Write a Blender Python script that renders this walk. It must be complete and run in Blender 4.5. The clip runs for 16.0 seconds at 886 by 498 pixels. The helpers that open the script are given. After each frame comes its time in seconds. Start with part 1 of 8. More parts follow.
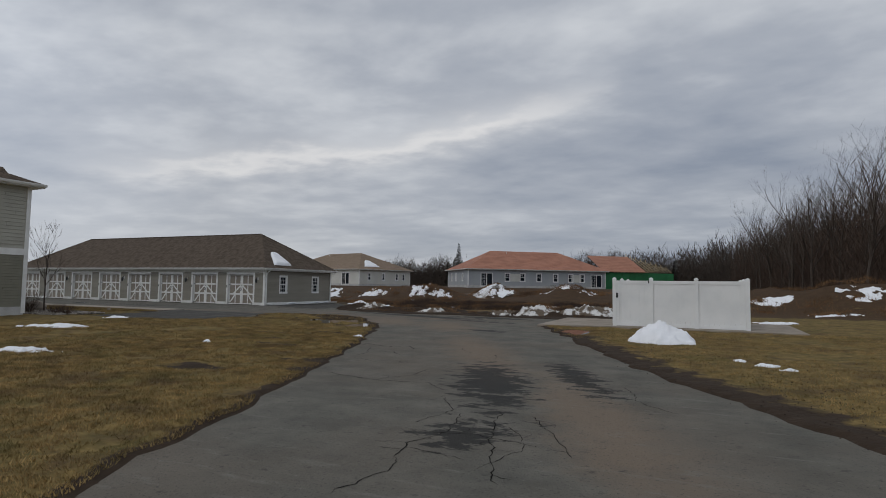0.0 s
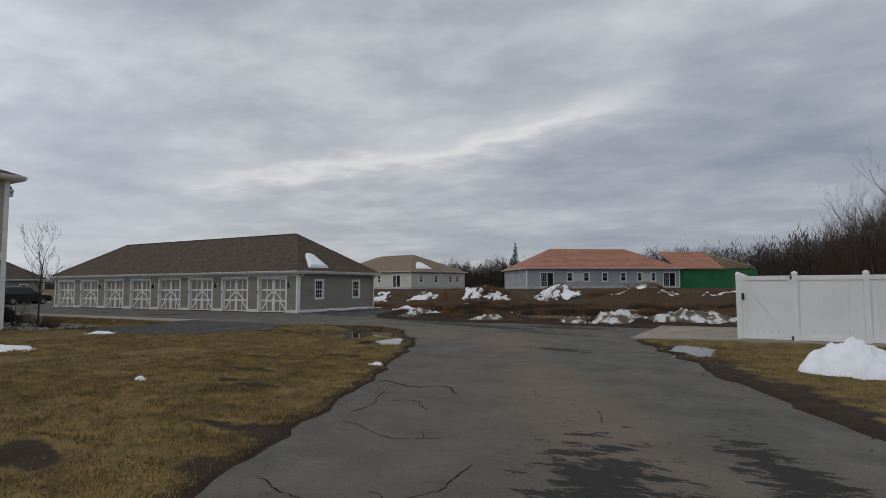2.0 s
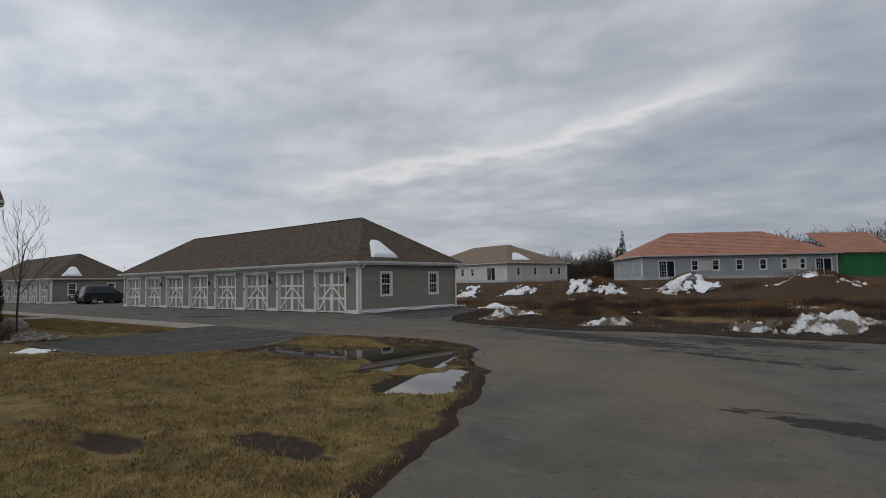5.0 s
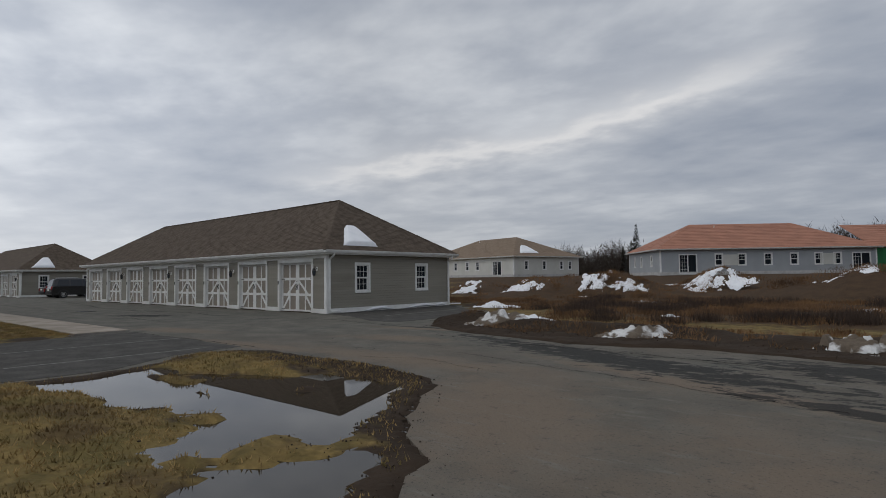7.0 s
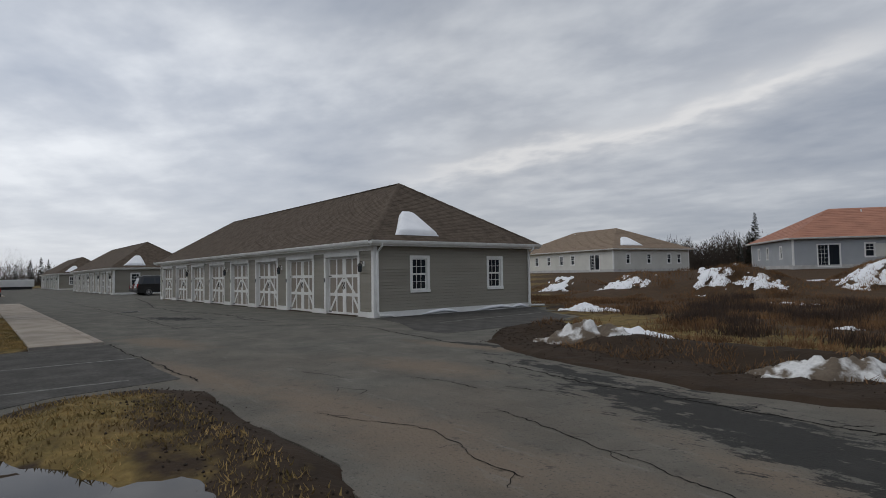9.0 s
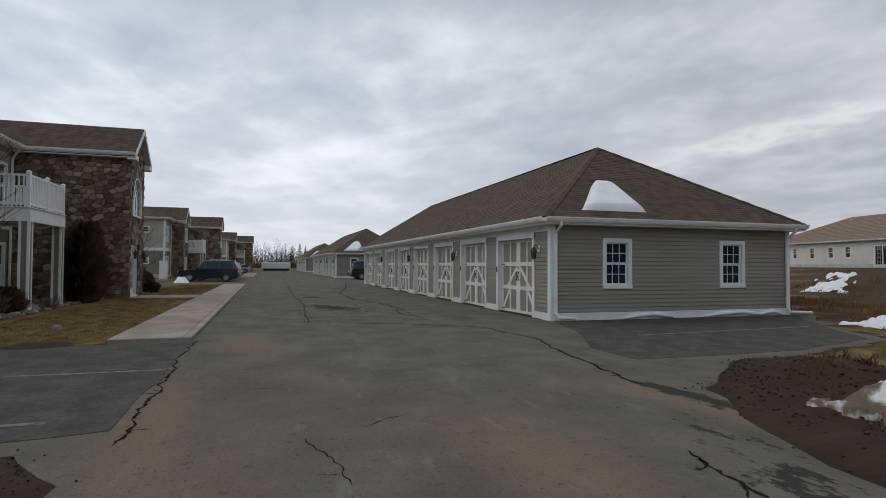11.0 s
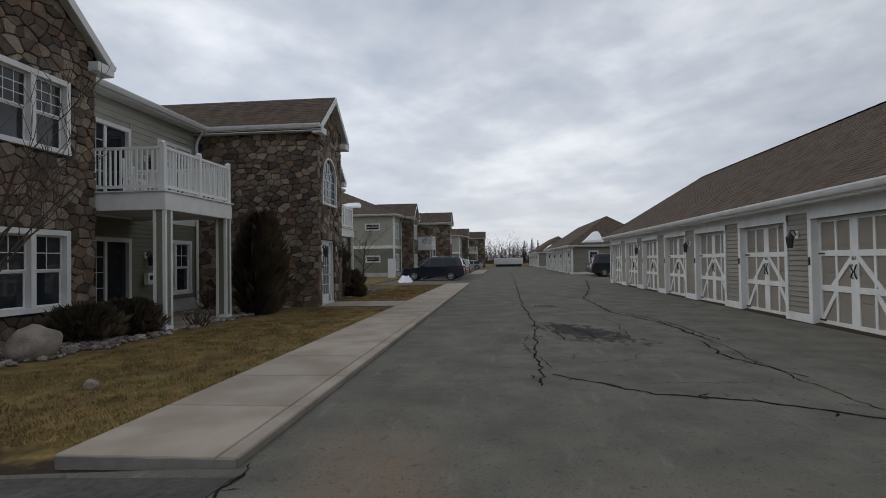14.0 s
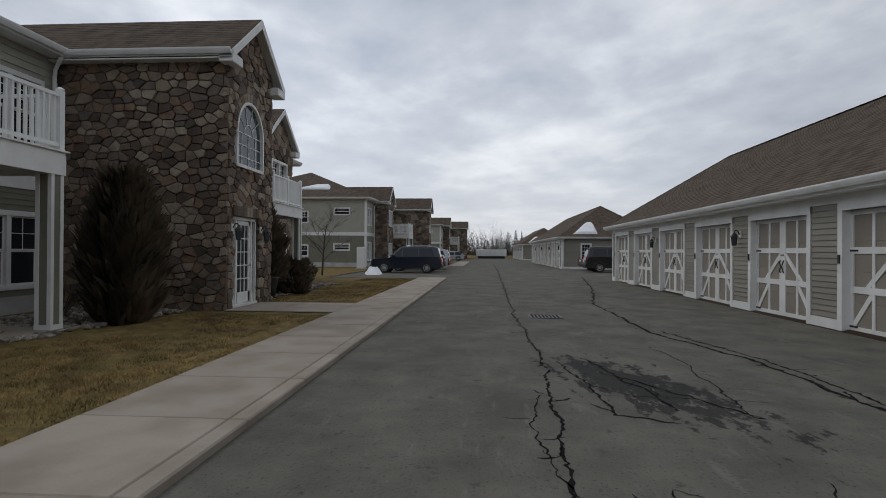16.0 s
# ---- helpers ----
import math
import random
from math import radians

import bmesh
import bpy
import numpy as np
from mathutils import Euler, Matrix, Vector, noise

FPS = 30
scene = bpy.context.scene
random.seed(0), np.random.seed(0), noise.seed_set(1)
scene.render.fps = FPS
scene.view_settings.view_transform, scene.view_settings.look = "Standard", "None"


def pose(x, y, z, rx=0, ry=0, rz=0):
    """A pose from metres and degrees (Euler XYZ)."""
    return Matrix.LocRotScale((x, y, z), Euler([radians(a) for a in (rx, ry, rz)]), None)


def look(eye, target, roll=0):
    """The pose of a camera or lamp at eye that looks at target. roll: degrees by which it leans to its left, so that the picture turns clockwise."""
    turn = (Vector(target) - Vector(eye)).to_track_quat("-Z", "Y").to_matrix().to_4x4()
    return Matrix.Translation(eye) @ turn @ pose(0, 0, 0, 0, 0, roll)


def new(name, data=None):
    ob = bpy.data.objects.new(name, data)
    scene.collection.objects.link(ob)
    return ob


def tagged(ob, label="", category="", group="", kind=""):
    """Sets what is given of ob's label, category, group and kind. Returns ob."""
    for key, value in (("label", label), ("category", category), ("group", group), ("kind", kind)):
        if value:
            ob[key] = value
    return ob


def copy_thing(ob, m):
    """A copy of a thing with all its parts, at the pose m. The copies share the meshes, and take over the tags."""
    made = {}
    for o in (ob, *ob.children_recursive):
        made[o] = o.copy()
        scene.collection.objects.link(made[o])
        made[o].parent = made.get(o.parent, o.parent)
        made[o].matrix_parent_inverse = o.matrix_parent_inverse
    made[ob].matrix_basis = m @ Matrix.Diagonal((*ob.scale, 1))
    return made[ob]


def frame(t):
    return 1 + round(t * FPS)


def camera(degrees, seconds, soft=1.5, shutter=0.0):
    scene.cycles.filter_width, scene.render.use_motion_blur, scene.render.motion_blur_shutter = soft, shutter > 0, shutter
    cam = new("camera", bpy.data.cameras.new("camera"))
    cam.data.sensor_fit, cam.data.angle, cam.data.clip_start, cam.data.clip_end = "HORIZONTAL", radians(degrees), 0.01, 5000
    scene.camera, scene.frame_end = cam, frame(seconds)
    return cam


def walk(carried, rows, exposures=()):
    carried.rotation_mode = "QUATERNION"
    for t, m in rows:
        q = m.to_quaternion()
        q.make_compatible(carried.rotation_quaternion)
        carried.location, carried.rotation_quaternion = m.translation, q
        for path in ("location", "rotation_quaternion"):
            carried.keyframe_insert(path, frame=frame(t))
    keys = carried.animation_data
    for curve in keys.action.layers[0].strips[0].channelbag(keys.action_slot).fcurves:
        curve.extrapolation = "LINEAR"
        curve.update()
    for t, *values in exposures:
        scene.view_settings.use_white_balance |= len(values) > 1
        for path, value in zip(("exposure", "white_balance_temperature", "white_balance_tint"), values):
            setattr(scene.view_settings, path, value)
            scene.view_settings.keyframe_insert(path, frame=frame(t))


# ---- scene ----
cam = camera(75.4, 16.0, soft=0.9)
PATH = [
    (0, (0.576, -0.621, 1.638), (-0.251, 1.195, 1.766), 0.8),
    (0.5, (0.040, 0.750, 1.639), (-0.790, 2.565, 1.768), 0.6),
    (1, (-0.535, 2.105, 1.640), (-1.394, 3.906, 1.773), 0.3),
    (1.5, (-1.195, 3.421, 1.640), (-2.112, 5.193, 1.775), 0.1),
    (2, (-1.869, 4.729, 1.648), (-2.868, 6.457, 1.782), -0.2),
    (2.5, (-2.548, 6.035, 1.620), (-3.638, 7.707, 1.748), -0.5),
    (3, (-3.227, 7.320, 1.615), (-4.402, 8.934, 1.734), -0.3),
    (3.5, (-3.947, 8.578, 1.620), (-5.204, 10.129, 1.735), 0.0),
    (4, (-4.650, 9.807, 1.589), (-5.951, 11.321, 1.706), -1.2),
    (6.5, (-8.097, 15.845, 1.557), (-9.343, 17.405, 1.673), -0.7),
    (7, (-8.685, 16.996, 1.533), (-9.996, 18.504, 1.631), -0.7),
    (7.5, (-9.359, 18.071, 1.548), (-10.750, 19.506, 1.630), -1.4),
    (8, (-10.039, 19.086, 1.558), (-11.493, 20.455, 1.662), -1.4),
    (8.2, (-10.322, 19.522, 1.548), (-11.782, 20.889, 1.652), -1.5),
    (8.6, (-10.886, 20.499, 1.539), (-12.388, 21.819, 1.635), -1.3),
    (9, (-11.488, 21.452, 1.530), (-13.035, 22.720, 1.618), -1.0),
    (9.4, (-12.128, 22.381, 1.521), (-13.719, 23.592, 1.602), -0.8),
    (9.8, (-12.804, 23.284, 1.512), (-14.441, 24.433, 1.585), -0.5),
    (10.1, (-13.22, 23.965, 1.508), (-14.893, 25.059, 1.572), -0.4),
    (10.3, (-13.54, 24.425, 1.508), (-15.236, 25.483, 1.568), -0.4),
    (10.5, (-13.98, 24.62, 1.504), (-15.732, 25.582, 1.561), -0.4),
    (11, (-15.105, 25.222, 1.49), (-17.015, 25.814, 1.546), 0.3),
    (11.5, (-16.394, 25.567, 1.485), (-18.385, 25.736, 1.552), 0.1),
    (12, (-17.717, 25.722, 1.503), (-19.711, 25.574, 1.547), -0.2),
    (12.5, (-19.075, 25.77, 1.493), (-21.055, 25.49, 1.516), -0.5),
    (13, (-20.406, 25.808, 1.486), (-22.391, 25.562, 1.513), -2.2),
    (13.5, (-21.764, 25.803, 1.484), (-23.751, 25.579, 1.514), -1.5),
    (14, (-23.123, 25.837, 1.5), (-25.113, 25.638, 1.541), -0.9),
    (14.5, (-24.444, 25.935, 1.534), (-26.437, 25.771, 1.537), -1.1),
    (15, (-25.863, 25.813, 1.503), (-27.856, 25.64, 1.51), 0.3),
    (15.5, (-27.275, 25.792, 1.476), (-29.27, 25.642, 1.485), 0.2),
    (16, (-28.665, 25.792, 1.461), (-30.66, 25.653, 1.469), 0.4),
]
walk(cam, [(t, look(eye, target, roll)) for t, eye, target, roll in PATH], exposures=[(0, -0.08), (8.2, -0.08), (10.3, 0.07), (12.5, 0.02), (16, -0.02)])


# ---- sky and sun: an overcast winter afternoon ----
def build_world():
    w = bpy.data.worlds.new("overcast_sky")
    scene.world = w
    w.use_nodes = True
    nt = w.node_tree
    nt.nodes.clear()
    N, L = nt.nodes.new, nt.links.new

    def val(op, a, b=None, c=None):
        n = N("ShaderNodeMath")
        n.operation = op
        for i, v in enumerate((a, b, c)):
            if v is None:
                continue
            if isinstance(v, (int, float)):
                n.inputs[i].default_value = v
            else:
                L(v, n.inputs[i])
        return n.outputs[0]

    out, bg = N("ShaderNodeOutputWorld"), N("ShaderNodeBackground")
    sky = N("ShaderNodeTexSky")
    sky.sky_type, sky.sun_disc = "NISHITA", False
    sky.sun_elevation, sky.sun_rotation = radians(38), radians(SUN_AZ)
    co = N("ShaderNodeTexCoord").outputs["Generated"]
    sep = N("ShaderNodeSeparateXYZ")
    L(co, sep.inputs[0])
    zz = val("MAXIMUM", sep.outputs[2], 0.0)
    # the cloud deck is a plane far overhead: direction / height
    deck = N("ShaderNodeCombineXYZ")
    h = val("ADD", zz, 0.13)
    L(val("DIVIDE", sep.outputs[0], h), deck.inputs[0])
    L(val("DIVIDE", sep.outputs[1], h), deck.inputs[1])
    rot = N("ShaderNodeMapping")
    rot.inputs["Rotation"].default_value = (0, 0, radians(-52))
    rot.inputs["Scale"].default_value = (0.9, 1.15, 1)
    L(deck.outputs[0], rot.inputs[0])

    def noise_tex(scale, detail, rough, dist, off):
        m = N("ShaderNodeMapping")
        m.inputs["Location"].default_value = off
        L(rot.outputs[0], m.inputs[0])
        n = N("ShaderNodeTexNoise")
        n.inputs["Scale"].default_value, n.inputs["Detail"].default_value = scale, detail
        n.inputs["Roughness"].default_value, n.inputs["Distortion"].default_value = rough, dist
        L(m.outputs[0], n.inputs["Vector"])
        return n.outputs["Fac"]

    big = noise_tex(0.55, 3, 0.45, 0.0, (3.1, 7.7, 0))
    mid = noise_tex(1.55, 5, 0.55, 0.12, (11.0, 2.3, 0))
    small = noise_tex(4.2, 5, 0.5, 0.1, (5.0, 1.3, 0))
    fac = val("ADD", val("ADD", val("MULTIPLY", big, 0.48), val("MULTIPLY", mid, 0.38)), val("MULTIPLY", small, 0.14))
    ramp = N("ShaderNodeValToRGB")
    L(fac, ramp.inputs[0])
    el = ramp.color_ramp.elements
    el[0].position, el[0].color = 0.37, (0.285, 0.325, 0.40, 1)
    el[1].position, el[1].color = 0.635, (0.70, 0.725, 0.76, 1)
    e = el.new(0.5)
    e.color = (0.44, 0.472, 0.53, 1)
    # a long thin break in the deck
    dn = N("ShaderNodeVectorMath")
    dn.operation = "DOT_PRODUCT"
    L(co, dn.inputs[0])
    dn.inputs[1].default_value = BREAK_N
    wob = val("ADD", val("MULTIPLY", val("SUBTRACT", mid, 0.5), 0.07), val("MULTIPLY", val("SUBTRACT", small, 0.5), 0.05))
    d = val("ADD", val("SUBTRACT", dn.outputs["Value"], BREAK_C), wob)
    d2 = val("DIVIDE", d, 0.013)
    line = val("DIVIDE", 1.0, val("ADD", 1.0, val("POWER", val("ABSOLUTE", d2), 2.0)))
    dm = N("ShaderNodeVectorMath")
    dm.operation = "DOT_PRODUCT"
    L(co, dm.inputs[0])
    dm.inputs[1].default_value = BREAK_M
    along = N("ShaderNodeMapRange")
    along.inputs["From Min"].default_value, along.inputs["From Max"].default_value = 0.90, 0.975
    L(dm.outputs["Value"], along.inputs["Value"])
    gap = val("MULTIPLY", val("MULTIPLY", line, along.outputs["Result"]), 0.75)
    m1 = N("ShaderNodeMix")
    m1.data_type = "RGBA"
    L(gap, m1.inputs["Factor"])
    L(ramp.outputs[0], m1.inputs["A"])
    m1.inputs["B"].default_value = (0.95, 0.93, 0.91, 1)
    # paler, warmer air low down in the west, brighter zenith
    low = N("ShaderNodeMapRange")
    low.inputs["From Min"].default_value, low.inputs["From Max"].default_value = 0.30, 0.0
    L(zz, low.inputs["Value"])
    west = N("ShaderNodeMapRange")
    west.inputs["From Min"].default_value, west.inputs["From Max"].default_value = 0.2, 1.0
    L(val("MULTIPLY", sep.outputs[0], -1.0), west.inputs["Value"])
    m2 = N("ShaderNodeMix")
    m2.data_type = "RGBA"
    L(val("MULTIPLY", low.outputs["Result"], val("ADD", 0.30, val("MULTIPLY", west.outputs["Result"], 0.5))), m2.inputs["Factor"])
    L(m1.outputs["Result"], m2.inputs["A"])
    m2.inputs["B"].default_value = (0.50, 0.515, 0.545, 1)
    m3 = N("ShaderNodeMix")
    m3.data_type = "RGBA"
    m3.inputs["Factor"].default_value = 0.93
    sk = N("ShaderNodeMix")
    sk.data_type, sk.blend_type = "RGBA", "MULTIPLY"
    sk.inputs["Factor"].default_value = 1.0
    L(sky.outputs[0], sk.inputs["A"])
    sk.inputs["B"].default_value = (0.06, 0.06, 0.06, 1)
    L(sk.outputs["Result"], m3.inputs["A"])
    L(m2.outputs["Result"], m3.inputs["B"])
    up = N("ShaderNodeMapRange")
    up.inputs["From Min"].default_value, up.inputs["From Max"].default_value = 0.35, 0.95
    up.inputs["To Min"].default_value, up.inputs["To Max"].default_value = 1.0, ZENITH
    L(zz, up.inputs["Value"])
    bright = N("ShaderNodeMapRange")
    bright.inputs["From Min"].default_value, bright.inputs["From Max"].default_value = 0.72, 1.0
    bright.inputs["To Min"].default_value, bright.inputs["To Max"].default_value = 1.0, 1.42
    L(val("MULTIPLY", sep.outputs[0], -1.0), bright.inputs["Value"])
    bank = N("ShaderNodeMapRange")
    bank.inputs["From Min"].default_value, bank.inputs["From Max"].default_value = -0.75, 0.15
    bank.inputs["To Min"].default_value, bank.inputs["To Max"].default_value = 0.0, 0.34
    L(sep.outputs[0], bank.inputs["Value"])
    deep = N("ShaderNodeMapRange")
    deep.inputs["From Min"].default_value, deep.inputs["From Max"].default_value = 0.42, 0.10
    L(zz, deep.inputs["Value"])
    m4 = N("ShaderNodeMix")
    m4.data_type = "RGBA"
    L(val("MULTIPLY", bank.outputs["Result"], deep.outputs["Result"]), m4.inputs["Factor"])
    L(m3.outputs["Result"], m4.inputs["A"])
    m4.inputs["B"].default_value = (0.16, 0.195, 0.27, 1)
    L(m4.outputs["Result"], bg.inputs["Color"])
    # the veiled sun brightens the southern sky
    south = N("ShaderNodeMapRange")
    south.inputs["From Min"].default_value, south.inputs["From Max"].default_value = 0.05, 0.9
    south.inputs["To Min"].default_value, south.inputs["To Max"].default_value = 1.0, 1.45
    L(val("MULTIPLY", sep.outputs[1], -1.0), south.inputs["Value"])
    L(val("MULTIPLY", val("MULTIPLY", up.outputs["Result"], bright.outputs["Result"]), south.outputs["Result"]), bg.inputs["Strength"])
    L(bg.outputs[0], out.inputs[0])


SUN_AZ, ZENITH = 200.0, 0.95
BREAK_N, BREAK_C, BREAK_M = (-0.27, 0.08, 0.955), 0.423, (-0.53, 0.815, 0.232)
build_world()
sun = new("sun", bpy.data.lights.new("sun", "SUN"))
sun.data.energy, sun.data.angle, sun.data.color = 0.5, radians(25), (1, 0.96, 0.9)
sun.matrix_world = look((0, 0, 60), (25, 40, 0))


# ---- materials ----
def material(name, base, second=None, rough=0.8, scale=6.0, fine=60.0, bump=0.15, metal=0.0, vary=0.0, mixlo=0.4, mixhi=0.65,
             stretch=(1, 1, 1), fine_amount=0.25, coords="Object", spec=0.4):
    """A surface of two colours mixed by large noise, with fine grain, relief and a tone of its own per object."""
    m = bpy.data.materials.new(name)
    m.use_nodes = True
    nt = m.node_tree
    N, L = nt.nodes.new, nt.links.new
    bsdf = nt.nodes["Principled BSDF"]
    bsdf.inputs["Roughness"].default_value, bsdf.inputs["Metallic"].default_value = rough, metal
    bsdf.inputs["Specular IOR Level"].default_value = spec
    second = second or tuple(c * 0.8 for c in base)
    tc, mp = N("ShaderNodeTexCoord"), N("ShaderNodeMapping")
    mp.inputs["Scale"].default_value = stretch
    if coords == "World":
        L(N("ShaderNodeNewGeometry").outputs["Position"], mp.inputs[0])
    else:
        L(tc.outputs[coords], mp.inputs[0])
    n1, n2 = N("ShaderNodeTexNoise"), N("ShaderNodeTexNoise")
    n1.inputs["Scale"].default_value, n1.inputs["Detail"].default_value = scale, 5
    n2.inputs["Scale"].default_value, n2.inputs["Detail"].default_value = fine, 4
    for n in (n1, n2):
        L(mp.outputs[0], n.inputs["Vector"])
    mr = N("ShaderNodeMapRange")
    mr.inputs["From Min"].default_value, mr.inputs["From Max"].default_value = mixlo, mixhi
    L(n1.outputs["Fac"], mr.inputs["Value"])
    mix = N("ShaderNodeMix")
    mix.data_type = "RGBA"
    L(mr.outputs["Result"], mix.inputs["Factor"])
    mix.inputs["A"].default_value, mix.inputs["B"].default_value = (*base, 1), (*second, 1)
    hsv = N("ShaderNodeHueSaturation")
    L(mix.outputs["Result"], hsv.inputs["Color"])
    v = N("ShaderNodeMapRange")
    v.inputs["To Min"].default_value, v.inputs["To Max"].default_value = 1 - fine_amount, 1 + fine_amount
    L(n2.outputs["Fac"], v.inputs["Value"])
    top = v.outputs["Result"]
    if vary:
        r = N("ShaderNodeMapRange")
        r.inputs["To Min"].default_value, r.inputs["To Max"].default_value = 1 - vary, 1 + vary
        L(N("ShaderNodeObjectInfo").outputs["Random"], r.inputs["Value"])
        k = N("ShaderNodeMath")
        k.operation = "MULTIPLY"
        L(top, k.inputs[0]), L(r.outputs["Result"], k.inputs[1])
        top = k.outputs[0]
    L(top, hsv.inputs["Value"])
    L(hsv.outputs["Color"], bsdf.inputs["Base Color"])
    if bump:
        b = N("ShaderNodeBump")
        b.inputs["Strength"].default_value, b.inputs["Distance"].default_value = bump, 0.02
        L(n2.outputs["Fac"], b.inputs["Height"])
        L(b.outputs[0], bsdf.inputs["Normal"])
    m["nodes"] = 1
    return m


def glass_dark(name, tint=(0.02, 0.024, 0.03), rough=0.03):
    m = bpy.data.materials.new(name)
    m.use_nodes = True
    b = m.node_tree.nodes["Principled BSDF"]
    b.inputs["Base Color"].default_value, b.inputs["Roughness"].default_value = (*tint, 1), rough
    b.inputs["Specular IOR Level"].default_value = 0.5
    return m


def island_material(name, colours, rough=0.85, bump=0.4, fine=40.0, island=True):
    """Pieces that each take a tone of their own from a ramp."""
    m = bpy.data.materials.new(name)
    m.use_nodes = True
    nt = m.node_tree
    N, L = nt.nodes.new, nt.links.new
    bsdf = nt.nodes["Principled BSDF"]
    bsdf.inputs["Roughness"].default_value, bsdf.inputs["Specular IOR Level"].default_value = rough, 0.3
    ramp = N("ShaderNodeValToRGB")
    ramp.color_ramp.interpolation = "CONSTANT" if len(colours) > 3 else "LINEAR"
    el = ramp.color_ramp.elements
    while len(el) < len(colours):
        el.new(0.5)
    for i, c in enumerate(colours):
        el[i].position, el[i].color = i / len(colours) if len(colours) > 3 else i / (len(colours) - 1), (*c, 1)
    if island:
        L(N("ShaderNodeNewGeometry").outputs["Random Per Island"], ramp.inputs[0])
    else:
        L(N("ShaderNodeObjectInfo").outputs["Random"], ramp.inputs[0])
    tc = N("ShaderNodeTexCoord")
    n = N("ShaderNodeTexNoise")
    n.inputs["Scale"].default_value, n.inputs["Detail"].default_value = fine, 5
    n3 = N("ShaderNodeTexNoise")
    n3.inputs["Scale"].default_value, n3.inputs["Detail"].default_value = fine * 0.2, 3
    L(tc.outputs["Object"], n.inputs["Vector"]), L(tc.outputs["Object"], n3.inputs["Vector"])
    add = N("ShaderNodeMath")
    L(n.outputs["Fac"], add.inputs[0]), L(n3.outputs["Fac"], add.inputs[1])
    mr = N("ShaderNodeMapRange")
    mr.inputs["From Min"].default_value, mr.inputs["From Max"].default_value = 0.6, 1.4
    mr.inputs["To Min"].default_value, mr.inputs["To Max"].default_value = 0.6, 1.4
    L(add.outputs[0], mr.inputs["Value"])
    hsv = N("ShaderNodeHueSaturation")
    L(ramp.outputs[0], hsv.inputs["Color"]), L(mr.outputs["Result"], hsv.inputs["Value"])
    L(hsv.outputs["Color"], bsdf.inputs["Base Color"])
    b = N("ShaderNodeBump")
    b.inputs["Strength"].default_value, b.inputs["Distance"].default_value = bump, 0.02
    L(n.outputs["Fac"], b.inputs["Height"]), L(b.outputs[0], bsdf.inputs["Normal"])
    return m


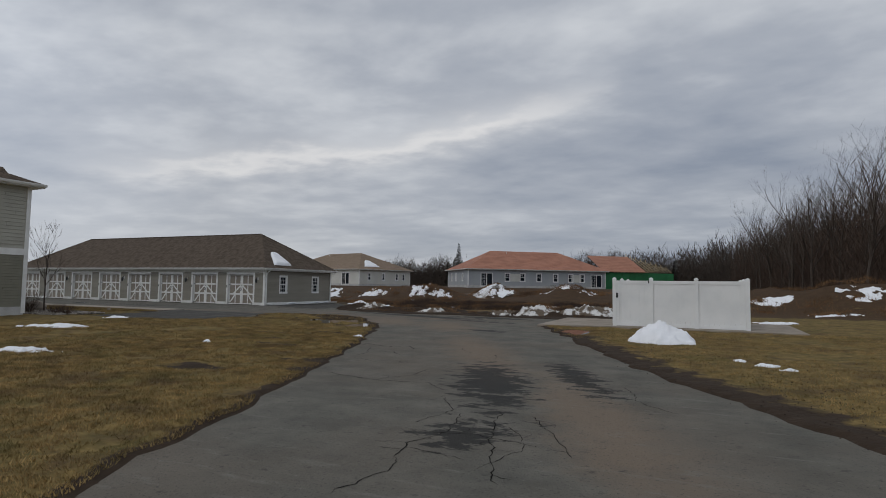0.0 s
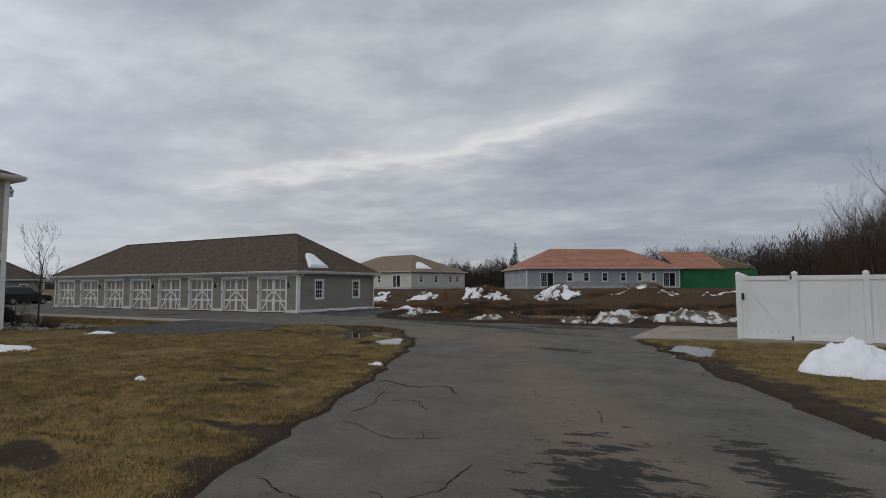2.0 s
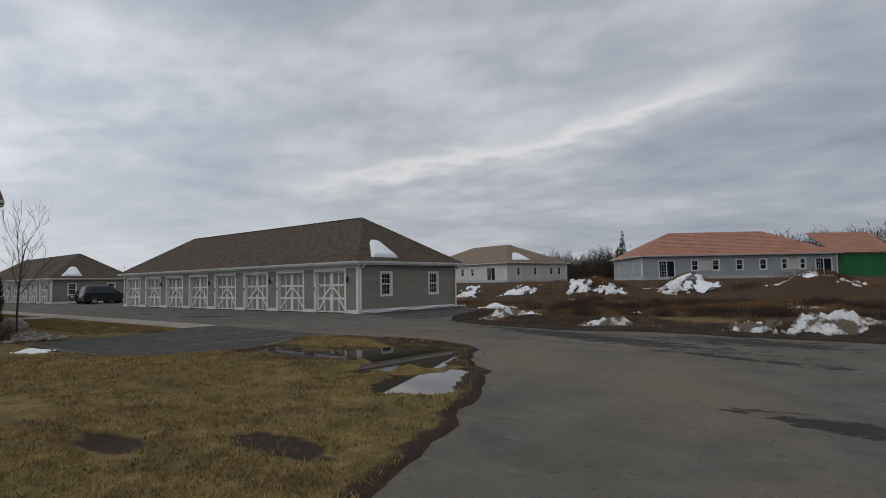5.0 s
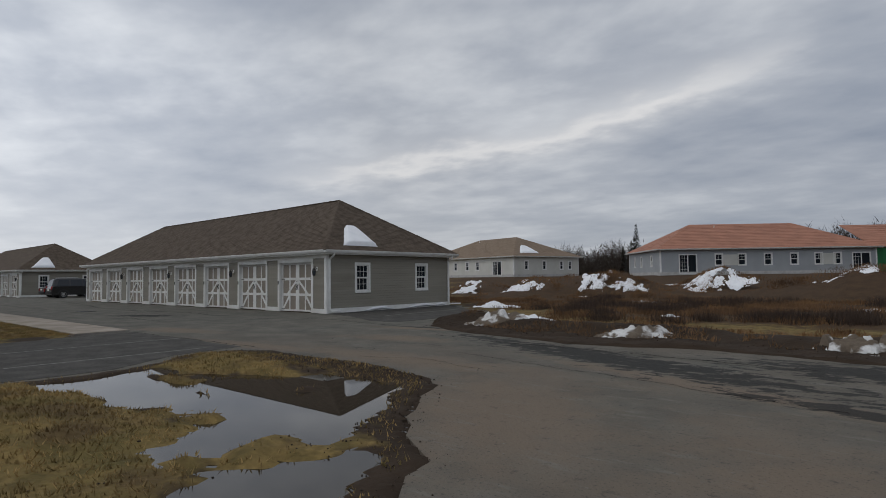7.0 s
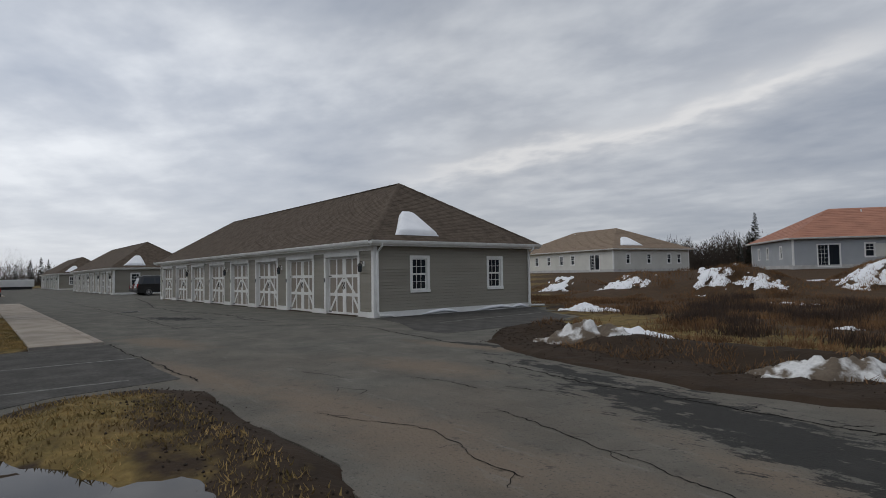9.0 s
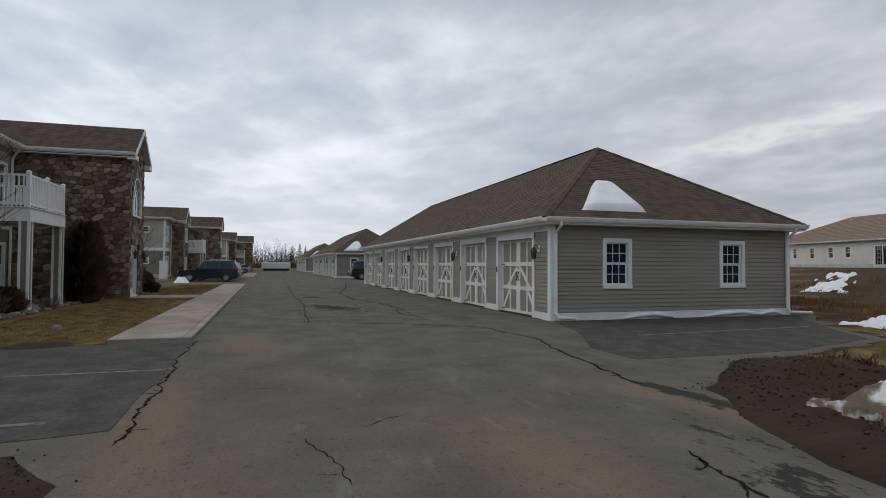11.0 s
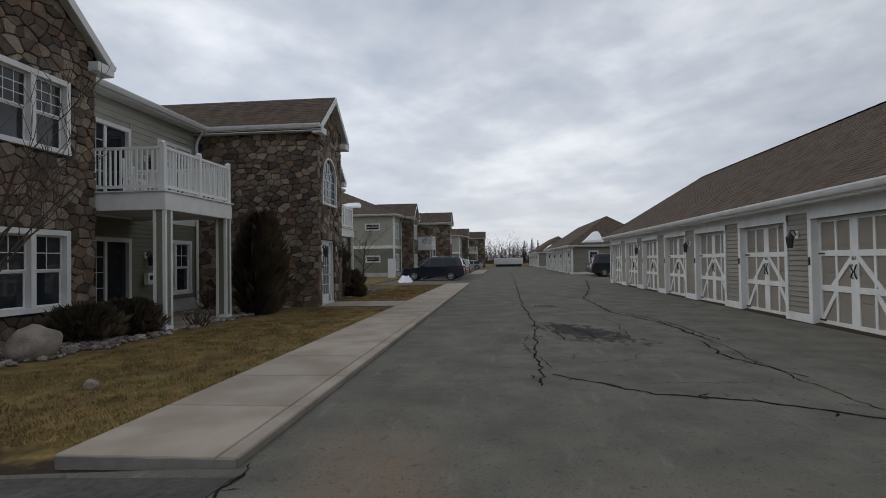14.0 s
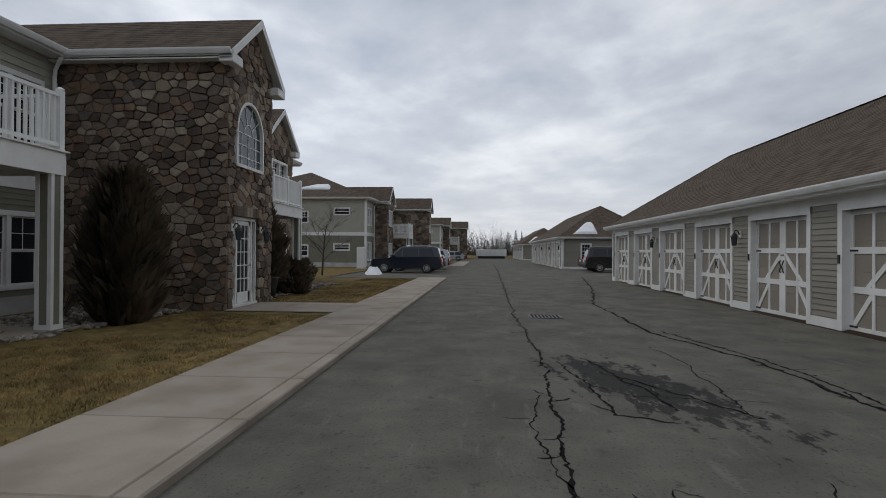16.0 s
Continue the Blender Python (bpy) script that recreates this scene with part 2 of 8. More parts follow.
def asphalt_material(name, base, pale):
    """Worn asphalt: coarse aggregate, pale scuffs, dark pits, sand washed over it, damp flaking stains."""
    m = bpy.data.materials.new(name)
    m.use_nodes = True
    nt = m.node_tree
    N, L = nt.nodes.new, nt.links.new
    bsdf = nt.nodes["Principled BSDF"]
    bsdf.inputs["Specular IOR Level"].default_value = 0.18
    pos = N("ShaderNodeNewGeometry").outputs["Position"]

    def grain(scale, detail, rough, stretch=(1, 1, 1), turn=0.0):
        mp, n = N("ShaderNodeMapping"), N("ShaderNodeTexNoise")
        mp.inputs["Scale"].default_value, mp.inputs["Rotation"].default_value = stretch, (0, 0, radians(turn))
        L(pos, mp.inputs[0]), L(mp.outputs[0], n.inputs["Vector"])
        n.inputs["Scale"].default_value, n.inputs["Detail"].default_value, n.inputs["Roughness"].default_value = scale, detail, rough
        return n.outputs["Fac"]

    def ramp(v, lo, hi, top=1.0, bottom=0.0):
        r = N("ShaderNodeMapRange")
        for key, x in (("From Min", lo), ("From Max", hi), ("To Min", bottom), ("To Max", top)):
            r.inputs[key].default_value = x
        L(v, r.inputs["Value"])
        return r.outputs["Result"]

    def op(kind, a, b):
        k = N("ShaderNodeMath")
        k.operation = kind
        for i, v in enumerate((a, b)):
            if isinstance(v, (int, float)):
                k.inputs[i].default_value = v
            else:
                L(v, k.inputs[i])
        return k.outputs[0]

    def over(src, colour, fac, blend="MIX"):
        x = N("ShaderNodeMix")
        x.data_type, x.blend_type = "RGBA", blend
        L(fac, x.inputs["Factor"])
        if isinstance(src, tuple):
            x.inputs["A"].default_value = (*src, 1)
        else:
            L(src, x.inputs["A"])
        x.inputs["B"].default_value = (*colour, 1)
        return x.outputs["Result"]

    def spots(places):
        """Distance to the nearest of the ellipses, 1 on its outline."""
        best = None
        for cx, cy, rx, ry, a in places:
            mp = N("ShaderNodeMapping")
            mp.vector_type = "TEXTURE"
            mp.inputs["Location"].default_value, mp.inputs["Rotation"].default_value, mp.inputs["Scale"].default_value = (cx, cy, 0), (0, 0, radians(a)), (rx, ry, 1e6)
            L(pos, mp.inputs[0])
            ln = N("ShaderNodeVectorMath")
            ln.operation = "LENGTH"
            L(mp.outputs[0], ln.inputs[0])
            best = ln.outputs["Value"] if best is None else op("MINIMUM", best, ln.outputs["Value"])
        return best

    flake = grain(2.4, 9, 0.72, (0.8, 1.7, 1), -20)
    col = over(base, pale, ramp(grain(1.1, 6, 0.6), 0.36, 0.66))
    # broad sandy film over the junction, and the deeper washes
    film = op("MULTIPLY", ramp(grain(0.25, 6, 0.6), 0.42, 0.62, 0.55), ramp(sepx(N, L, pos), -30.0, -17.0))
    col = over(col, (0.150, 0.124, 0.098), film)
    wash = ramp(op("ADD", spots(SANDS), op("MULTIPLY", grain(1.6, 8, 0.68), 2.2)), 2.6, 1.5, 0.85)
    col = over(col, (0.190, 0.148, 0.110), wash)
    # long pale wheel scuffs, pale chips, dark pits
    col = over(col, (0.205, 0.196, 0.176), ramp(grain(2.2, 9, 0.68, (0.5, 2.2, 1), 12), 0.57, 0.68, 0.5))
    col = over(col, (0.040, 0.038, 0.035), ramp(grain(6.5, 8, 0.7), 0.58, 0.70, 0.7))
    col = over(col, (0.24, 0.228, 0.205), ramp(grain(17.0, 5, 0.65), 0.61, 0.70, 0.6))
    col = over(col, (0.030, 0.029, 0.028), ramp(grain(34.0, 4, 0.6), 0.57, 0.68, 0.6))
    # damp stains that flake at their edges
    damp = ramp(op("ADD", spots(STAINS), op("MULTIPLY", flake, 4.6)), 3.12, 2.95, 0.86)
    col = over(col, (0.021, 0.021, 0.020), damp)
    L(col, bsdf.inputs["Base Color"])
    L(ramp(damp, 0.0, 1.0, 0.86, 0.96), bsdf.inputs["Roughness"])
    b = N("ShaderNodeBump")
    b.inputs["Strength"].default_value, b.inputs["Distance"].default_value = 0.8, 0.02
    L(op("ADD", grain(26.0, 5, 0.6), op("MULTIPLY", flake, 0.8)), b.inputs["Height"])
    L(b.outputs[0], bsdf.inputs["Normal"])
    return m


def sepx(N, L, pos):
    s_ = N("ShaderNodeSeparateXYZ")
    L(pos, s_.inputs[0])
    return s_.outputs[0]


# damp stains on the road: x, y, half length, half width, turn
STAINS = [(-2.75, 8.8, 2.7, 0.75, 112), (-1.55, 10.1, 2.2, 0.42, 115), (-6.9, 19.5, 1.1, 0.4, -15), (-13.3, 27.0, 5.4, 0.85, -20), (-9.3, 27.6, 2.6, 1.0, -12), (-35.1, 27.5, 1.9, 0.7, 20), (-20.7, 29.9, 0.9, 0.25, 10), (-1.9, 5.4, 0.8, 0.5, 90),
          (-17.0, 28.5, 2.6, 0.28, -14), (-9.2, 24.6, 2.6, 0.30, -18)]
# sand washed over the road: x, y, half length, half width, turn
SANDS = [(-12.6, 22.5, 2.6, 1.2, -50), (-16.5, 24.7, 3.6, 0.55, 0), (-20.6, 24.3, 2.2, 0.35, 5), (-19.2, 27.3, 1.4, 0.5, 10), (-9.0, 21.0, 2.6, 1.0, -60), (-4.6, 13.0, 4.0, 0.7, 118), (-0.6, 6.6, 3.5, 0.6, 112), (-20.6, 29.6, 1.8, 0.3, 8), (-26.5, 25.0, 1.8, 0.5, 10), (-11.3, 25.3, 3.0, 0.3, -20)]


M = {
    "siding": material("taupe_vinyl_siding", (0.27, 0.250, 0.205), (0.235, 0.216, 0.176), rough=0.55, scale=1.2, fine=120, bump=0.05, vary=0.05, fine_amount=0.06, stretch=(0.3, 0.3, 2)),
    "siding_up": material("pale_sage_clapboard", (0.40, 0.39, 0.33), (0.36, 0.35, 0.295), rough=0.6, scale=1.5, fine=100, bump=0.06, vary=0.05, fine_amount=0.07),
    "siding_low": material("olive_clapboard", (0.215, 0.205, 0.155), (0.185, 0.178, 0.135), rough=0.6, scale=1.5, fine=100, bump=0.06, vary=0.05, fine_amount=0.07),
    "siding_grey": material("pale_grey_siding", (0.36, 0.375, 0.385), (0.33, 0.345, 0.355), rough=0.6, scale=0.8, fine=90, bump=0.05, vary=0.04, fine_amount=0.06),
    "siding_n": material("cream_grey_siding", (0.60, 0.59, 0.54), (0.55, 0.54, 0.49), rough=0.6, scale=0.8, fine=90, bump=0.05, vary=0.04, fine_amount=0.06),
    "white": material("white_trim_paint", (0.80, 0.80, 0.775), (0.72, 0.715, 0.685), rough=0.5, scale=2.5, fine=80, bump=0.04, fine_amount=0.05),
    "vinyl": material("white_vinyl", (0.80, 0.80, 0.78), (0.74, 0.745, 0.73), rough=0.35, scale=1.5, fine=50, bump=0.02, fine_amount=0.04),
    "door_panel": material("taupe_door_panel", (0.29, 0.252, 0.208), (0.26, 0.226, 0.186), rough=0.55, scale=1.5, fine=90, bump=0.04, vary=0.05, fine_amount=0.06),
    "shingle": material("brown_asphalt_shingles", (0.118, 0.092, 0.070), (0.076, 0.058, 0.044), rough=0.95, scale=3.0, fine=26, bump=0.6, fine_amount=0.45, spec=0.15),
    "shingle_tan": material("tan_asphalt_shingles", (0.25, 0.19, 0.138), (0.21, 0.158, 0.115), rough=0.95, scale=2.0, fine=14, bump=0.3, fine_amount=0.25, spec=0.15),
    "osb": material("reddish_roof_sheathing", (0.40, 0.19, 0.125), (0.32, 0.15, 0.10), rough=0.9, scale=0.7, fine=10, bump=0.1, fine_amount=0.18, stretch=(1, 1, 3)),
    "green": material("green_wall_sheathing", (0.035, 0.20, 0.075), (0.028, 0.16, 0.06), rough=0.8, scale=0.6, fine=20, bump=0.05, vary=0.08),
    "lumber": material("raw_lumber", (0.42, 0.31, 0.18), (0.36, 0.26, 0.15), rough=0.8, scale=3, fine=40, bump=0.2, stretch=(1, 1, 6)),
    "mortar": material("grey_brown_mortar", (0.085, 0.075, 0.062), (0.06, 0.052, 0.043), rough=0.95, scale=5, fine=60, bump=0.5),
    "concrete": material("sidewalk_concrete", (0.335, 0.290, 0.238), (0.250, 0.208, 0.163), rough=0.85, scale=1.3, fine=90, bump=0.25, vary=0.06, fine_amount=0.12, coords="World"),
    "kerb": material("weathered_kerb_concrete", (0.27, 0.25, 0.225), (0.19, 0.17, 0.15), rough=0.9, scale=3, fine=60, bump=0.3, coords="World"),
    "found": material("foundation_concrete", (0.52, 0.515, 0.50), (0.42, 0.41, 0.39), rough=0.9, scale=2, fine=50, bump=0.2),
    "asphalt": asphalt_material("worn_asphalt", (0.100, 0.097, 0.083), (0.160, 0.150, 0.128)),
    "asphalt_lot": material("dark_lot_asphalt", (0.062, 0.059, 0.054), (0.092, 0.087, 0.079), rough=0.95, scale=2.2, fine=16, bump=0.8, coords="World", fine_amount=0.5, spec=0.15),
    "tar": material("crack_and_tar", (0.012, 0.0115, 0.011), (0.020, 0.019, 0.017), rough=1.0, spec=0.05, scale=4, fine=60, bump=0.3, coords="World"),
    "paint": material("worn_line_paint", (0.19, 0.185, 0.17), (0.075, 0.073, 0.068), rough=0.9, scale=7, fine=60, bump=0.2, coords="World"),
    "snow": material("white_snow", (0.86, 0.87, 0.89), (0.80, 0.815, 0.84), rough=0.7, scale=2.5, fine=30, bump=0.4, fine_amount=0.06),
    "snow_dirty": material("dirty_old_snow", (0.66, 0.655, 0.64), (0.125, 0.096, 0.068), rough=0.75, scale=2.6, fine=18, bump=0.9, fine_amount=0.3, mixlo=0.43, mixhi=0.53, coords="World"),
    "boulder": material("brown_boulder", (0.30, 0.255, 0.21), (0.20, 0.17, 0.14), rough=0.9, scale=4, fine=30, bump=0.6),
    "bark": material("grey_brown_bark", (0.085, 0.066, 0.052), (0.052, 0.040, 0.031), rough=0.95, scale=4, fine=40, bump=0.5, vary=0.2),
    "bark_red": material("brown_twigs", (0.085, 0.056, 0.040), (0.045, 0.031, 0.023), rough=0.95, scale=2, fine=30, bump=0.2, vary=0.25),
    "needles": material("dark_evergreen_needles", (0.050, 0.042, 0.026), (0.115, 0.080, 0.050), rough=0.9, scale=2, fine=20, bump=0, vary=0.15),
    "needles_far": material("far_evergreens", (0.030, 0.036, 0.028), (0.045, 0.048, 0.035), rough=0.9, scale=1, fine=8, bump=0, vary=0.3),
    "metal_dark": material("black_metal", (0.018, 0.018, 0.018), (0.03, 0.03, 0.03), rough=0.45, scale=5, fine=60, bump=0.05),
    "plastic_dark": material("dark_plastic", (0.025, 0.025, 0.027), (0.035, 0.035, 0.037), rough=0.5, scale=5, fine=60, bump=0.05),
    "rubber": material("black_rubber", (0.02, 0.02, 0.02), (0.03, 0.03, 0.03), rough=0.8, scale=5, fine=60, bump=0.1),
    "chrome": material("alloy_metal", (0.5, 0.5, 0.5), (0.42, 0.42, 0.42), rough=0.3, metal=0.9, scale=5, fine=60, bump=0.02),
    "blind": material("white_window_blinds", (0.42, 0.43, 0.43), (0.36, 0.37, 0.37), rough=0.7, scale=3, fine=40, bump=0.05, stretch=(0.2, 0.2, 8)),
    # near-black colour standing in for the shade of unlit rooms
    "shade_int": material("unlit_room_shade", (0.03, 0.03, 0.032), (0.045, 0.043, 0.04), rough=0.9, scale=2, fine=10, bump=0),
    "lamp_red": material("red_lamp_glass", (0.35, 0.02, 0.02), (0.28, 0.015, 0.015), rough=0.2, scale=5, fine=60, bump=0),
    "weeds": material("dry_brown_weeds", (0.225, 0.125, 0.056), (0.090, 0.050, 0.026), rough=0.95, scale=0.5, fine=5, bump=0, coords="World"),
    "grass": material("dormant_lawn_blades", (0.36, 0.242, 0.096), (0.170, 0.122, 0.045), rough=0.95, scale=2.4, fine=9, bump=0, coords="World", fine_amount=0.5, mixlo=0.40, mixhi=0.62),
}
M["glass"] = glass_dark("window_glass")
M["glass_sky"] = glass_dark("pale_sky_window_glass", (0.05, 0.06, 0.07), 0.05)
STONE_COLOURS = [(0.185, 0.140, 0.102), (0.120, 0.088, 0.066), (0.25, 0.195, 0.145), (0.090, 0.070, 0.056), (0.20, 0.132, 0.090), (0.30, 0.245, 0.185), (0.15, 0.122, 0.100)]
M["stone"] = island_material("fieldstone", STONE_COLOURS, bump=0.7, fine=22.0, island=False)
M["stone_rest"] = island_material("fieldstone_rest", STONE_COLOURS, bump=0.7, fine=22.0, island=True)
M["rocks"] = island_material("landscape_cobbles", [(0.26, 0.23, 0.195), (0.17, 0.148, 0.125), (0.12, 0.103, 0.088), (0.34, 0.305, 0.265), (0.21, 0.178, 0.145)], bump=0.3)


def water_material():
    m = bpy.data.materials.new("still_puddle_water")
    m.use_nodes = True
    nt = m.node_tree
    b = nt.nodes["Principled BSDF"]
    b.inputs["Base Color"].default_value = (0.028, 0.022, 0.015, 1)
    b.inputs["Roughness"].default_value = 0.015
    b.inputs["IOR"].default_value = 1.33
    n, bp = nt.nodes.new("ShaderNodeTexNoise"), nt.nodes.new("ShaderNodeBump")
    n.inputs["Scale"].default_value = 5
    bp.inputs["Strength"].default_value, bp.inputs["Distance"].default_value = 0.004, 0.01
    nt.links.new(n.outputs["Fac"], bp.inputs["Height"])
    nt.links.new(bp.outputs[0], b.inputs["Normal"])
    return m


M["water"] = water_material()


def lawn_tones(m, green, brown):
    """Patches of greener and of browner growth, metres across, mixed over a lawn material's own colour."""
    nt = m.node_tree
    N, L = nt.nodes.new, nt.links.new
    bsdf = nt.nodes["Principled BSDF"]
    src = bsdf.inputs["Base Color"].links[0].from_socket
    pos = N("ShaderNodeNewGeometry").outputs["Position"]
    for scale, lo, hi, amount, colour, off in ((0.55, 0.52, 0.68, 0.6, green, 0.0), (0.9, 0.50, 0.64, 0.75, brown, 37.0)):
        mp, n, r, x = N("ShaderNodeMapping"), N("ShaderNodeTexNoise"), N("ShaderNodeMapRange"), N("ShaderNodeMix")
        mp.inputs["Location"].default_value = (off, off, 0)
        L(pos, mp.inputs[0]), L(mp.outputs[0], n.inputs["Vector"])
        n.inputs["Scale"].default_value, n.inputs["Detail"].default_value, n.inputs["Roughness"].default_value = scale, 8, 0.66
        r.inputs["From Min"].default_value, r.inputs["From Max"].default_value, r.inputs["To Max"].default_value = lo, hi, amount
        L(n.outputs["Fac"], r.inputs["Value"])
        x.data_type = "RGBA"
        L(r.outputs["Result"], x.inputs["Factor"]), L(src, x.inputs["A"])
        x.inputs["B"].default_value = (*colour, 1)
        src = x.outputs["Result"]
    L(src, bsdf.inputs["Base Color"])
    return m


def ground_material():
    """Dormant lawn, bare mud and brown field, told apart by the ground's own colour attributes."""
    m = material("dormant_grass_and_mud", (0.205, 0.143, 0.053), (0.118, 0.088, 0.032), rough=0.95, scale=3.2, fine=13, bump=1.0, coords="World", fine_amount=0.6, mixlo=0.38, mixhi=0.64, spec=0.15)
    lawn_tones(m, (0.092, 0.086, 0.030), (0.088, 0.058, 0.028))
    nt = m.node_tree
    N, L = nt.nodes.new, nt.links.new
    bsdf = nt.nodes["Principled BSDF"]
    src = bsdf.inputs["Base Color"].links[0].from_socket
    pos = N("ShaderNodeNewGeometry").outputs["Position"]
    n = N("ShaderNodeTexNoise")
    n.inputs["Scale"].default_value, n.inputs["Detail"].default_value = 2.2, 8
    L(pos, n.inputs["Vector"])

    def layer(attr, colour, colour2, src):
        a = N("ShaderNodeAttribute")
        a.attribute_name = attr
        add = N("ShaderNodeMath")
        add.operation = "MULTIPLY_ADD"
        L(n.outputs["Fac"], add.inputs[0])
        add.inputs[1].default_value = 1.3
        L(a.outputs["Fac"], add.inputs[2])
        r = N("ShaderNodeMapRange")
        r.inputs["From Min"].default_value, r.inputs["From Max"].default_value = 1.05, 1.3
        L(add.outputs[0], r.inputs["Value"])
        c = N("ShaderNodeMix")
        c.data_type = "RGBA"
        L(n.outputs["Fac"], c.inputs["Factor"])
        c.inputs["A"].default_value, c.inputs["B"].default_value = (*colour, 1), (*colour2, 1)
        mx = N("ShaderNodeMix")
        mx.data_type = "RGBA"
        L(r.outputs["Result"], mx.inputs["Factor"]), L(src, mx.inputs["A"]), L(c.outputs["Result"], mx.inputs["B"])
        return mx.outputs["Result"]

    src = layer("field", (0.036, 0.023, 0.014), (0.100, 0.060, 0.031), src)
    src = layer("mud", (0.022, 0.016, 0.011), (0.062, 0.042, 0.028), src)
    L(src, bsdf.inputs["Base Color"])
    return m


M["ground"] = ground_material()
lawn_tones(M["grass"], (0.130, 0.122, 0.042), (0.135, 0.088, 0.042))


# ---- mesh helpers ----
class Geo:
    """Collects vertices and faces of one mesh."""

    def __init__(self):
        self.v, self.f = [], []

    def poly(self, pts):
        n = len(self.v)
        self.v += [tuple(p) for p in pts]
        self.f.append(tuple(range(n, n + len(pts))))
        return self

    def prism(self, pts, off):
        """A closed solid: the polygon pts swept by the vector off."""
        n, k = len(self.v), len(pts)
        self.v += [tuple(p) for p in pts] + [tuple(a + b for a, b in zip(p, off)) for p in pts]
        self.f.append(tuple(range(n + k - 1, n - 1, -1)))
        self.f.append(tuple(range(n + k, n + 2 * k)))
        for i in range(k):
            j = (i + 1) % k
            self.f.append((n + i, n + j, n + k + j, n + k + i))
        return self

    def box(self, x0, x1, y0, y1, z0, z1, bevel=0.0):
        x0, x1 = min(x0, x1), max(x0, x1)
        y0, y1 = min(y0, y1), max(y0, y1)
        z0, z1 = min(z0, z1), max(z0, z1)
        if not bevel:
            return self.prism([(x0, y0, z0), (x1, y0, z0), (x1, y1, z0), (x0, y1, z0)], (0, 0, z1 - z0))
        b = min(bevel, (x1 - x0) / 3, (y1 - y0) / 3, (z1 - z0) / 3)
        n = len(self.v)
        for z, i in ((z0, b), (z0 + b, 0), (z1 - b, 0), (z1, b)):
            for x, y in ((x0 + i, y0 + b), (x0 + b, y0 + i), (x1 - b, y0 + i), (x1 - i, y0 + b), (x1 - i, y1 - b), (x1 - b, y1 - i), (x0 + b, y1 - i), (x0 + i, y1 - b)):
                self.v.append((x, y, z))
        self.f.append(tuple(n + 7 - i for i in range(8)))
        self.f.append(tuple(n + 24 + i for i in range(8)))
        for r in range(3):
            for i in range(8):
                j = (i + 1) % 8
                self.f.append((n + r * 8 + i, n + r * 8 + j, n + r * 8 + 8 + j, n + r * 8 + 8 + i))
        return self

    def tube(self, path, radii, sides=6, caps=True):
        n = len(self.v)
        pts = [Vector(p) for p in path]
        if isinstance(radii, (int, float)):
            radii = [radii] * len(pts)
        ref = None
        for i, p in enumerate(pts):
            d = (pts[min(i + 1, len(pts) - 1)] - pts[max(i - 1, 0)]).normalized()
            if ref is None:
                ref = d.orthogonal().normalized()
            a = (ref - d * ref.dot(d)).normalized()
            ref = a
            b = d.cross(a)
            for k in range(sides):
                t = 2 * math.pi * k / sides
                self.v.append(tuple(p + (a * math.cos(t) + b * math.sin(t)) * radii[i]))
        for i in range(len(pts) - 1):
            for k in range(sides):
                j = (k + 1) % sides
                self.f.append((n + i * sides + k, n + i * sides + j, n + (i + 1) * sides + j, n + (i + 1) * sides + k))
        if caps:
            self.f.append(tuple(n + k for k in reversed(range(sides))))
            self.f.append(tuple(n + (len(pts) - 1) * sides + k for k in range(sides)))
        return self

    def lathe(self, profile, centre=(0, 0, 0), sides=12):
        n = len(self.v)
        for r, z in profile:
            for k in range(sides):
                t = 2 * math.pi * k / sides
                self.v.append((centre[0] + r * math.cos(t), centre[1] + r * math.sin(t), centre[2] + z))
        for i in range(len(profile) - 1):
            for k in range(sides):
                j = (k + 1) % sides
                self.f.append((n + i * sides + k, n + i * sides + j, n + (i + 1) * sides + j, n + (i + 1) * sides + k))
        self.f.append(tuple(n + k for k in reversed(range(sides))))
        self.f.append(tuple(n + (len(profile) - 1) * sides + k for k in range(sides)))
        return self

    def moved(self, m):
        self.v = [tuple(m @ Vector(p)) for p in self.v]
        return self

    def mesh(self, name, mat, smooth=False):
        me = bpy.data.meshes.new(name)
        me.from_pydata(self.v, [], self.f)
        me.materials.append(mat)
        if smooth:
            me.polygons.foreach_set("use_smooth", [True] * len(me.polygons))
        me.update()
        return me


def part(name, geo, mat, parent=None, label="", smooth=False):
    """One mesh object under a thing or a part."""
    me = geo if isinstance(geo, bpy.types.Mesh) else geo.mesh(name, mat, smooth)
    ob = new(name, me)
    ob.parent = parent
    if label:
        ob["label"] = label
    return ob


def thing(name, label, category, at=None, group="", kind=""):
    ob = new(name)
    ob.empty_display_size = 0.2
    if at is not None:
        ob.matrix_basis = at
    return tagged(ob, label, category, group, kind)


def solid(name, geo, mat, label, category, group="", kind="", at=None, smooth=False):
    ob = new(name, geo.mesh(name, mat, smooth))
    if at is not None:
        ob.matrix_basis = at
    return tagged(ob, label, category, group, kind)


def rnd(a, b):
    return random.uniform(a, b)


# ---- building pieces; walls are described along u with an outward way ----
class Face:
    """A wall plane: origin o, way u along it, way n outwards; points by (u, z, out)."""

    def __init__(self, o, u, n):
        self.o, self.u, self.n = Vector(o), Vector(u), Vector(n)

    def p(self, u, z, out=0.0):
        return tuple(self.o + self.u * u + self.n * out + Vector((0, 0, z)))

    def box(self, g, u0, u1, z0, z1, d0, d1):
        g.prism([self.p(u0, z0, d0), self.p(u1, z0, d0), self.p(u1, z1, d0), self.p(u0, z1, d0)], self.n * (d1 - d0))
        return g


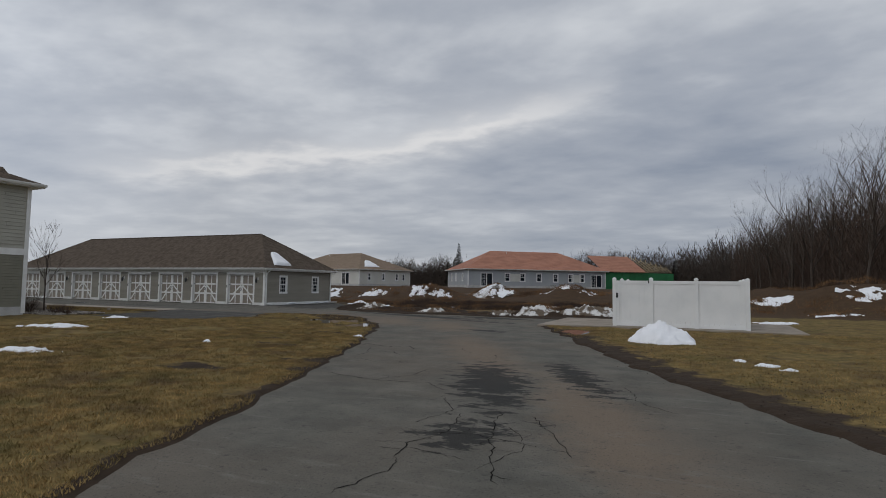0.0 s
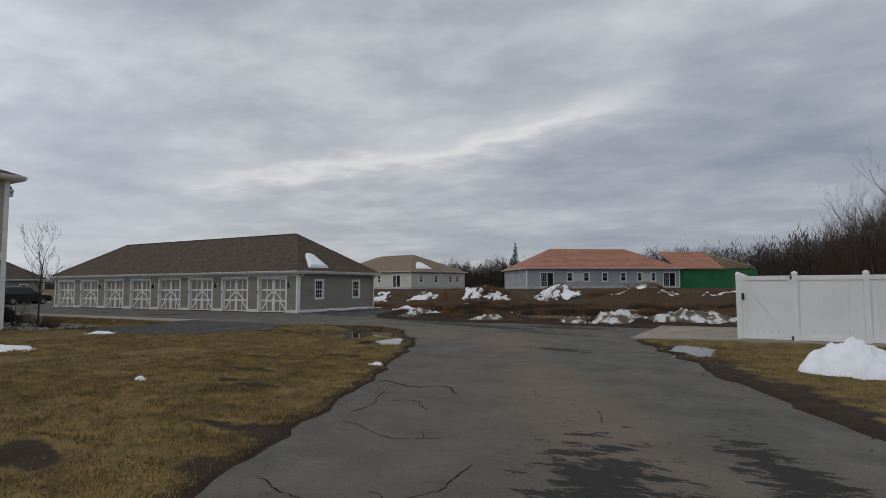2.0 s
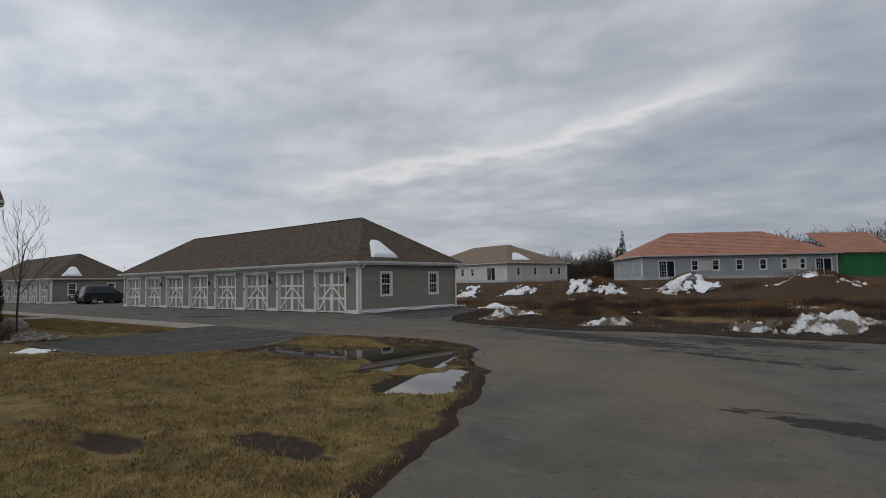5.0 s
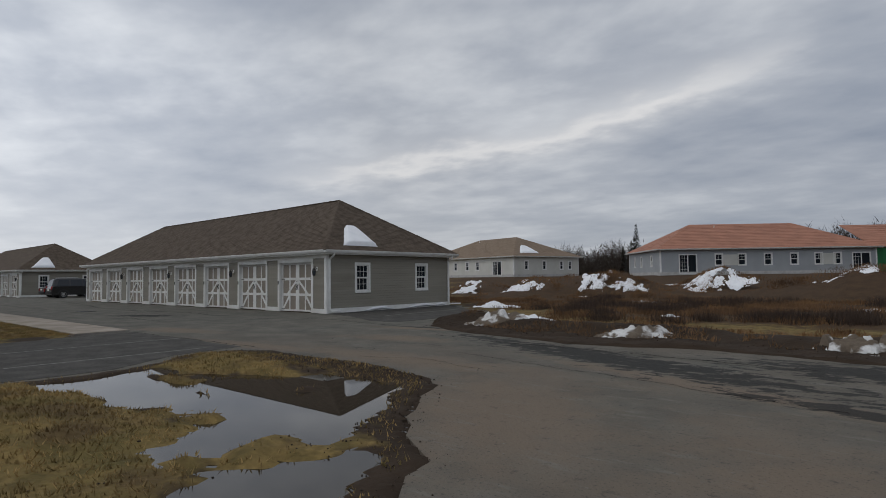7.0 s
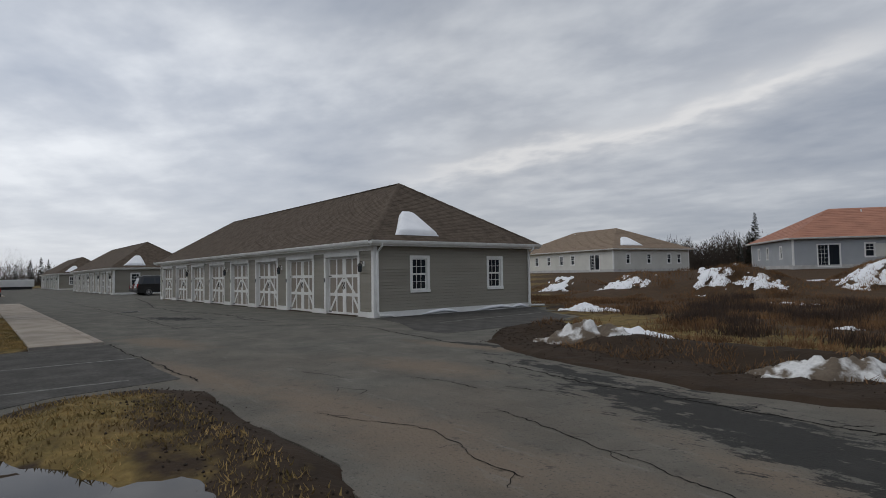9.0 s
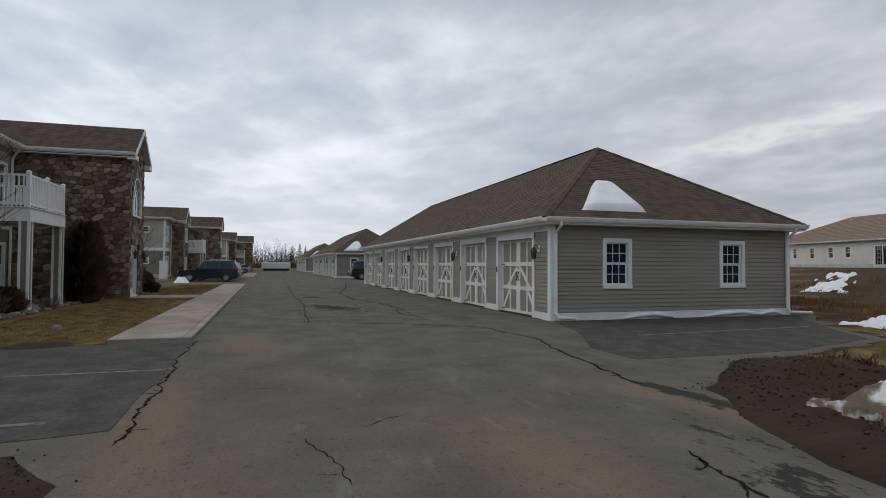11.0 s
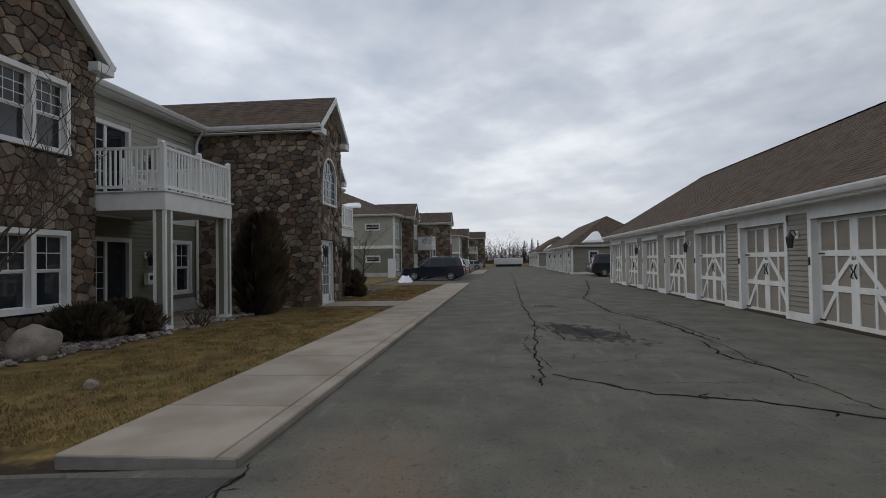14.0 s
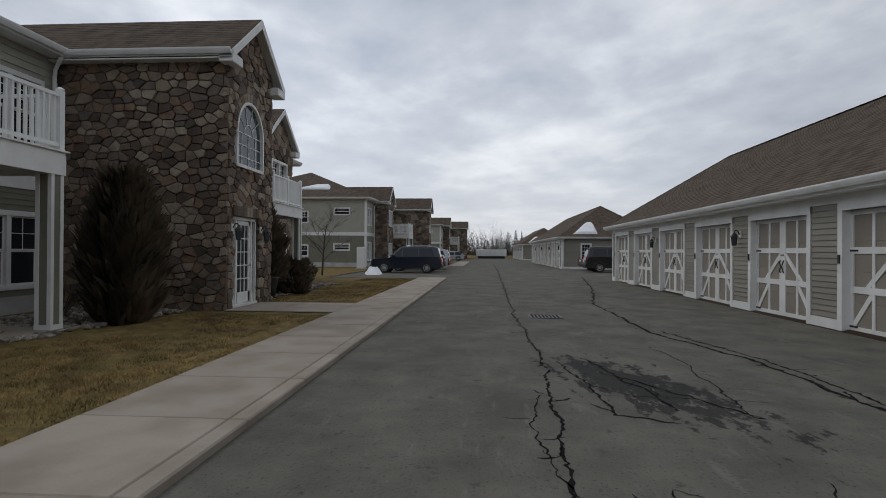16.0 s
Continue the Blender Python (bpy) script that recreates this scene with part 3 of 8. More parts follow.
def siding(face, parent, u0, u1, z0, z1, mat, step, holes=(), name="siding_board", joined=False, stagger=0.0):
    """Lapped boards as wedges, cut round the openings (u0, u1, z0, z1)."""
    rows = max(1, round((z1 - z0) / step))
    step = (z1 - z0) / rows
    whole = Geo()
    for r in range(rows):
        za, zb = z0 + r * step, z0 + (r + 1) * step
        spans = [(u0, u1)]
        for h in holes:
            if h[2] < zb - 0.01 and h[3] > za + 0.01:
                cut = []
                for a, b in spans:
                    if h[1] <= a or h[0] >= b:
                        cut.append((a, b))
                    else:
                        if h[0] > a:
                            cut.append((a, h[0]))
                        if h[1] < b:
                            cut.append((h[1], b))
                spans = cut
        if stagger:
            cut = []
            for a, b in spans:
                x = a + ((r * 1.37) % 1.0) * stagger + 0.4
                while x < b - 0.4:
                    cut.append((a, x - 0.003))
                    a = x
                    x += stagger
                cut.append((a, b))
            spans = cut
        for a, b in spans:
            g = whole if joined else Geo()
            prof = [(za, 0.0), (za, 0.026), (za + 0.006, 0.028), (zb, 0.010), (zb, 0.0)]
            g.prism([face.p(a, z, d) for z, d in prof], face.u * (b - a))
            if not joined:
                part(name, g, mat, parent)
    if joined:
        part("siding", whole, mat, parent)["kind"] = "stuff"


def wall_with_holes(g, face, u0, u1, z0, z1, holes, thick=0.2):
    """A wall slab behind the face plane with openings right through it."""
    us = sorted({u0, u1, *[h[0] for h in holes], *[h[1] for h in holes]})
    for a, b in zip(us, us[1:]):
        mid = (a + b) / 2
        hs = sorted((h[2], h[3]) for h in holes if h[0] < mid < h[1])
        z = z0
        for lo, hi in hs:
            if lo > z:
                face.box(g, a, b, z, lo, -thick, 0)
            z = max(z, hi)
        if z < z1:
            face.box(g, a, b, z, z1, -thick, 0)
    return g


def window(face, parent, u0, u1, z0, z1, units=1, grid=(3, 2), trim=0.11, blinds=False, proud=0.04, name="window", glass="glass", lower_grid=False):
    """Double-hung units in a trimmed frame: casing, sashes, bars, panes."""
    w = thing(name, "", "")
    w.parent = parent
    del_keys = [k for k in ("label", "category") if k in w]
    for k in del_keys:
        del w[k]
    g = Geo()
    face.box(g, u0, u1, z1 - trim, z1, -0.1, proud)
    face.box(g, u0, u1, z0, z0 + trim * 0.9, -0.1, proud + 0.02)
    face.box(g, u0, u0 + trim, z0 + trim * 0.9, z1 - trim, -0.1, proud)
    face.box(g, u1 - trim, u1, z0 + trim * 0.9, z1 - trim, -0.1, proud)
    ua, ub, za, zb = u0 + trim, u1 - trim, z0 + trim * 0.9, z1 - trim
    for i in range(1, units):
        c = ua + (ub - ua) * i / units
        face.box(g, c - 0.06, c + 0.06, za, zb, -0.1, proud - 0.005)
    part("window_frame", g, M["white"], w)
    bars = Geo()
    for i in range(units):
        a = ua + (ub - ua) * i / units + (0.06 if i else 0)
        b = ua + (ub - ua) * (i + 1) / units - (0.06 if i < units - 1 else 0)
        zm = (za + zb) / 2
        f = 0.035
        for (lo, hi, d) in ((za, zm, -0.055), (zm, zb, -0.03)):
            face.box(bars, a, b, lo, lo + f, d - 0.03, d)
            face.box(bars, a, b, hi - f, hi, d - 0.03, d)
            face.box(bars, a, a + f, lo + f, hi - f, d - 0.03, d)
            face.box(bars, b - f, b, lo + f, hi - f, d - 0.03, d)
            part("pane", face.box(Geo(), a + f, b - f, lo + f, hi - f, d - 0.022, d - 0.014), M[glass], w)
            if lo == zm or lower_grid:
                for k in range(1, grid[0]):
                    c = a + f + (b - a - 2 * f) * k / grid[0]
                    face.box(bars, c - 0.009, c + 0.009, lo + f, hi - f, d - 0.014, d - 0.006)
                for k in range(1, grid[1]):
                    c = lo + f + (hi - lo - 2 * f) * k / grid[1]
                    face.box(bars, a + f, b - f, c - 0.009, c + 0.009, d - 0.0135, d - 0.0055)
        if blinds:
            bl = Geo()
            z = zm + 0.02
            while z < zb - 0.02:
                face.box(bl, a + 0.02, b - 0.02, z, z + 0.03, -0.075, -0.07)
                z += 0.04
            part("blind", bl, M["blind"], w)
    part("sash_grid", bars, M["white"], w)
    # no room behind: a dark sheet paints its shade
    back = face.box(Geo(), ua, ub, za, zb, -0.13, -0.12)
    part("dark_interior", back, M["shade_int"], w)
    return w


def roof_slope(parent, corners, mat, course=0.14, name="roof_slope", sag=0.007):
    """A shingled slope: corners (eave left, eave right, top right, top left) seen from outside, laid in stepped courses."""
    a, b, c, d = [Vector(p) for p in corners]
    n = (b - a).cross(d - a)
    if n.length < 1e-6:
        n = (b - a).cross(c - a)
    n.normalize()
    length = ((d + c) / 2 - (a + b) / 2).length
    rows = max(2, int(length / course))
    g = Geo()
    k = n * -0.06
    # one skin: under the eave, then lower and upper edge of each course in turn
    g.v += [tuple(a + k), tuple(b + k)]
    for r in range(rows):
        t0, t1 = r / rows, (r + 1) / rows
        g.v += [tuple(a.lerp(d, t0) + n * sag), tuple(b.lerp(c, t0) + n * sag), tuple(a.lerp(d, t1) + n * 0.001), tuple(b.lerp(c, t1) + n * 0.001)]
    g.v += [tuple(d + k), tuple(c + k)]
    m_ = len(g.v) // 2
    for i in range(m_):
        j = (i + 1) % m_
        g.f.append((2 * i, 2 * i + 1, 2 * j + 1, 2 * j))
    g.f.append(tuple(2 * i for i in reversed(range(m_))))
    g.f.append(tuple(2 * i + 1 for i in range(m_)))
    return part(name, g, mat, parent)


def gutter(parent, p, q, out, name="gutter"):
    """A K-profile gutter with its fascia along an eave from p to q; out is the way off the wall."""
    p, q, o = Vector(p), Vector(q), Vector(out)
    prof = [(0.0, -0.16), (0.02, -0.16), (0.02, -0.13), (0.08, -0.13), (0.11, -0.08), (0.13, -0.03), (0.13, 0.0), (0.115, 0.0), (0.10, -0.06), (0.03, -0.07), (0.0, -0.0)]
    g = Geo().prism([tuple(p + o * a + Vector((0, 0, z))) for a, z in prof], tuple(q - p))
    return part(name, g, M["white"], parent)


def downspout(parent, pts, r=0.045):
    return part("downspout", Geo().tube(pts, r, 6), M["white"], parent, smooth=False)


def snow_on_slope(name, a, u, v, n, w, h, label):
    """A rounded slab of snow on a roof slope: base corner a, ways u (along the eave), v (up the slope), n (off it)."""
    g = Geo()
    a, u, v, n = Vector(a), Vector(u), Vector(v), Vector(n)
    cols, rows = 22, 16
    for j in range(rows + 1):
        t = j / rows
        left, right = w * 0.66 * t ** 0.95, w * (1.0 - 0.10 * t ** 1.7)
        if t > 0.75:
            k = (t - 0.75) / 0.25
            m_ = (left + right) / 2
            s = math.sqrt(max(0, 1 - k * k))
            left, right = m_ + (left - m_) * s, m_ + (right - m_) * s
        for i in range(cols + 1):
            s = i / cols
            x = left + (right - left) * s
            edge = min(s, 1 - s) * 6
            e2 = min(1.0, edge, t * 8 + 0.35, (1 - t) * 5)
            p = a + u * x + v * (h * t) + n * (0.02 + 0.16 * math.sqrt(max(0, e2)) + 0.02 * noise.noise((x * 2, t * 3, 1)))
            if i in (0, cols) or j in (0, rows):
                p = a + u * x + v * (h * t) + n * 0.012
            g.v.append(tuple(p))
    for j in range(rows):
        for i in range(cols):
            k = j * (cols + 1) + i
            g.f.append((k, k + 1, k + cols + 2, k + cols + 1))
    return solid(name, g, M["snow"], label, "snow", smooth=True)


# ---- ground, road and paving ----
ROAD = [(2.6, -40), (3.4, 2.5), (2.4, 6.2), (1.0, 8.8), (-1.2, 12.8), (-3.6, 18.6), (-5.2, 21.8), (-5.6, 22.9), (-5.8, 28.6), (-9.8, 28.8), (-12.1, 29.3), (-15.2, 28.5), (-16.8, 29.0),
        (-18.3, 29.25), (-20.8, 30.3), (-22.3, 32.2), (-22.8, 34.5), (-23.6, 37.4), (-26.0, 39.0), (-27.6, 40.2), (-28.4, 41.2), (-29.2, 41.2), (-29.2, 32.5), (-58.9, 32.5), (-58.9, 41.0), (-78.4, 41.0), (-78.4, 32.5),
        (-108.5, 32.5), (-108.5, 41), (-128, 41), (-128, 32.5), (-160, 32.5), (-160, 24.0), (-134, 24.0), (-134, 17.5), (-109, 17.5), (-109, 24.0), (-84, 24.0), (-84, 17.5), (-59.2, 17.5), (-59.2, 23.85), (-27.2, 23.85), (-27.0, 22.5), (-26.3, 18.2),
        (-26.2, 17.2), (-21.0, 17.4), (-19.4, 18.6), (-19.4, 20.9), (-20.3, 22.4), (-20.5, 23.4), (-19.5, 23.8), (-17.4, 23.85), (-14.6, 23.6), (-13.8, 22.4), (-12.6, 21.1), (-11.4, 19.6), (-10.0, 16.9), (-8.6, 14.0), (-7.5, 11.4),
        (-6.3, 8.8), (-4.9, 5.0), (-4.2, 3.2), (-3.2, 1.0), (-2.6, -40)]


def ragged(poly, step=0.35, amp=0.16, skip=()):
    """The outline cut into short pieces that wander a little, as broken edges do; straight along walls and kerbs."""
    out = []
    for i, (a, b) in enumerate(zip(poly, poly[1:] + poly[:1])):
        d = math.hypot(b[0] - a[0], b[1] - a[1])
        straight = a[0] < -26 and b[0] < -26
        k = 1 if straight else max(1, int(d / step))
        if d > 60:
            k = 40
        for j in range(k):
            t = j / k
            x, y = a[0] + (b[0] - a[0]) * t, a[1] + (b[1] - a[1]) * t
            if not straight and y > -30:
                x += amp * (noise.noise((x * 0.9, y * 0.9, 3)) * 1.4 + noise.noise((x * 3, y * 3, 9)) * 0.6)
                y += amp * (noise.noise((x * 0.9, y * 0.9, 30)) * 1.4 + noise.noise((x * 3, y * 3, 90)) * 0.6)
            out.append((x, y))
    return out


ROAD_EDGE = ragged(ROAD)


def poly_distance(px, py, poly):
    """Signed distance to a polygon's outline, negative inside."""
    inside = np.zeros(px.shape, bool)
    best = np.full(px.shape, 64.0)
    x_lo, x_hi, y_lo, y_hi = px.min() - 8, px.max() + 8, py.min() - 8, py.max() + 8
    for (ax, ay), (bx, by) in zip(poly, poly[1:] + poly[:1]):
        cond = (ay > py) != (by > py)
        with np.errstate(divide="ignore", invalid="ignore"):
            xx = (bx - ax) * (py - ay) / ((by - ay) if by != ay else 1e-12) + ax
        inside ^= cond & (px < xx)
        if max(ax, bx) < x_lo or min(ax, bx) > x_hi or max(ay, by) < y_lo or min(ay, by) > y_hi:
            continue
        dx, dy = bx - ax, by - ay
        t = np.clip(((px - ax) * dx + (py - ay) * dy) / max(dx * dx + dy * dy, 1e-12), 0, 1)
        best = np.minimum(best, (px - ax - t * dx) ** 2 + (py - ay - t * dy) ** 2)
    d = np.sqrt(best)
    return np.where(inside, -d, d)


RG = (-62.0, 14.0, -4.0, 64.0, 0.125)   # a lookup of distances to the road's edge
_gx, _gy = np.meshgrid(np.arange(RG[0], RG[1], RG[4]), np.arange(RG[2], RG[3], RG[4]))
ROAD_D = poly_distance(_gx, _gy, ROAD_EDGE)


def road_distance(x, y):
    u, v = (np.asarray(x, float) - RG[0]) / RG[4], (np.asarray(y, float) - RG[2]) / RG[4]
    ny, nx = ROAD_D.shape
    out = (u < 0) | (v < 0) | (u > nx - 2) | (v > ny - 2)
    i, j = np.clip(u, 0, nx - 2).astype(int), np.clip(v, 0, ny - 2).astype(int)
    fu, fv = np.clip(u - i, 0, 1), np.clip(v - j, 0, 1)
    d = (ROAD_D[j, i] * (1 - fu) + ROAD_D[j, i + 1] * fu) * (1 - fv) + (ROAD_D[j + 1, i] * (1 - fu) + ROAD_D[j + 1, i + 1] * fu) * fv
    return np.where(out, 8.0, d)


NOISE_GRIDS = {}


def vnoise(x, y, scale, seed):
    """Smooth value noise on arrays."""
    if seed not in NOISE_GRIDS:
        NOISE_GRIDS[seed] = np.random.RandomState(seed).rand(256, 256)
    g = NOISE_GRIDS[seed]
    x, y = x * scale, y * scale
    xi, yi = np.floor(x).astype(int), np.floor(y).astype(int)
    fx, fy = x - xi, y - yi
    fx, fy = fx * fx * (3 - 2 * fx), fy * fy * (3 - 2 * fy)
    a, b = g[yi % 256, xi % 256], g[yi % 256, (xi + 1) % 256]
    c, d = g[(yi + 1) % 256, xi % 256], g[(yi + 1) % 256, (xi + 1) % 256]
    return (a * (1 - fx) + b * fx) * (1 - fy) + (c * (1 - fx) + d * fx) * fy


def fbm(x, y, scale, seed, octaves=4):
    s, amp, tot = 0, 1.0, 0
    for k in range(octaves):
        s = s + amp * vnoise(x, y, scale * 2 ** k, seed + k)
        tot += amp
        amp *= 0.5
    return s / tot


# mounds of dug earth across the field: x, y, radius along x, radius along y, height
MOUNDS = [(-36.5, 53.5, 2.3, 2.0, 1.25), (-31.0, 52.8, 2.3, 2.0, 1.3), (-25.4, 54.5, 2.7, 2.2, 1.45), (-19.6, 58.0, 2.9, 2.3, 1.6), (-11.6, 56.0, 3.0, 2.4, 1.65), (-5.0, 55.5, 3.4, 2.2, 1.25), (-28.2, 53.6, 2.0, 1.6, 0.7), (-15.4, 57.0, 2.2, 1.8, 0.8),
          (-20.2, 31.7, 1.5, 0.75, 0.34), (-17.6, 31.3, 1.6, 0.6, 0.26), (-14.4, 31.5, 2.0, 0.6, 0.24), (-8.6, 31.2, 2.2, 0.6, 0.26), (-4.4, 31.5, 2.2, 0.7, 0.25),
          (3.0, 48.0, 5.0, 4.0, 1.3), (10.5, 46.0, 5.0, 4.0, 1.7), (17.0, 44.5, 6.0, 4.0, 1.9), (25.0, 43.0, 7.0, 4.5, 1.8)]
# wet hollows in the lawn: x, y, rx, ry, depth
HOLLOWS = [(-15.3, 21.55, 2.0, 1.1, 0.13), (-13.4, 20.3, 1.35, 1.0, 0.13), (-18.8, 20.4, 1.35, 0.85, 0.12), (-16.9, 20.3, 1.3, 0.6, 0.10), (-12.1, 19.1, 0.75, 0.9, 0.11),
           (-11.0, 12.9, 0.62, 0.26, 0.062), (-10.5, 11.9, 0.35, 0.2, 0.045), (-8.3, 7.6, 0.55, 0.35, 0.048), (-3.9, 20.6, 0.75, 1.9, 0.09), (-8.0, 9.55, 0.3, 0.16, 0.048), (-7.1, 9.5, 0.8, 0.3, 0.035), (-6.4, 8.3, 0.45, 0.3, 0.03), (-9.6, 11.6, 0.7, 0.22, 0.035), (-12.6, 14.6, 0.9, 0.25, 0.04), (-11.2, 15.6, 0.8, 0.3, 0.04), (-17.9, 46.0, 1.0, 0.7, 0.08), (-9.6, 30.3, 2.2, 0.45, 0.07), (-15.4, 30.4, 0.25, 0.7, 0.06), (-17.0, 30.2, 0.5, 0.25, 0.06)]
ISLES = [(-13.2, 20.1, 0.55, 0.65, 0.13), (-16.7, 18.6, 2.0, 0.85, 0.11), (-18.2, 22.45, 1.5, 0.6, 0.10), (-16.3, 23.35, 1.7, 0.25, 0.08), (-15.3, 21.75, 0.32, 0.22, 0.10), (-14.8, 20.1, 0.22, 0.15, 0.10), (-17.9, 20.95, 1.0, 0.15, 0.10), (-16.2, 20.75, 0.3, 0.12, 0.09), (-14.3, 21.1, 0.2, 0.14, 0.09), (-13.5, 19.25, 0.16, 0.12, 0.09)]
WATER_Z = -0.003


def ground_height(x, y, road_d=None):
    if road_d is None:
        road_d = road_distance(x, y)
    lawn = 0.035 + 0.05 * (fbm(x, y, 0.9, 5) - 0.5) + 0.035 * (vnoise(x, y, 3.6, 8) - 0.5)
    lawn = lawn + 0.03 * (vnoise(x, y, 9.0, 12) - 0.5)
    uneven = 0.45 + 1.1 * fbm(x, y, 1.5, 44)
    for cx, cy, rx, ry, d in HOLLOWS:
        q = ((x - cx) / rx) ** 2 + ((y - cy) / ry) ** 2
        lawn = lawn - d * np.exp(-q ** 2 * 0.8) * uneven
    wet = sum(np.exp(-(((x - c[0]) / (c[2] * 1.5)) ** 2 + ((y - c[1]) / (c[3] * 1.5)) ** 2)) for c in HOLLOWS)
    lawn = lawn + np.clip(wet, 0, 1) * 0.075 * (fbm(x, y, 2.6, 51, 3) - 0.52)
    tufted = 0.7 + 0.6 * vnoise(x, y, 5.0, 77)
    for cx, cy, rx, ry, d in ISLES:
        q = ((x - cx) / rx) ** 2 + ((y - cy) / ry) ** 2
        lawn = lawn + d * np.exp(-q ** 2) * tufted
    edge = np.clip(1 - road_d / (0.32 + 0.3 * vnoise(x, y, 1.3, 66)), 0, 1)
    lawn = np.maximum(lawn, 0.022 * np.minimum(1, edge * 2.5) + 0.02 * (vnoise(x, y, 6.0, 14) - 0.5) * (edge > 0) - 0.2 * (edge <= 0))
    h = np.where(road_d < 0.0, -0.06, np.minimum(lawn, 0.008 + road_d * 0.3))
    # the field climbs to the building plots behind the mounds
    t = np.clip((y - 50) / 34.0, 0, 1)
    rise = 1.40 * t * t * (3 - 2 * t) * np.clip((24 - x) / 20.0, 0.0, 1)
    rough = 0.30 * (fbm(x, y, 0.35, 21) - 0.45) * np.clip((y - 31) / 10, 0, 1) * np.clip((95 - y) / 30, 0, 1)
    h = h + np.where(road_d > 0.5, rise + rough * np.clip((x + 30) / 4 + np.clip((y - 46) / 6, 0, 4), 0, 1), 0)
    churn = np.clip((y - 28.3) / 0.6, 0, 1) * np.clip((33.5 - y) / 1.5, 0, 1) * np.clip((x + 23.5) / 1.0, 0, 1) * np.clip((-3 - x) / 2, 0, 1) * np.clip(road_d / 0.3, 0, 1)
    h = h + churn * (0.16 * (fbm(x, y, 1.8, 81, 5) - 0.42))
    heaped = 0.75 + 0.55 * fbm(x, y, 0.6, 31)
    for cx, cy, rx, ry, d in MOUNDS:
        q = ((x - cx) / rx) ** 2 + ((y - cy) / ry) ** 2
        h = h + d * np.exp(-q) * heaped * np.where(road_d > 0, 1, 0)
    return h


def graded(lo, hi, step, far_lo, far_hi, growth=1.22):
    c = list(np.arange(lo, hi + step / 2, step))
    s, v = step, hi
    while v < far_hi:
        s *= growth
        v += s
        c.append(v)
    s, v, front = step, lo, []
    while v > far_lo:
        s *= growth
        v -= s
        front.append(v)
    return np.array(front[::-1] + c)


def build_ground():
    xs = np.unique(np.concatenate([graded(-22.0, 4.0, 0.14, -1500, 1500)]))
    ys = graded(2.0, 33.0, 0.14, -600, 2500)
    gx, gy = np.meshgrid(xs, ys)
    d = poly_distance(gx, gy, ROAD_EDGE)
    h = ground_height(gx, gy, d)
    nx, ny = len(xs), len(ys)
    verts = np.stack([gx.ravel(), gy.ravel(), h.ravel()], 1)
    idx = np.arange(nx * ny).reshape(ny, nx)
    faces = np.stack([idx[:-1, :-1].ravel(), idx[:-1, 1:].ravel(), idx[1:, 1:].ravel(), idx[1:, :-1].ravel()], 1)
    me = bpy.data.meshes.new("ground")
    me.from_pydata(verts.tolist(), [], faces.tolist())
    me.polygons.foreach_set("use_smooth", [True] * len(me.polygons))
    mud = np.zeros(gx.shape)
    rag = 0.5 * (fbm(gx, gy, 0.8, 41) - 0.5)
    # bare soil along the broken edge of the asphalt
    width = 0.30 + 1.0 * np.clip((gx + 5.2) / 3, 0, 1) * np.clip((28 - gy) / 6, 0, 1) * np.clip((gy - 3) / 4, 0, 1)
    corner = np.exp(-(((gx + 16.4) / 3.6) ** 2 + ((gy - 22.9) / 1.1) ** 2))
    edge2 = np.exp(-(((gx + 13.2) / 1.3) ** 2 + ((gy - 21.2) / 1.6) ** 2))
    width = width + 1.5 * corner + 0.9 * edge2 + 1.3 * np.exp(-(((gx + 18.5) / 5.0) ** 2 + ((gy - 31.0) / 2.0) ** 2)) + 0.8 * np.exp(-(((gx + 8) / 7) ** 2 + ((gy - 30) / 2.0) ** 2))
    mud = np.clip(1 - (d - 0.05) / (1.6 * width * (0.75 + rag)), 0, 1) * (d > -0.6)
    for cx, cy, rx, ry, dep in HOLLOWS:
        q = ((gx - cx) / rx) ** 2 + ((gy - cy) / ry) ** 2
        mud = np.maximum(mud, np.exp(-(q * (0.25 + 1.9 * fbm(gx, gy, 2.2, 63) ** 1.5)) ** 2))
    rim = np.clip((gy - 28.0) / 0.5, 0, 1) * np.clip((32.6 + 1.2 * rag * 2 - gy) / 0.8, 0, 1) * np.clip((gx + 22.8) / 1.0, 0, 1) * np.clip((-2 - gx) / 2, 0, 1)
    mud = np.maximum(mud, rim * (d > -0.6))
    for cx, cy, rx, ry, dep in ISLES[:2]:
        q = ((gx - cx) / rx) ** 2 + ((gy - cy) / ry) ** 2
        mud = mud * (1 - 0.9 * np.exp(-(q * 0.9) ** 2))
    field = np.clip((gy - 33.5) / 3, 0, 1) * np.clip((gx + 30) / 2 + (gy - 41) / 2, 0, 1)
    green_strip = np.exp(-((gy - 36.5) / 3.5) ** 2) * np.exp(-((gx + 23.0) / 4.5) ** 2)
    east_lawn = np.clip((gx + 1.5) / 2, 0, 1) * np.clip((38 - gy) / 3, 0, 1)
    field = np.clip(field * (0.78 + 0.22 * np.clip((gy - 42) / 5, 0, 1)) - 0.55 * green_strip - east_lawn, 0, 1)
    for nm, arr in (("mud", mud), ("field", field)):
        at = me.attributes.new(nm, "FLOAT", "POINT")
        at.data.foreach_set("value", arr.ravel().astype(np.float32))
    me.materials.append(M["ground"])
    me.update()
    ob = new("ground", me)
    tagged(ob, "dormant brown lawn, bare mud and rough field", "ground", kind="structure")


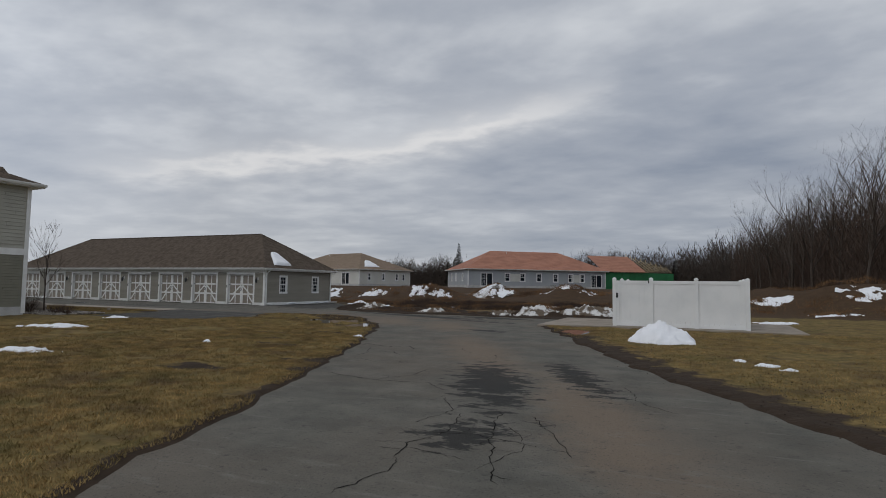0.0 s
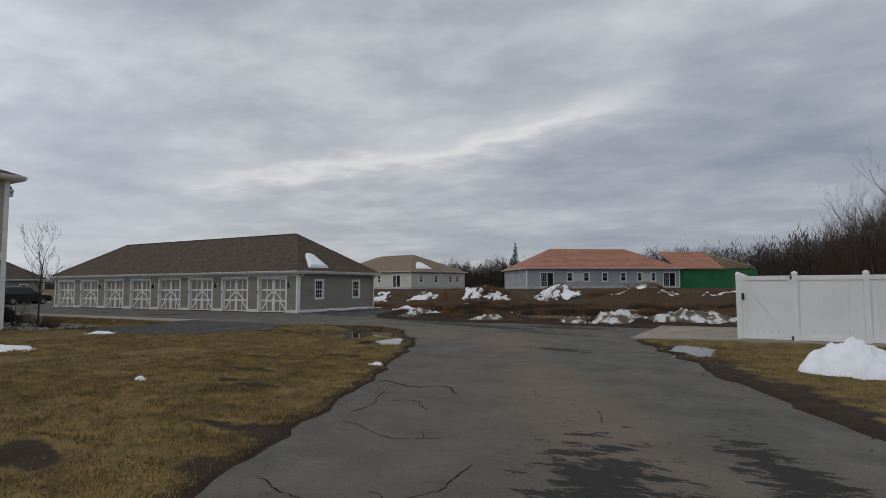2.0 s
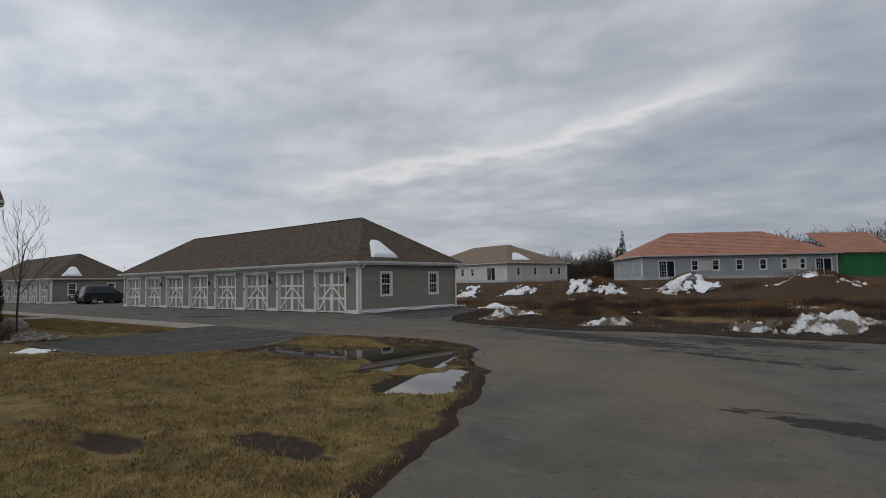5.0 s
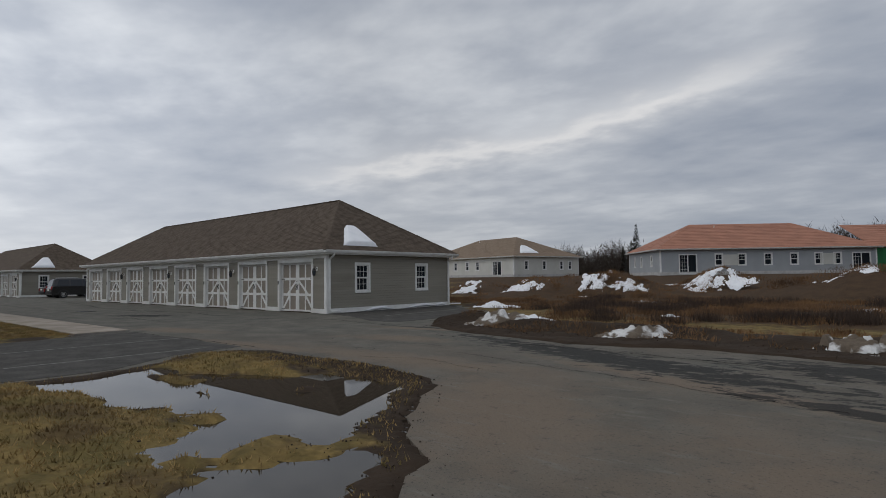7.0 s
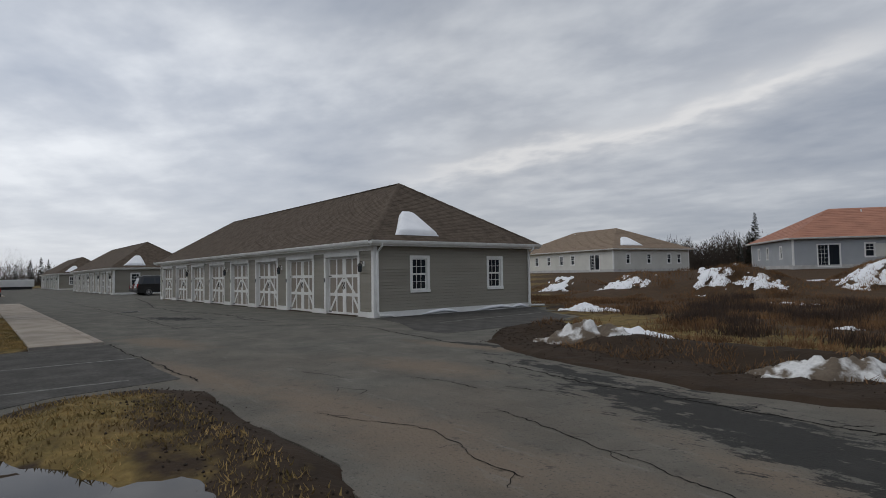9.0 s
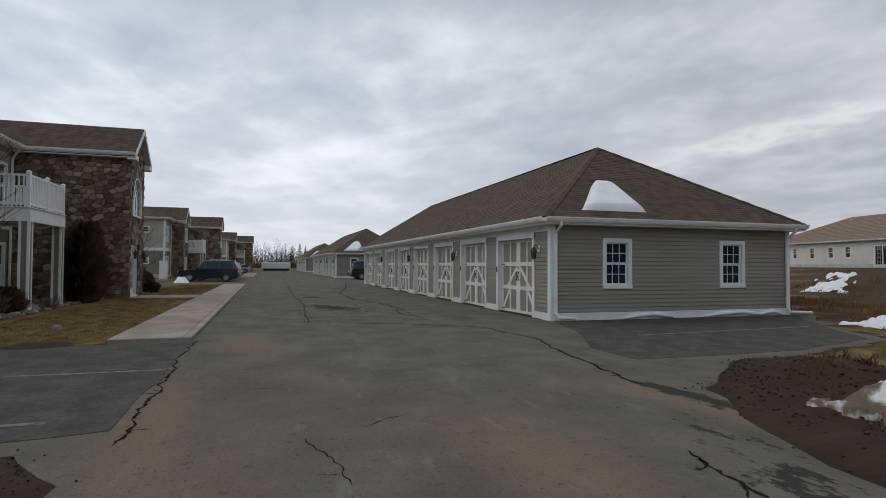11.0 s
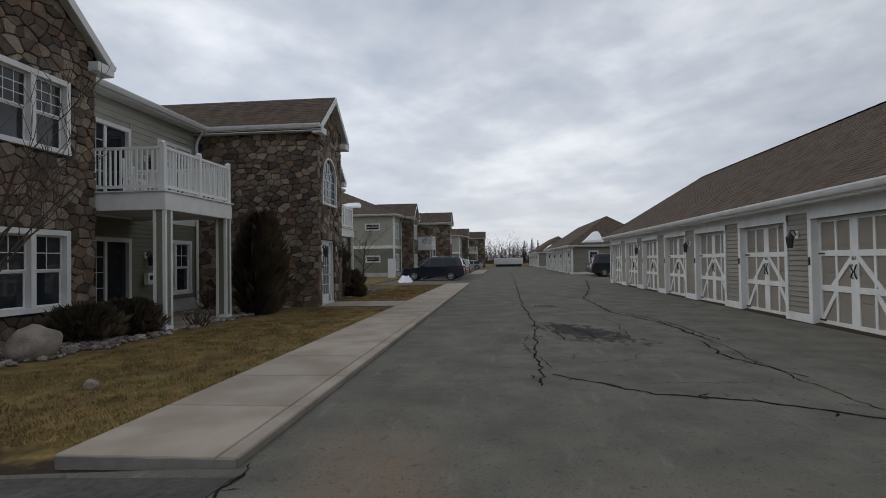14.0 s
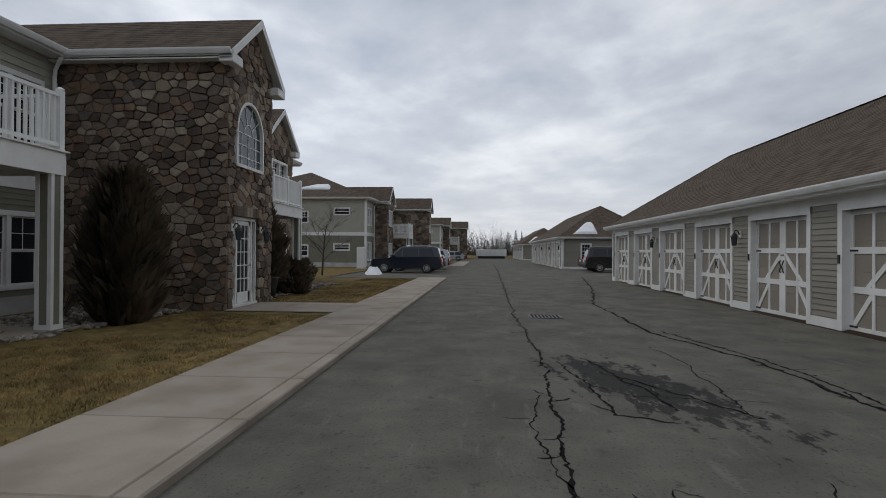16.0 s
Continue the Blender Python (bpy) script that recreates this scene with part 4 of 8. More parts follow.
def flat_sheet(name, poly, z, depth, mat, label, category, kind="structure"):
    bm = bmesh.new()
    vs = [bm.verts.new((x, y, z)) for x, y in poly]
    f = bm.faces.new(vs)
    bm.normal_update()
    if f.normal.z < 0:
        f.normal_flip()
    bmesh.ops.triangulate(bm, faces=[f])
    edges = [e for e in bm.edges if e.is_boundary]
    ret = bmesh.ops.extrude_edge_only(bm, edges=edges)
    for v in ret["geom"]:
        if isinstance(v, bmesh.types.BMVert):
            v.co.z -= depth
    bmesh.ops.recalc_face_normals(bm, faces=bm.faces)
    me = bpy.data.meshes.new(name)
    bm.to_mesh(me)
    bm.free()
    me.materials.append(mat)
    ob = new(name, me)
    return tagged(ob, label, category, kind=kind)


def blob(cx, cy, rx, ry, rot=0.0, n=26, amp=0.3, seed=0):
    """A ragged closed outline."""
    pts = []
    c, s = math.cos(rot), math.sin(rot)
    for i in range(n):
        t = 2 * math.pi * i / n
        k = 1 + amp * (noise.noise((math.cos(t) * 1.6 + seed * 7.3, math.sin(t) * 1.6, seed)) * 1.2 + 0.5 * noise.noise((math.cos(t) * 5 + seed, math.sin(t) * 5, seed + 4)))
        x, y = rx * k * math.cos(t), ry * k * math.sin(t)
        pts.append((cx + x * c - y * s, cy + x * s + y * c))
    return pts


build_ground()
flat_sheet("road", ROAD_EDGE, 0.0, 0.08, M["asphalt"], "worn cracked grey asphalt road with broken edges", "road")
# newer, darker asphalt of the small parking lot
flat_sheet("parking_lot", ragged([(-19.6, 18.9), (-19.6, 20.8), (-20.6, 22.3), (-20.9, 23.9), (-27.0, 23.95), (-26.9, 22.5), (-26.2, 18.3), (-26.0, 17.4), (-21.0, 17.6)], amp=0.05), 0.006, 0.02, M["asphalt_lot"],
           "dark asphalt parking lot beside the sidewalk", "parking lot")
flat_sheet("garage_apron", ragged([(-22.9, 30.9), (-23.1, 34.5), (-23.9, 37.2), (-27.6, 39.8), (-28.7, 40.9), (-28.93, 40.9), (-28.93, 32.6), (-26.6, 32.0), (-24.3, 30.9)], amp=0.06), 0.006, 0.02, M["asphalt_lot"],
           "darker asphalt apron at the garage end", "apron")


def puddle(poly, label):
    px, py = np.array([q[0] for q in poly]), np.array([q[1] for q in poly])
    st = 0.12
    gx, gy = np.meshgrid(np.arange(px.min(), px.max() + st, st), np.arange(py.min(), py.max() + st, st))
    keep = poly_distance(gx + st / 2, gy + st / 2, poly) < 0
    keep &= road_distance(gx + st / 2, gy + st / 2) > 0.0
    n = gx.shape[1]
    g = Geo()
    g.v = np.stack([gx.ravel(), gy.ravel(), np.full(gx.size, WATER_Z)], 1).tolist()
    for j in range(gx.shape[0] - 1):
        for i in range(n - 1):
            if keep[j, i]:
                k = j * n + i
                g.f.append((k, k + 1, k + n + 1, k + n))
    solid("puddle", g, M["water"], label, "puddle", kind="structure")


puddle([(-20.2, 18.9), (-20.0, 21.2), (-18.4, 23.2), (-14.6, 23.3), (-13.4, 21.8), (-12.2, 20.3), (-11.0, 18.2), (-12.6, 17.4), (-15.5, 17.6), (-18.6, 18.0)], "wide shallow puddle reflecting the sky on the sodden lawn corner")
for cx, cy, rx, ry, d in HOLLOWS[5:]:
    if d < 0.05:
        continue
    puddle(blob(cx, cy, rx * 1.25, ry * 1.3, n=18, amp=0.1, seed=cx), "small shallow puddle in a muddy hollow")


# ---- sidewalk: slabs with tooled joints and a kerb edge ----
def build_sidewalk(name, x0, x1, y0, y1, label, kerb=True, step=1.55, along="x"):
    root = thing(name, label, "sidewalk", kind="structure")
    base = Geo().box(x0, x1, y0 + 0.01, y1 - 0.01, -0.05, 0.055)
    part("bed", base, M["kerb"], root)
    lo, hi = (min(x0, x1), max(x0, x1)) if along == "x" else (y0, y1)
    n = max(1, round((hi - lo) / step))
    st = (hi - lo) / n
    y_in = y1 - 0.17 if kerb else y1
    if along == "x":
        me = Geo().box(0.006, st - 0.006, y0, y_in - 0.003, 0.02, 0.070, 0.010).mesh("slab", M["concrete"])
        mk = Geo().box(0.004, st - 0.004, y_in + 0.003, y1, -0.02, 0.070, 0.014).mesh("kerb_stone", M["concrete"])
    else:
        me = Geo().box(min(x0, x1), max(x0, x1), 0.006, st - 0.006, 0.02, 0.070, 0.010).mesh("slab", M["concrete"])
    for i in range(n):
        s = part("slab", me, None, root)
        s.location = (lo + i * st, 0, 0) if along == "x" else (0, lo + i * st, 0)
        if along == "x" and kerb:
            k = part("kerb_stone", mk, None, root)
            k.location = (lo + i * st, 0, 0)
    return root


build_sidewalk("sidewalk", -59.0, -27.2, 22.42, 23.88, "pale concrete sidewalk with tooled joints and a kerb")
build_sidewalk("entrance_walk", -43.7, -41.5, 19.85, 22.40, "pale concrete walk leading to the stone entrance", kerb=False, along="y", step=1.3)
build_sidewalk("sidewalk_far", -108.5, -84.2, 22.5, 23.98, "pale concrete sidewalk farther along the street")
flat_sheet("dumpster_pad", [(-5.8, 23.0), (-2.9, 23.6), (4.0, 23.6), (4.0, 29.6), (-5.9, 29.3)], 0.085, 0.3, M["concrete"], "tan concrete pad by the fenced enclosure", "concrete pad")


# ---- garages ----
DOOR_W, DOOR_H, BAY, FIRST = 2.52, 2.28, 3.69, 2.32   # clear door, spacing, centre of the first from the corner


def garage_door(face, parent, c, number=""):
    """A recessed carriage-style door: taupe panel with white battens, strap hinges and pulls."""
    d = new("garage_door")
    d.parent = parent
    a, b, H = c - DOOR_W / 2, c + DOOR_W / 2, DOOR_H
    out = -0.13
    for z0, z1 in ((0.03, 0.56), (0.565, 1.13), (1.135, 1.70), (1.705, H)):
        part("door_panel", face.box(Geo(), a, b, z0, z1, out - 0.05, out), M["door_panel"], d)
    g = Geo()
    o1 = out + 0.022

    def bar(u0, u1, z0, z1, k=0.0):
        face.box(g, u0, u1, z0, z1, out, o1 + k)

    def diag(u0, z0, u1, z1, w):
        v = Vector((u1 - u0, z1 - z0)).normalized()
        n = Vector((-v.y, v.x)) * w / 2
        g.prism([face.p(u0 + n.x, z0 + n.y, out), face.p(u0 - n.x, z0 - n.y, out), face.p(u1 - n.x, z1 - n.y, out), face.p(u1 + n.x, z1 + n.y, out)], face.n * (o1 - out - 0.003))

    r1, r2 = 0.80, 1.53
    for z in (0.03, r1 - 0.06, r2 - 0.06, H - 0.09):
        bar(a, b, z, z + (0.12 if 0.1 < z < 2 else 0.09))
    bar(a, a + 0.10, 0.03, H, 0.001), bar(b - 0.10, b, 0.03, H, 0.001)
    bar(c - 0.13, c + 0.13, 0.03, H, 0.002)
    q = (b - a) / 4
    for u in (a + q + 0.02, b - q - 0.02):
        bar(u - 0.035, u + 0.035, r1, H, 0.0005)
        bar(u - 0.035, u + 0.035, 0.03, r1, 0.0005)
    diag(c - 0.02, r2 - 0.02, c - 2 * q + 0.45, r1 + 0.02, 0.10), diag(c + 0.02, r2 - 0.02, c + 2 * q - 0.45, r1 + 0.02, 0.10)
    diag(a + 0.06, 0.08, a + q, r1 - 0.04, 0.10), diag(b - 0.06, 0.08, b - q, r1 - 0.04, 0.10)
    part("batten_frame", g, M["white"], d)
    for u0, u1 in ((a + 0.01, a + 0.24), (b - 0.24, b - 0.01)):
        for z in (r2 - 0.02, 0.10):
            h = Geo()
            face.box(h, u0, u1, z, z + 0.035, o1, o1 + 0.012)
            part("strap_hinge", h, M["metal_dark"], d)
    for s in (-0.055, 0.055):
        h = Geo().tube([face.p(c + s, 1.30, o1), face.p(c + s * 1.5, 1.27, o1 + 0.03), face.p(c + s * 0.4, 1.16, o1 + 0.03), face.p(c + s * 1.5, 1.05, o1 + 0.03), face.p(c + s, 1.02, o1)], 0.014, 5)
        part("pull_handle", h, M["metal_dark"], d)
    pl = Geo()
    face.box(pl, c - 0.09, c + 0.09, 1.40, 1.46, o1 + 0.003, o1 + 0.010)
    part("number_plate", pl, M["white"], d)
    if number:
        tc = bpy.data.curves.new("door_number", "FONT")
        tc.body, tc.size, tc.extrude, tc.align_x = number, 0.10, 0.002, "CENTER"
        tc.materials.append(M["metal_dark"])
        to = new("door_number", tc)
        to.parent = d
        to.matrix_basis = Matrix.Translation(face.p(c, 1.392, o1 + 0.012)) @ pose(0, 0, 0, 90, 0, 0)
        return d
    tx = Geo()
    for i in range(3):
        face.box(tx, c - 0.065 + i * 0.05, c - 0.035 + i * 0.05, 1.41, 1.45, o1 + 0.010, o1 + 0.013)
    part("number_mark", tx, M["metal_dark"], d)
    return d


def wall_lamp(face, u, z, label="black lantern wall lamp on a white mount", group="wall lamps"):
    """A gooseneck lantern: white mount, arm, roofed cage."""
    o = thing("wall_lamp", label, "lamp", Matrix.Translation(face.p(u, z + 0.08, 0.03)) @ Matrix.Scale(0.74, 4), group)
    n = face.n

    def P(a, b, c):
        return tuple(face.u * a + Vector((0, 0, b)) + n * c)

    mt = Geo()
    mt.prism([P(-0.08, 0.10, 0), P(0.08, 0.10, 0), P(0.08, 0.34, 0), P(-0.08, 0.34, 0)], n * 0.03)
    part("mount", mt, M["white"], o)
    part("arm", Geo().tube([P(0, 0.2, 0.03), P(0, 0.34, 0.10), P(0, 0.36, 0.18), P(0, 0.28, 0.22)], 0.018, 6), M["metal_dark"], o)
    cx, cy = (n * 0.22).x, (n * 0.22).y
    part("lantern_roof", Geo().lathe([(0.13, 0.13), (0.13, 0.15), (0.05, 0.25), (0.02, 0.29)], (cx, cy, 0), 8), M["metal_dark"], o)
    part("lantern_glass", Geo().lathe([(0.07, -0.15), (0.10, 0.12)], (cx, cy, 0), 8), M["glass_sky"], o)
    cage = Geo()
    for k in range(4):
        t = math.pi / 4 + k * math.pi / 2
        cage.tube([(cx + 0.078 * math.cos(t), cy + 0.078 * math.sin(t), -0.16), (cx + 0.108 * math.cos(t), cy + 0.108 * math.sin(t), 0.13)], 0.008, 4)
    cage.lathe([(0.05, -0.19), (0.085, -0.17), (0.085, -0.15)], (cx, cy, 0), 8)
    part("cage", cage, M["metal_dark"], o)
    return o


def garage(xe, yf, detail, label):
    L_, D_, wall_h, eave = 30.1, 8.2, 2.62, 0.36
    g = thing("garage", label, "garage", group="row of garages")
    xw, yb = xe - L_, yf + D_
    front = Face((xe, yf, 0), (-1, 0, 0), (0, -1, 0))
    east = Face((xe, yf, 0), (0, 1, 0), (1, 0, 0))
    west = Face((xw, yb, 0), (0, -1, 0), (-1, 0, 0))
    back = Face((xw, yb, 0), (1, 0, 0), (0, 1, 0))
    cs = [FIRST + BAY * i for i in range(8)]
    holes = [(c - DOOR_W / 2, c + DOOR_W / 2, -0.1, DOOR_H) for c in cs]
    wins = [(1.58, 2.52, 0.86, 2.26), (5.56, 6.50, 0.86, 2.26)]
    body = Geo()
    wall_with_holes(body, front, 0.0, L_, 0, wall_h, holes)
    wall_with_holes(body, east, 0.2, D_ - 0.2, 0, wall_h, wins)
    wall_with_holes(body, west, 0.2, D_ - 0.2, 0, wall_h, [])
    wall_with_holes(body, back, 0.0, L_, 0, wall_h, [])
    part("wall", body, M["siding"], g)
    step = 0.118
    # siding on the end wall and between the doors
    siding(east, g, 0.12, D_ - 0.12, 0.22, wall_h - 0.06, M["siding"], step, wins, joined=not detail)
    edges = [0.12] + [x for c in cs for x in (c - DOOR_W / 2 - 0.13, c + DOOR_W / 2 + 0.13)] + [L_ - 0.12]
    for i in range(0, len(edges), 2):
        if edges[i + 1] - edges[i] > 0.1:
            near = detail and i < 12
            siding(front, g, edges[i], edges[i + 1], 0.22, wall_h - 0.08, M["siding"], step, joined=not near)
    if not detail:
        siding(west, g, 0.12, D_ - 0.12, 0.22, wall_h - 0.06, M["siding"], step, joined=True)
    # white base, corner boards, jambs and heads
    for f, a, b in ((east, -0.03, D_ + 0.03), (west, -0.03, D_ + 0.03), (back, -0.025, L_ + 0.025)):
        part("base_trim", f.box(Geo(), a, b, 0.0, 0.21, 0.0, 0.032), M["white"], g)
    for i in range(0, len(edges), 2):
        if edges[i + 1] - edges[i] > 0.1:
            part("base_trim", front.box(Geo(), edges[i] - 0.02, edges[i + 1] + 0.02, 0.0, 0.205, 0, 0.036), M["white"], g)
    for f, u0, u1 in ((east, -0.034, 0.12), (front, -0.03, 0.12), (east, D_ - 0.12, D_ + 0.03), (front, L_ - 0.12, L_ + 0.03), (west, -0.03, 0.12), (west, D_ - 0.12, D_ + 0.034)):
        part("corner_board", f.box(Geo(), u0, u1, 0.0, wall_h - 0.02, 0.0, 0.040), M["white"], g)
    for c in cs:
        t = Geo()
        for s in (-1, 1):
            u = c + s * DOOR_W / 2
            front.box(t, min(u, u + s * 0.13), max(u, u + s * 0.13), 0.0, DOOR_H + 0.15, -0.02, 0.045)
            front.box(t, min(u - s * 0.012, u), max(u - s * 0.012, u), 0.0, DOOR_H, -0.18, 0.044)
        front.box(t, c - DOOR_W / 2 - 0.13, c + DOOR_W / 2 + 0.13, DOOR_H, DOOR_H + 0.15, -0.18, 0.047)
        part("door_casing", t, M["white"], g)
        garage_door(front, g, c, {1: "807", 2: "806"}.get(cs.index(c), "") if detail else "")
    if detail:
        for c in cs[:8]:
            k = Geo()
            front.box(k, c + DOOR_W / 2 + 0.04, c + DOOR_W / 2 + 0.09, 1.28, 1.45, 0.045, 0.07)
            part("keypad", k, M["plastic_dark"], g)
    fr = Geo()
    front.box(fr, 0.12, L_ - 0.12, DOOR_H + 0.152, wall_h - 0.02, 0.0, 0.035)
    part("frieze_board", fr, M["white"], g)
    for w in wins:
        window(east, g, *w, grid=(3, 2), trim=0.12, lower_grid=True)
    # roof
    ze, zr = 2.78, 5.76
    x0, x1, y0, y1 = xw - eave, xe + eave, yf - eave, yb + eave
    ym, run = (y0 + y1) / 2, (y1 - y0) / 2 + 0.1
    A, B, C, D = Vector((x0, y0, ze)), Vector((x1, y0, ze)), Vector((x1, y1, ze)), Vector((x0, y1, ze))
    R0, R1 = Vector((x0 + run, ym, zr)), Vector((x1 - run, ym, zr))
    crs = 0.135 if detail else 0.3
    roof_slope(g, (A, B, R1, R0), M["shingle"], crs, name="front_slope")
    roof_slope(g, (B, C, R1, R1), M["shingle"], crs, name="end_slope")
    roof_slope(g, (C, D, R0, R1), M["shingle"], crs, name="back_slope")
    roof_slope(g, (D, A, R0, R0), M["shingle"], crs, name="end_slope")
    for p, q in ((R0, R1), (B, R1), (C, R1), (A, R0), (D, R0)):
        cap = Geo()
        up = Vector((0, 0, 0.035))
        nseg = max(2, int((q - p).length / 0.25))
        side = (q - p).cross(Vector((0, 0, 1))).normalized() * 0.12
        for i in range(nseg + 1):
            s0 = p.lerp(q, i / nseg)
            lift = up * (1.0 if i % 2 else 0.72)
            cap.v += [tuple(s0 + side - up * 0.75), tuple(s0 + lift), tuple(s0 - side - up * 0.75)]
        for i in range(nseg):
            k = 3 * i
            cap.f += [(k, k + 3, k + 4, k + 1), (k + 1, k + 4, k + 5, k + 2)]
        part("ridge_cap", cap, M["shingle"], g)
    soff = Geo()
    soff.box(x0 + 0.02, x1 - 0.02, y0 + 0.02, yf - 0.003, wall_h - 0.03, wall_h)
    soff.box(x0 + 0.02, x1 - 0.02, yb + 0.003, y1 - 0.02, wall_h - 0.03, wall_h)
    soff.box(xe + 0.003, x1 - 0.02, yf, yb, wall_h - 0.03, wall_h)
    soff.box(x0 + 0.02, xw - 0.003, yf, yb, wall_h - 0.03, wall_h)
    part("soffit", soff, M["white"], g)
    gutter(g, (x1, y0 + 0.02, ze), (x0, y0 + 0.02, ze), (0, -1, 0))
    gutter(g, (x1 - 0.02, y1, ze), (x1 - 0.02, y0, ze), (1, 0, 0))
    gutter(g, (x0 + 0.02, y0, ze), (x0 + 0.02, y1, ze), (-1, 0, 0))
    for y, s in ((yf + 0.10, 1), (yb - 0.12, 1)):
        e = 1.0 if y > yf + 1 else 0.0
        downspout(g, [(x1 + 0.05, y, ze - 0.1), (x1 + 0.03, y, ze - 0.22), (xe + 0.09, y, ze - 0.42), (xe + 0.09, y, 0.22), (xe + 0.16, y + 0.05, 0.10), (xe + 0.2, y + 0.55 + e * 0.3, 0.07)])
    downspout(g, [(xw - 0.09, yf + 0.1, ze - 0.2), (xw - 0.09, yf + 0.1, 0.1)])
    # snow left on the end slope
    run_ = x1 - R1.x
    v = Vector((R1.x - x1, 0, zr - ze)).normalized()
    n = Vector((zr - ze, 0, run_)).normalized()
    snow_on_slope("roof_snow", Vector((x1, yf + 0.93, ze)) + v * 0.42, (0, 1, 0), v, n, 2.1, 2.0, "patch of white snow lying on the garage roof")
    lamps = [cs[0] - DOOR_W / 2 - 0.42] + [(cs[i] + cs[i + 1]) / 2 for i in (1, 3, 5)]
    for u in lamps:
        wall_lamp(front, u, 1.72, group="garage wall lamps")
    return g


GAR_X, GAR_Y = -28.98, 32.565
garage(GAR_X, GAR_Y, True, "long low taupe garage with white carriage doors and brown hip roof")
garage(GAR_X - 49.6, GAR_Y, False, "second taupe garage with white carriage doors down the street")
garage(GAR_X - 99.2, GAR_Y, False, "third taupe garage far down the street")
# ice and snow along the foot of the end wall


# ---- apartment houses ----
def clip_half(poly, p, n):
    """The part of a convex polygon where (q - p).n <= 0."""
    out = []
    for i in range(len(poly)):
        a, b = poly[i], poly[(i + 1) % len(poly)]
        da, db = (a[0] - p[0]) * n[0] + (a[1] - p[1]) * n[1], (b[0] - p[0]) * n[0] + (b[1] - p[1]) * n[1]
        if da <= 0:
            out.append(a)
        if (da < 0 < db) or (db < 0 < da):
            t = da / (da - db)
            out.append((a[0] + (b[0] - a[0]) * t, a[1] + (b[1] - a[1]) * t))
    return out


def fieldstone(face, parent, u0, u1, z0, z1, keep, budget, size=0.27, seed=1):
    """Irregular stones laid in rough courses: cells of scattered seeds, drawn in for the joints, with worn fronts. keep(u, z) says where stone is."""
    rs = random.Random(seed)
    asp = 0.68
    sz = size * asp
    pts = []
    rows = int((z1 - z0) / sz) + 2
    cols = int((u1 - u0) / size) + 2
    grid = {}
    for r in range(-1, rows):
        for c in range(-1, cols):
            u = u0 + (c + 0.5 + (0.5 if r % 2 else 0) + rs.uniform(-0.36, 0.36)) * size
            z = z0 + (r + 0.5 + rs.uniform(-0.36, 0.36)) * sz
            if rs.random() < 0.10:
                continue
            grid[(r, c)] = (u, z)
    rest = Geo()
    made = 0
    for (r, c), (u, z) in grid.items():
        if not (u0 - 0.1 < u < u1 + 0.1 and z0 - 0.1 < z < z1 + 0.1):
            continue
        cell = [(max(u - 0.6, u0), max(z - 0.5, z0)), (min(u + 0.6, u1), max(z - 0.5, z0)), (min(u + 0.6, u1), min(z + 0.5, z1)), (max(u - 0.6, u0), min(z + 0.5, z1))]
        for dr in range(-3, 4):
            for dc in range(-3, 4):
                q = grid.get((r + dr, c + dc))
                if q is None or (dr == 0 and dc == 0):
                    continue
                # distances measured with the height stretched, so that stones lie flat
                n = ((q[0] - u), (q[1] - z) / asp / asp)
                cell = clip_half(cell, ((u + q[0]) / 2, (z + q[1]) / 2), n)
                if len(cell) < 3:
                    break
            if len(cell) < 3:
                break
        if len(cell) < 3:
            continue
        cu, cz = sum(p[0] for p in cell) / len(cell), sum(p[1] for p in cell) / len(cell)
        if not all(keep(p[0] * 0.96 + cu * 0.04, p[1] * 0.96 + cz * 0.04) for p in cell):
            if not keep(cu, cz):
                continue
            for _ in range(6):
                cell = [p if keep(*p) else (p[0] * 0.75 + cu * 0.25, p[1] * 0.75 + cz * 0.25) for p in cell]
        gap = 0.009
        w = max(0.03, min(max(p[0] for p in cell) - min(p[0] for p in cell), max(p[1] for p in cell) - min(p[1] for p in cell)))
        k1 = max(0.4, 1 - gap * 2 / w)
        k2 = max(0.3, k1 - rs.uniform(0.06, 0.14))
        out = rs.uniform(0.035, 0.075)
        base = [(cu + (p[0] - cu) * k1, cz + (p[1] - cz) * k1) for p in cell]
        top = [(cu + (p[0] - cu) * k2, cz + (p[1] - cz) * k2) for p in cell]
        single = made < budget
        g = Geo() if single else rest
        n0, m_ = len(g.v), len(cell)
        g.v += [face.p(a, b, 0.0) for a, b in base] + [face.p(a, b, out * 0.75) for a, b in base] + [face.p(a, b, out + rs.uniform(-0.008, 0.008)) for a, b in top]
        for i in range(m_):
            j = (i + 1) % m_
            g.f.append((n0 + i, n0 + j, n0 + m_ + j, n0 + m_ + i))
            g.f.append((n0 + m_ + i, n0 + m_ + j, n0 + 2 * m_ + j, n0 + 2 * m_ + i))
        g.f.append(tuple(n0 + 2 * m_ + i for i in range(m_)))
        if single:
            part("stone", g, M["stone"], parent)
            made += 1
    if rest.v:
        part("stones", rest, M["stone_rest"], parent)["kind"] = "stuff"


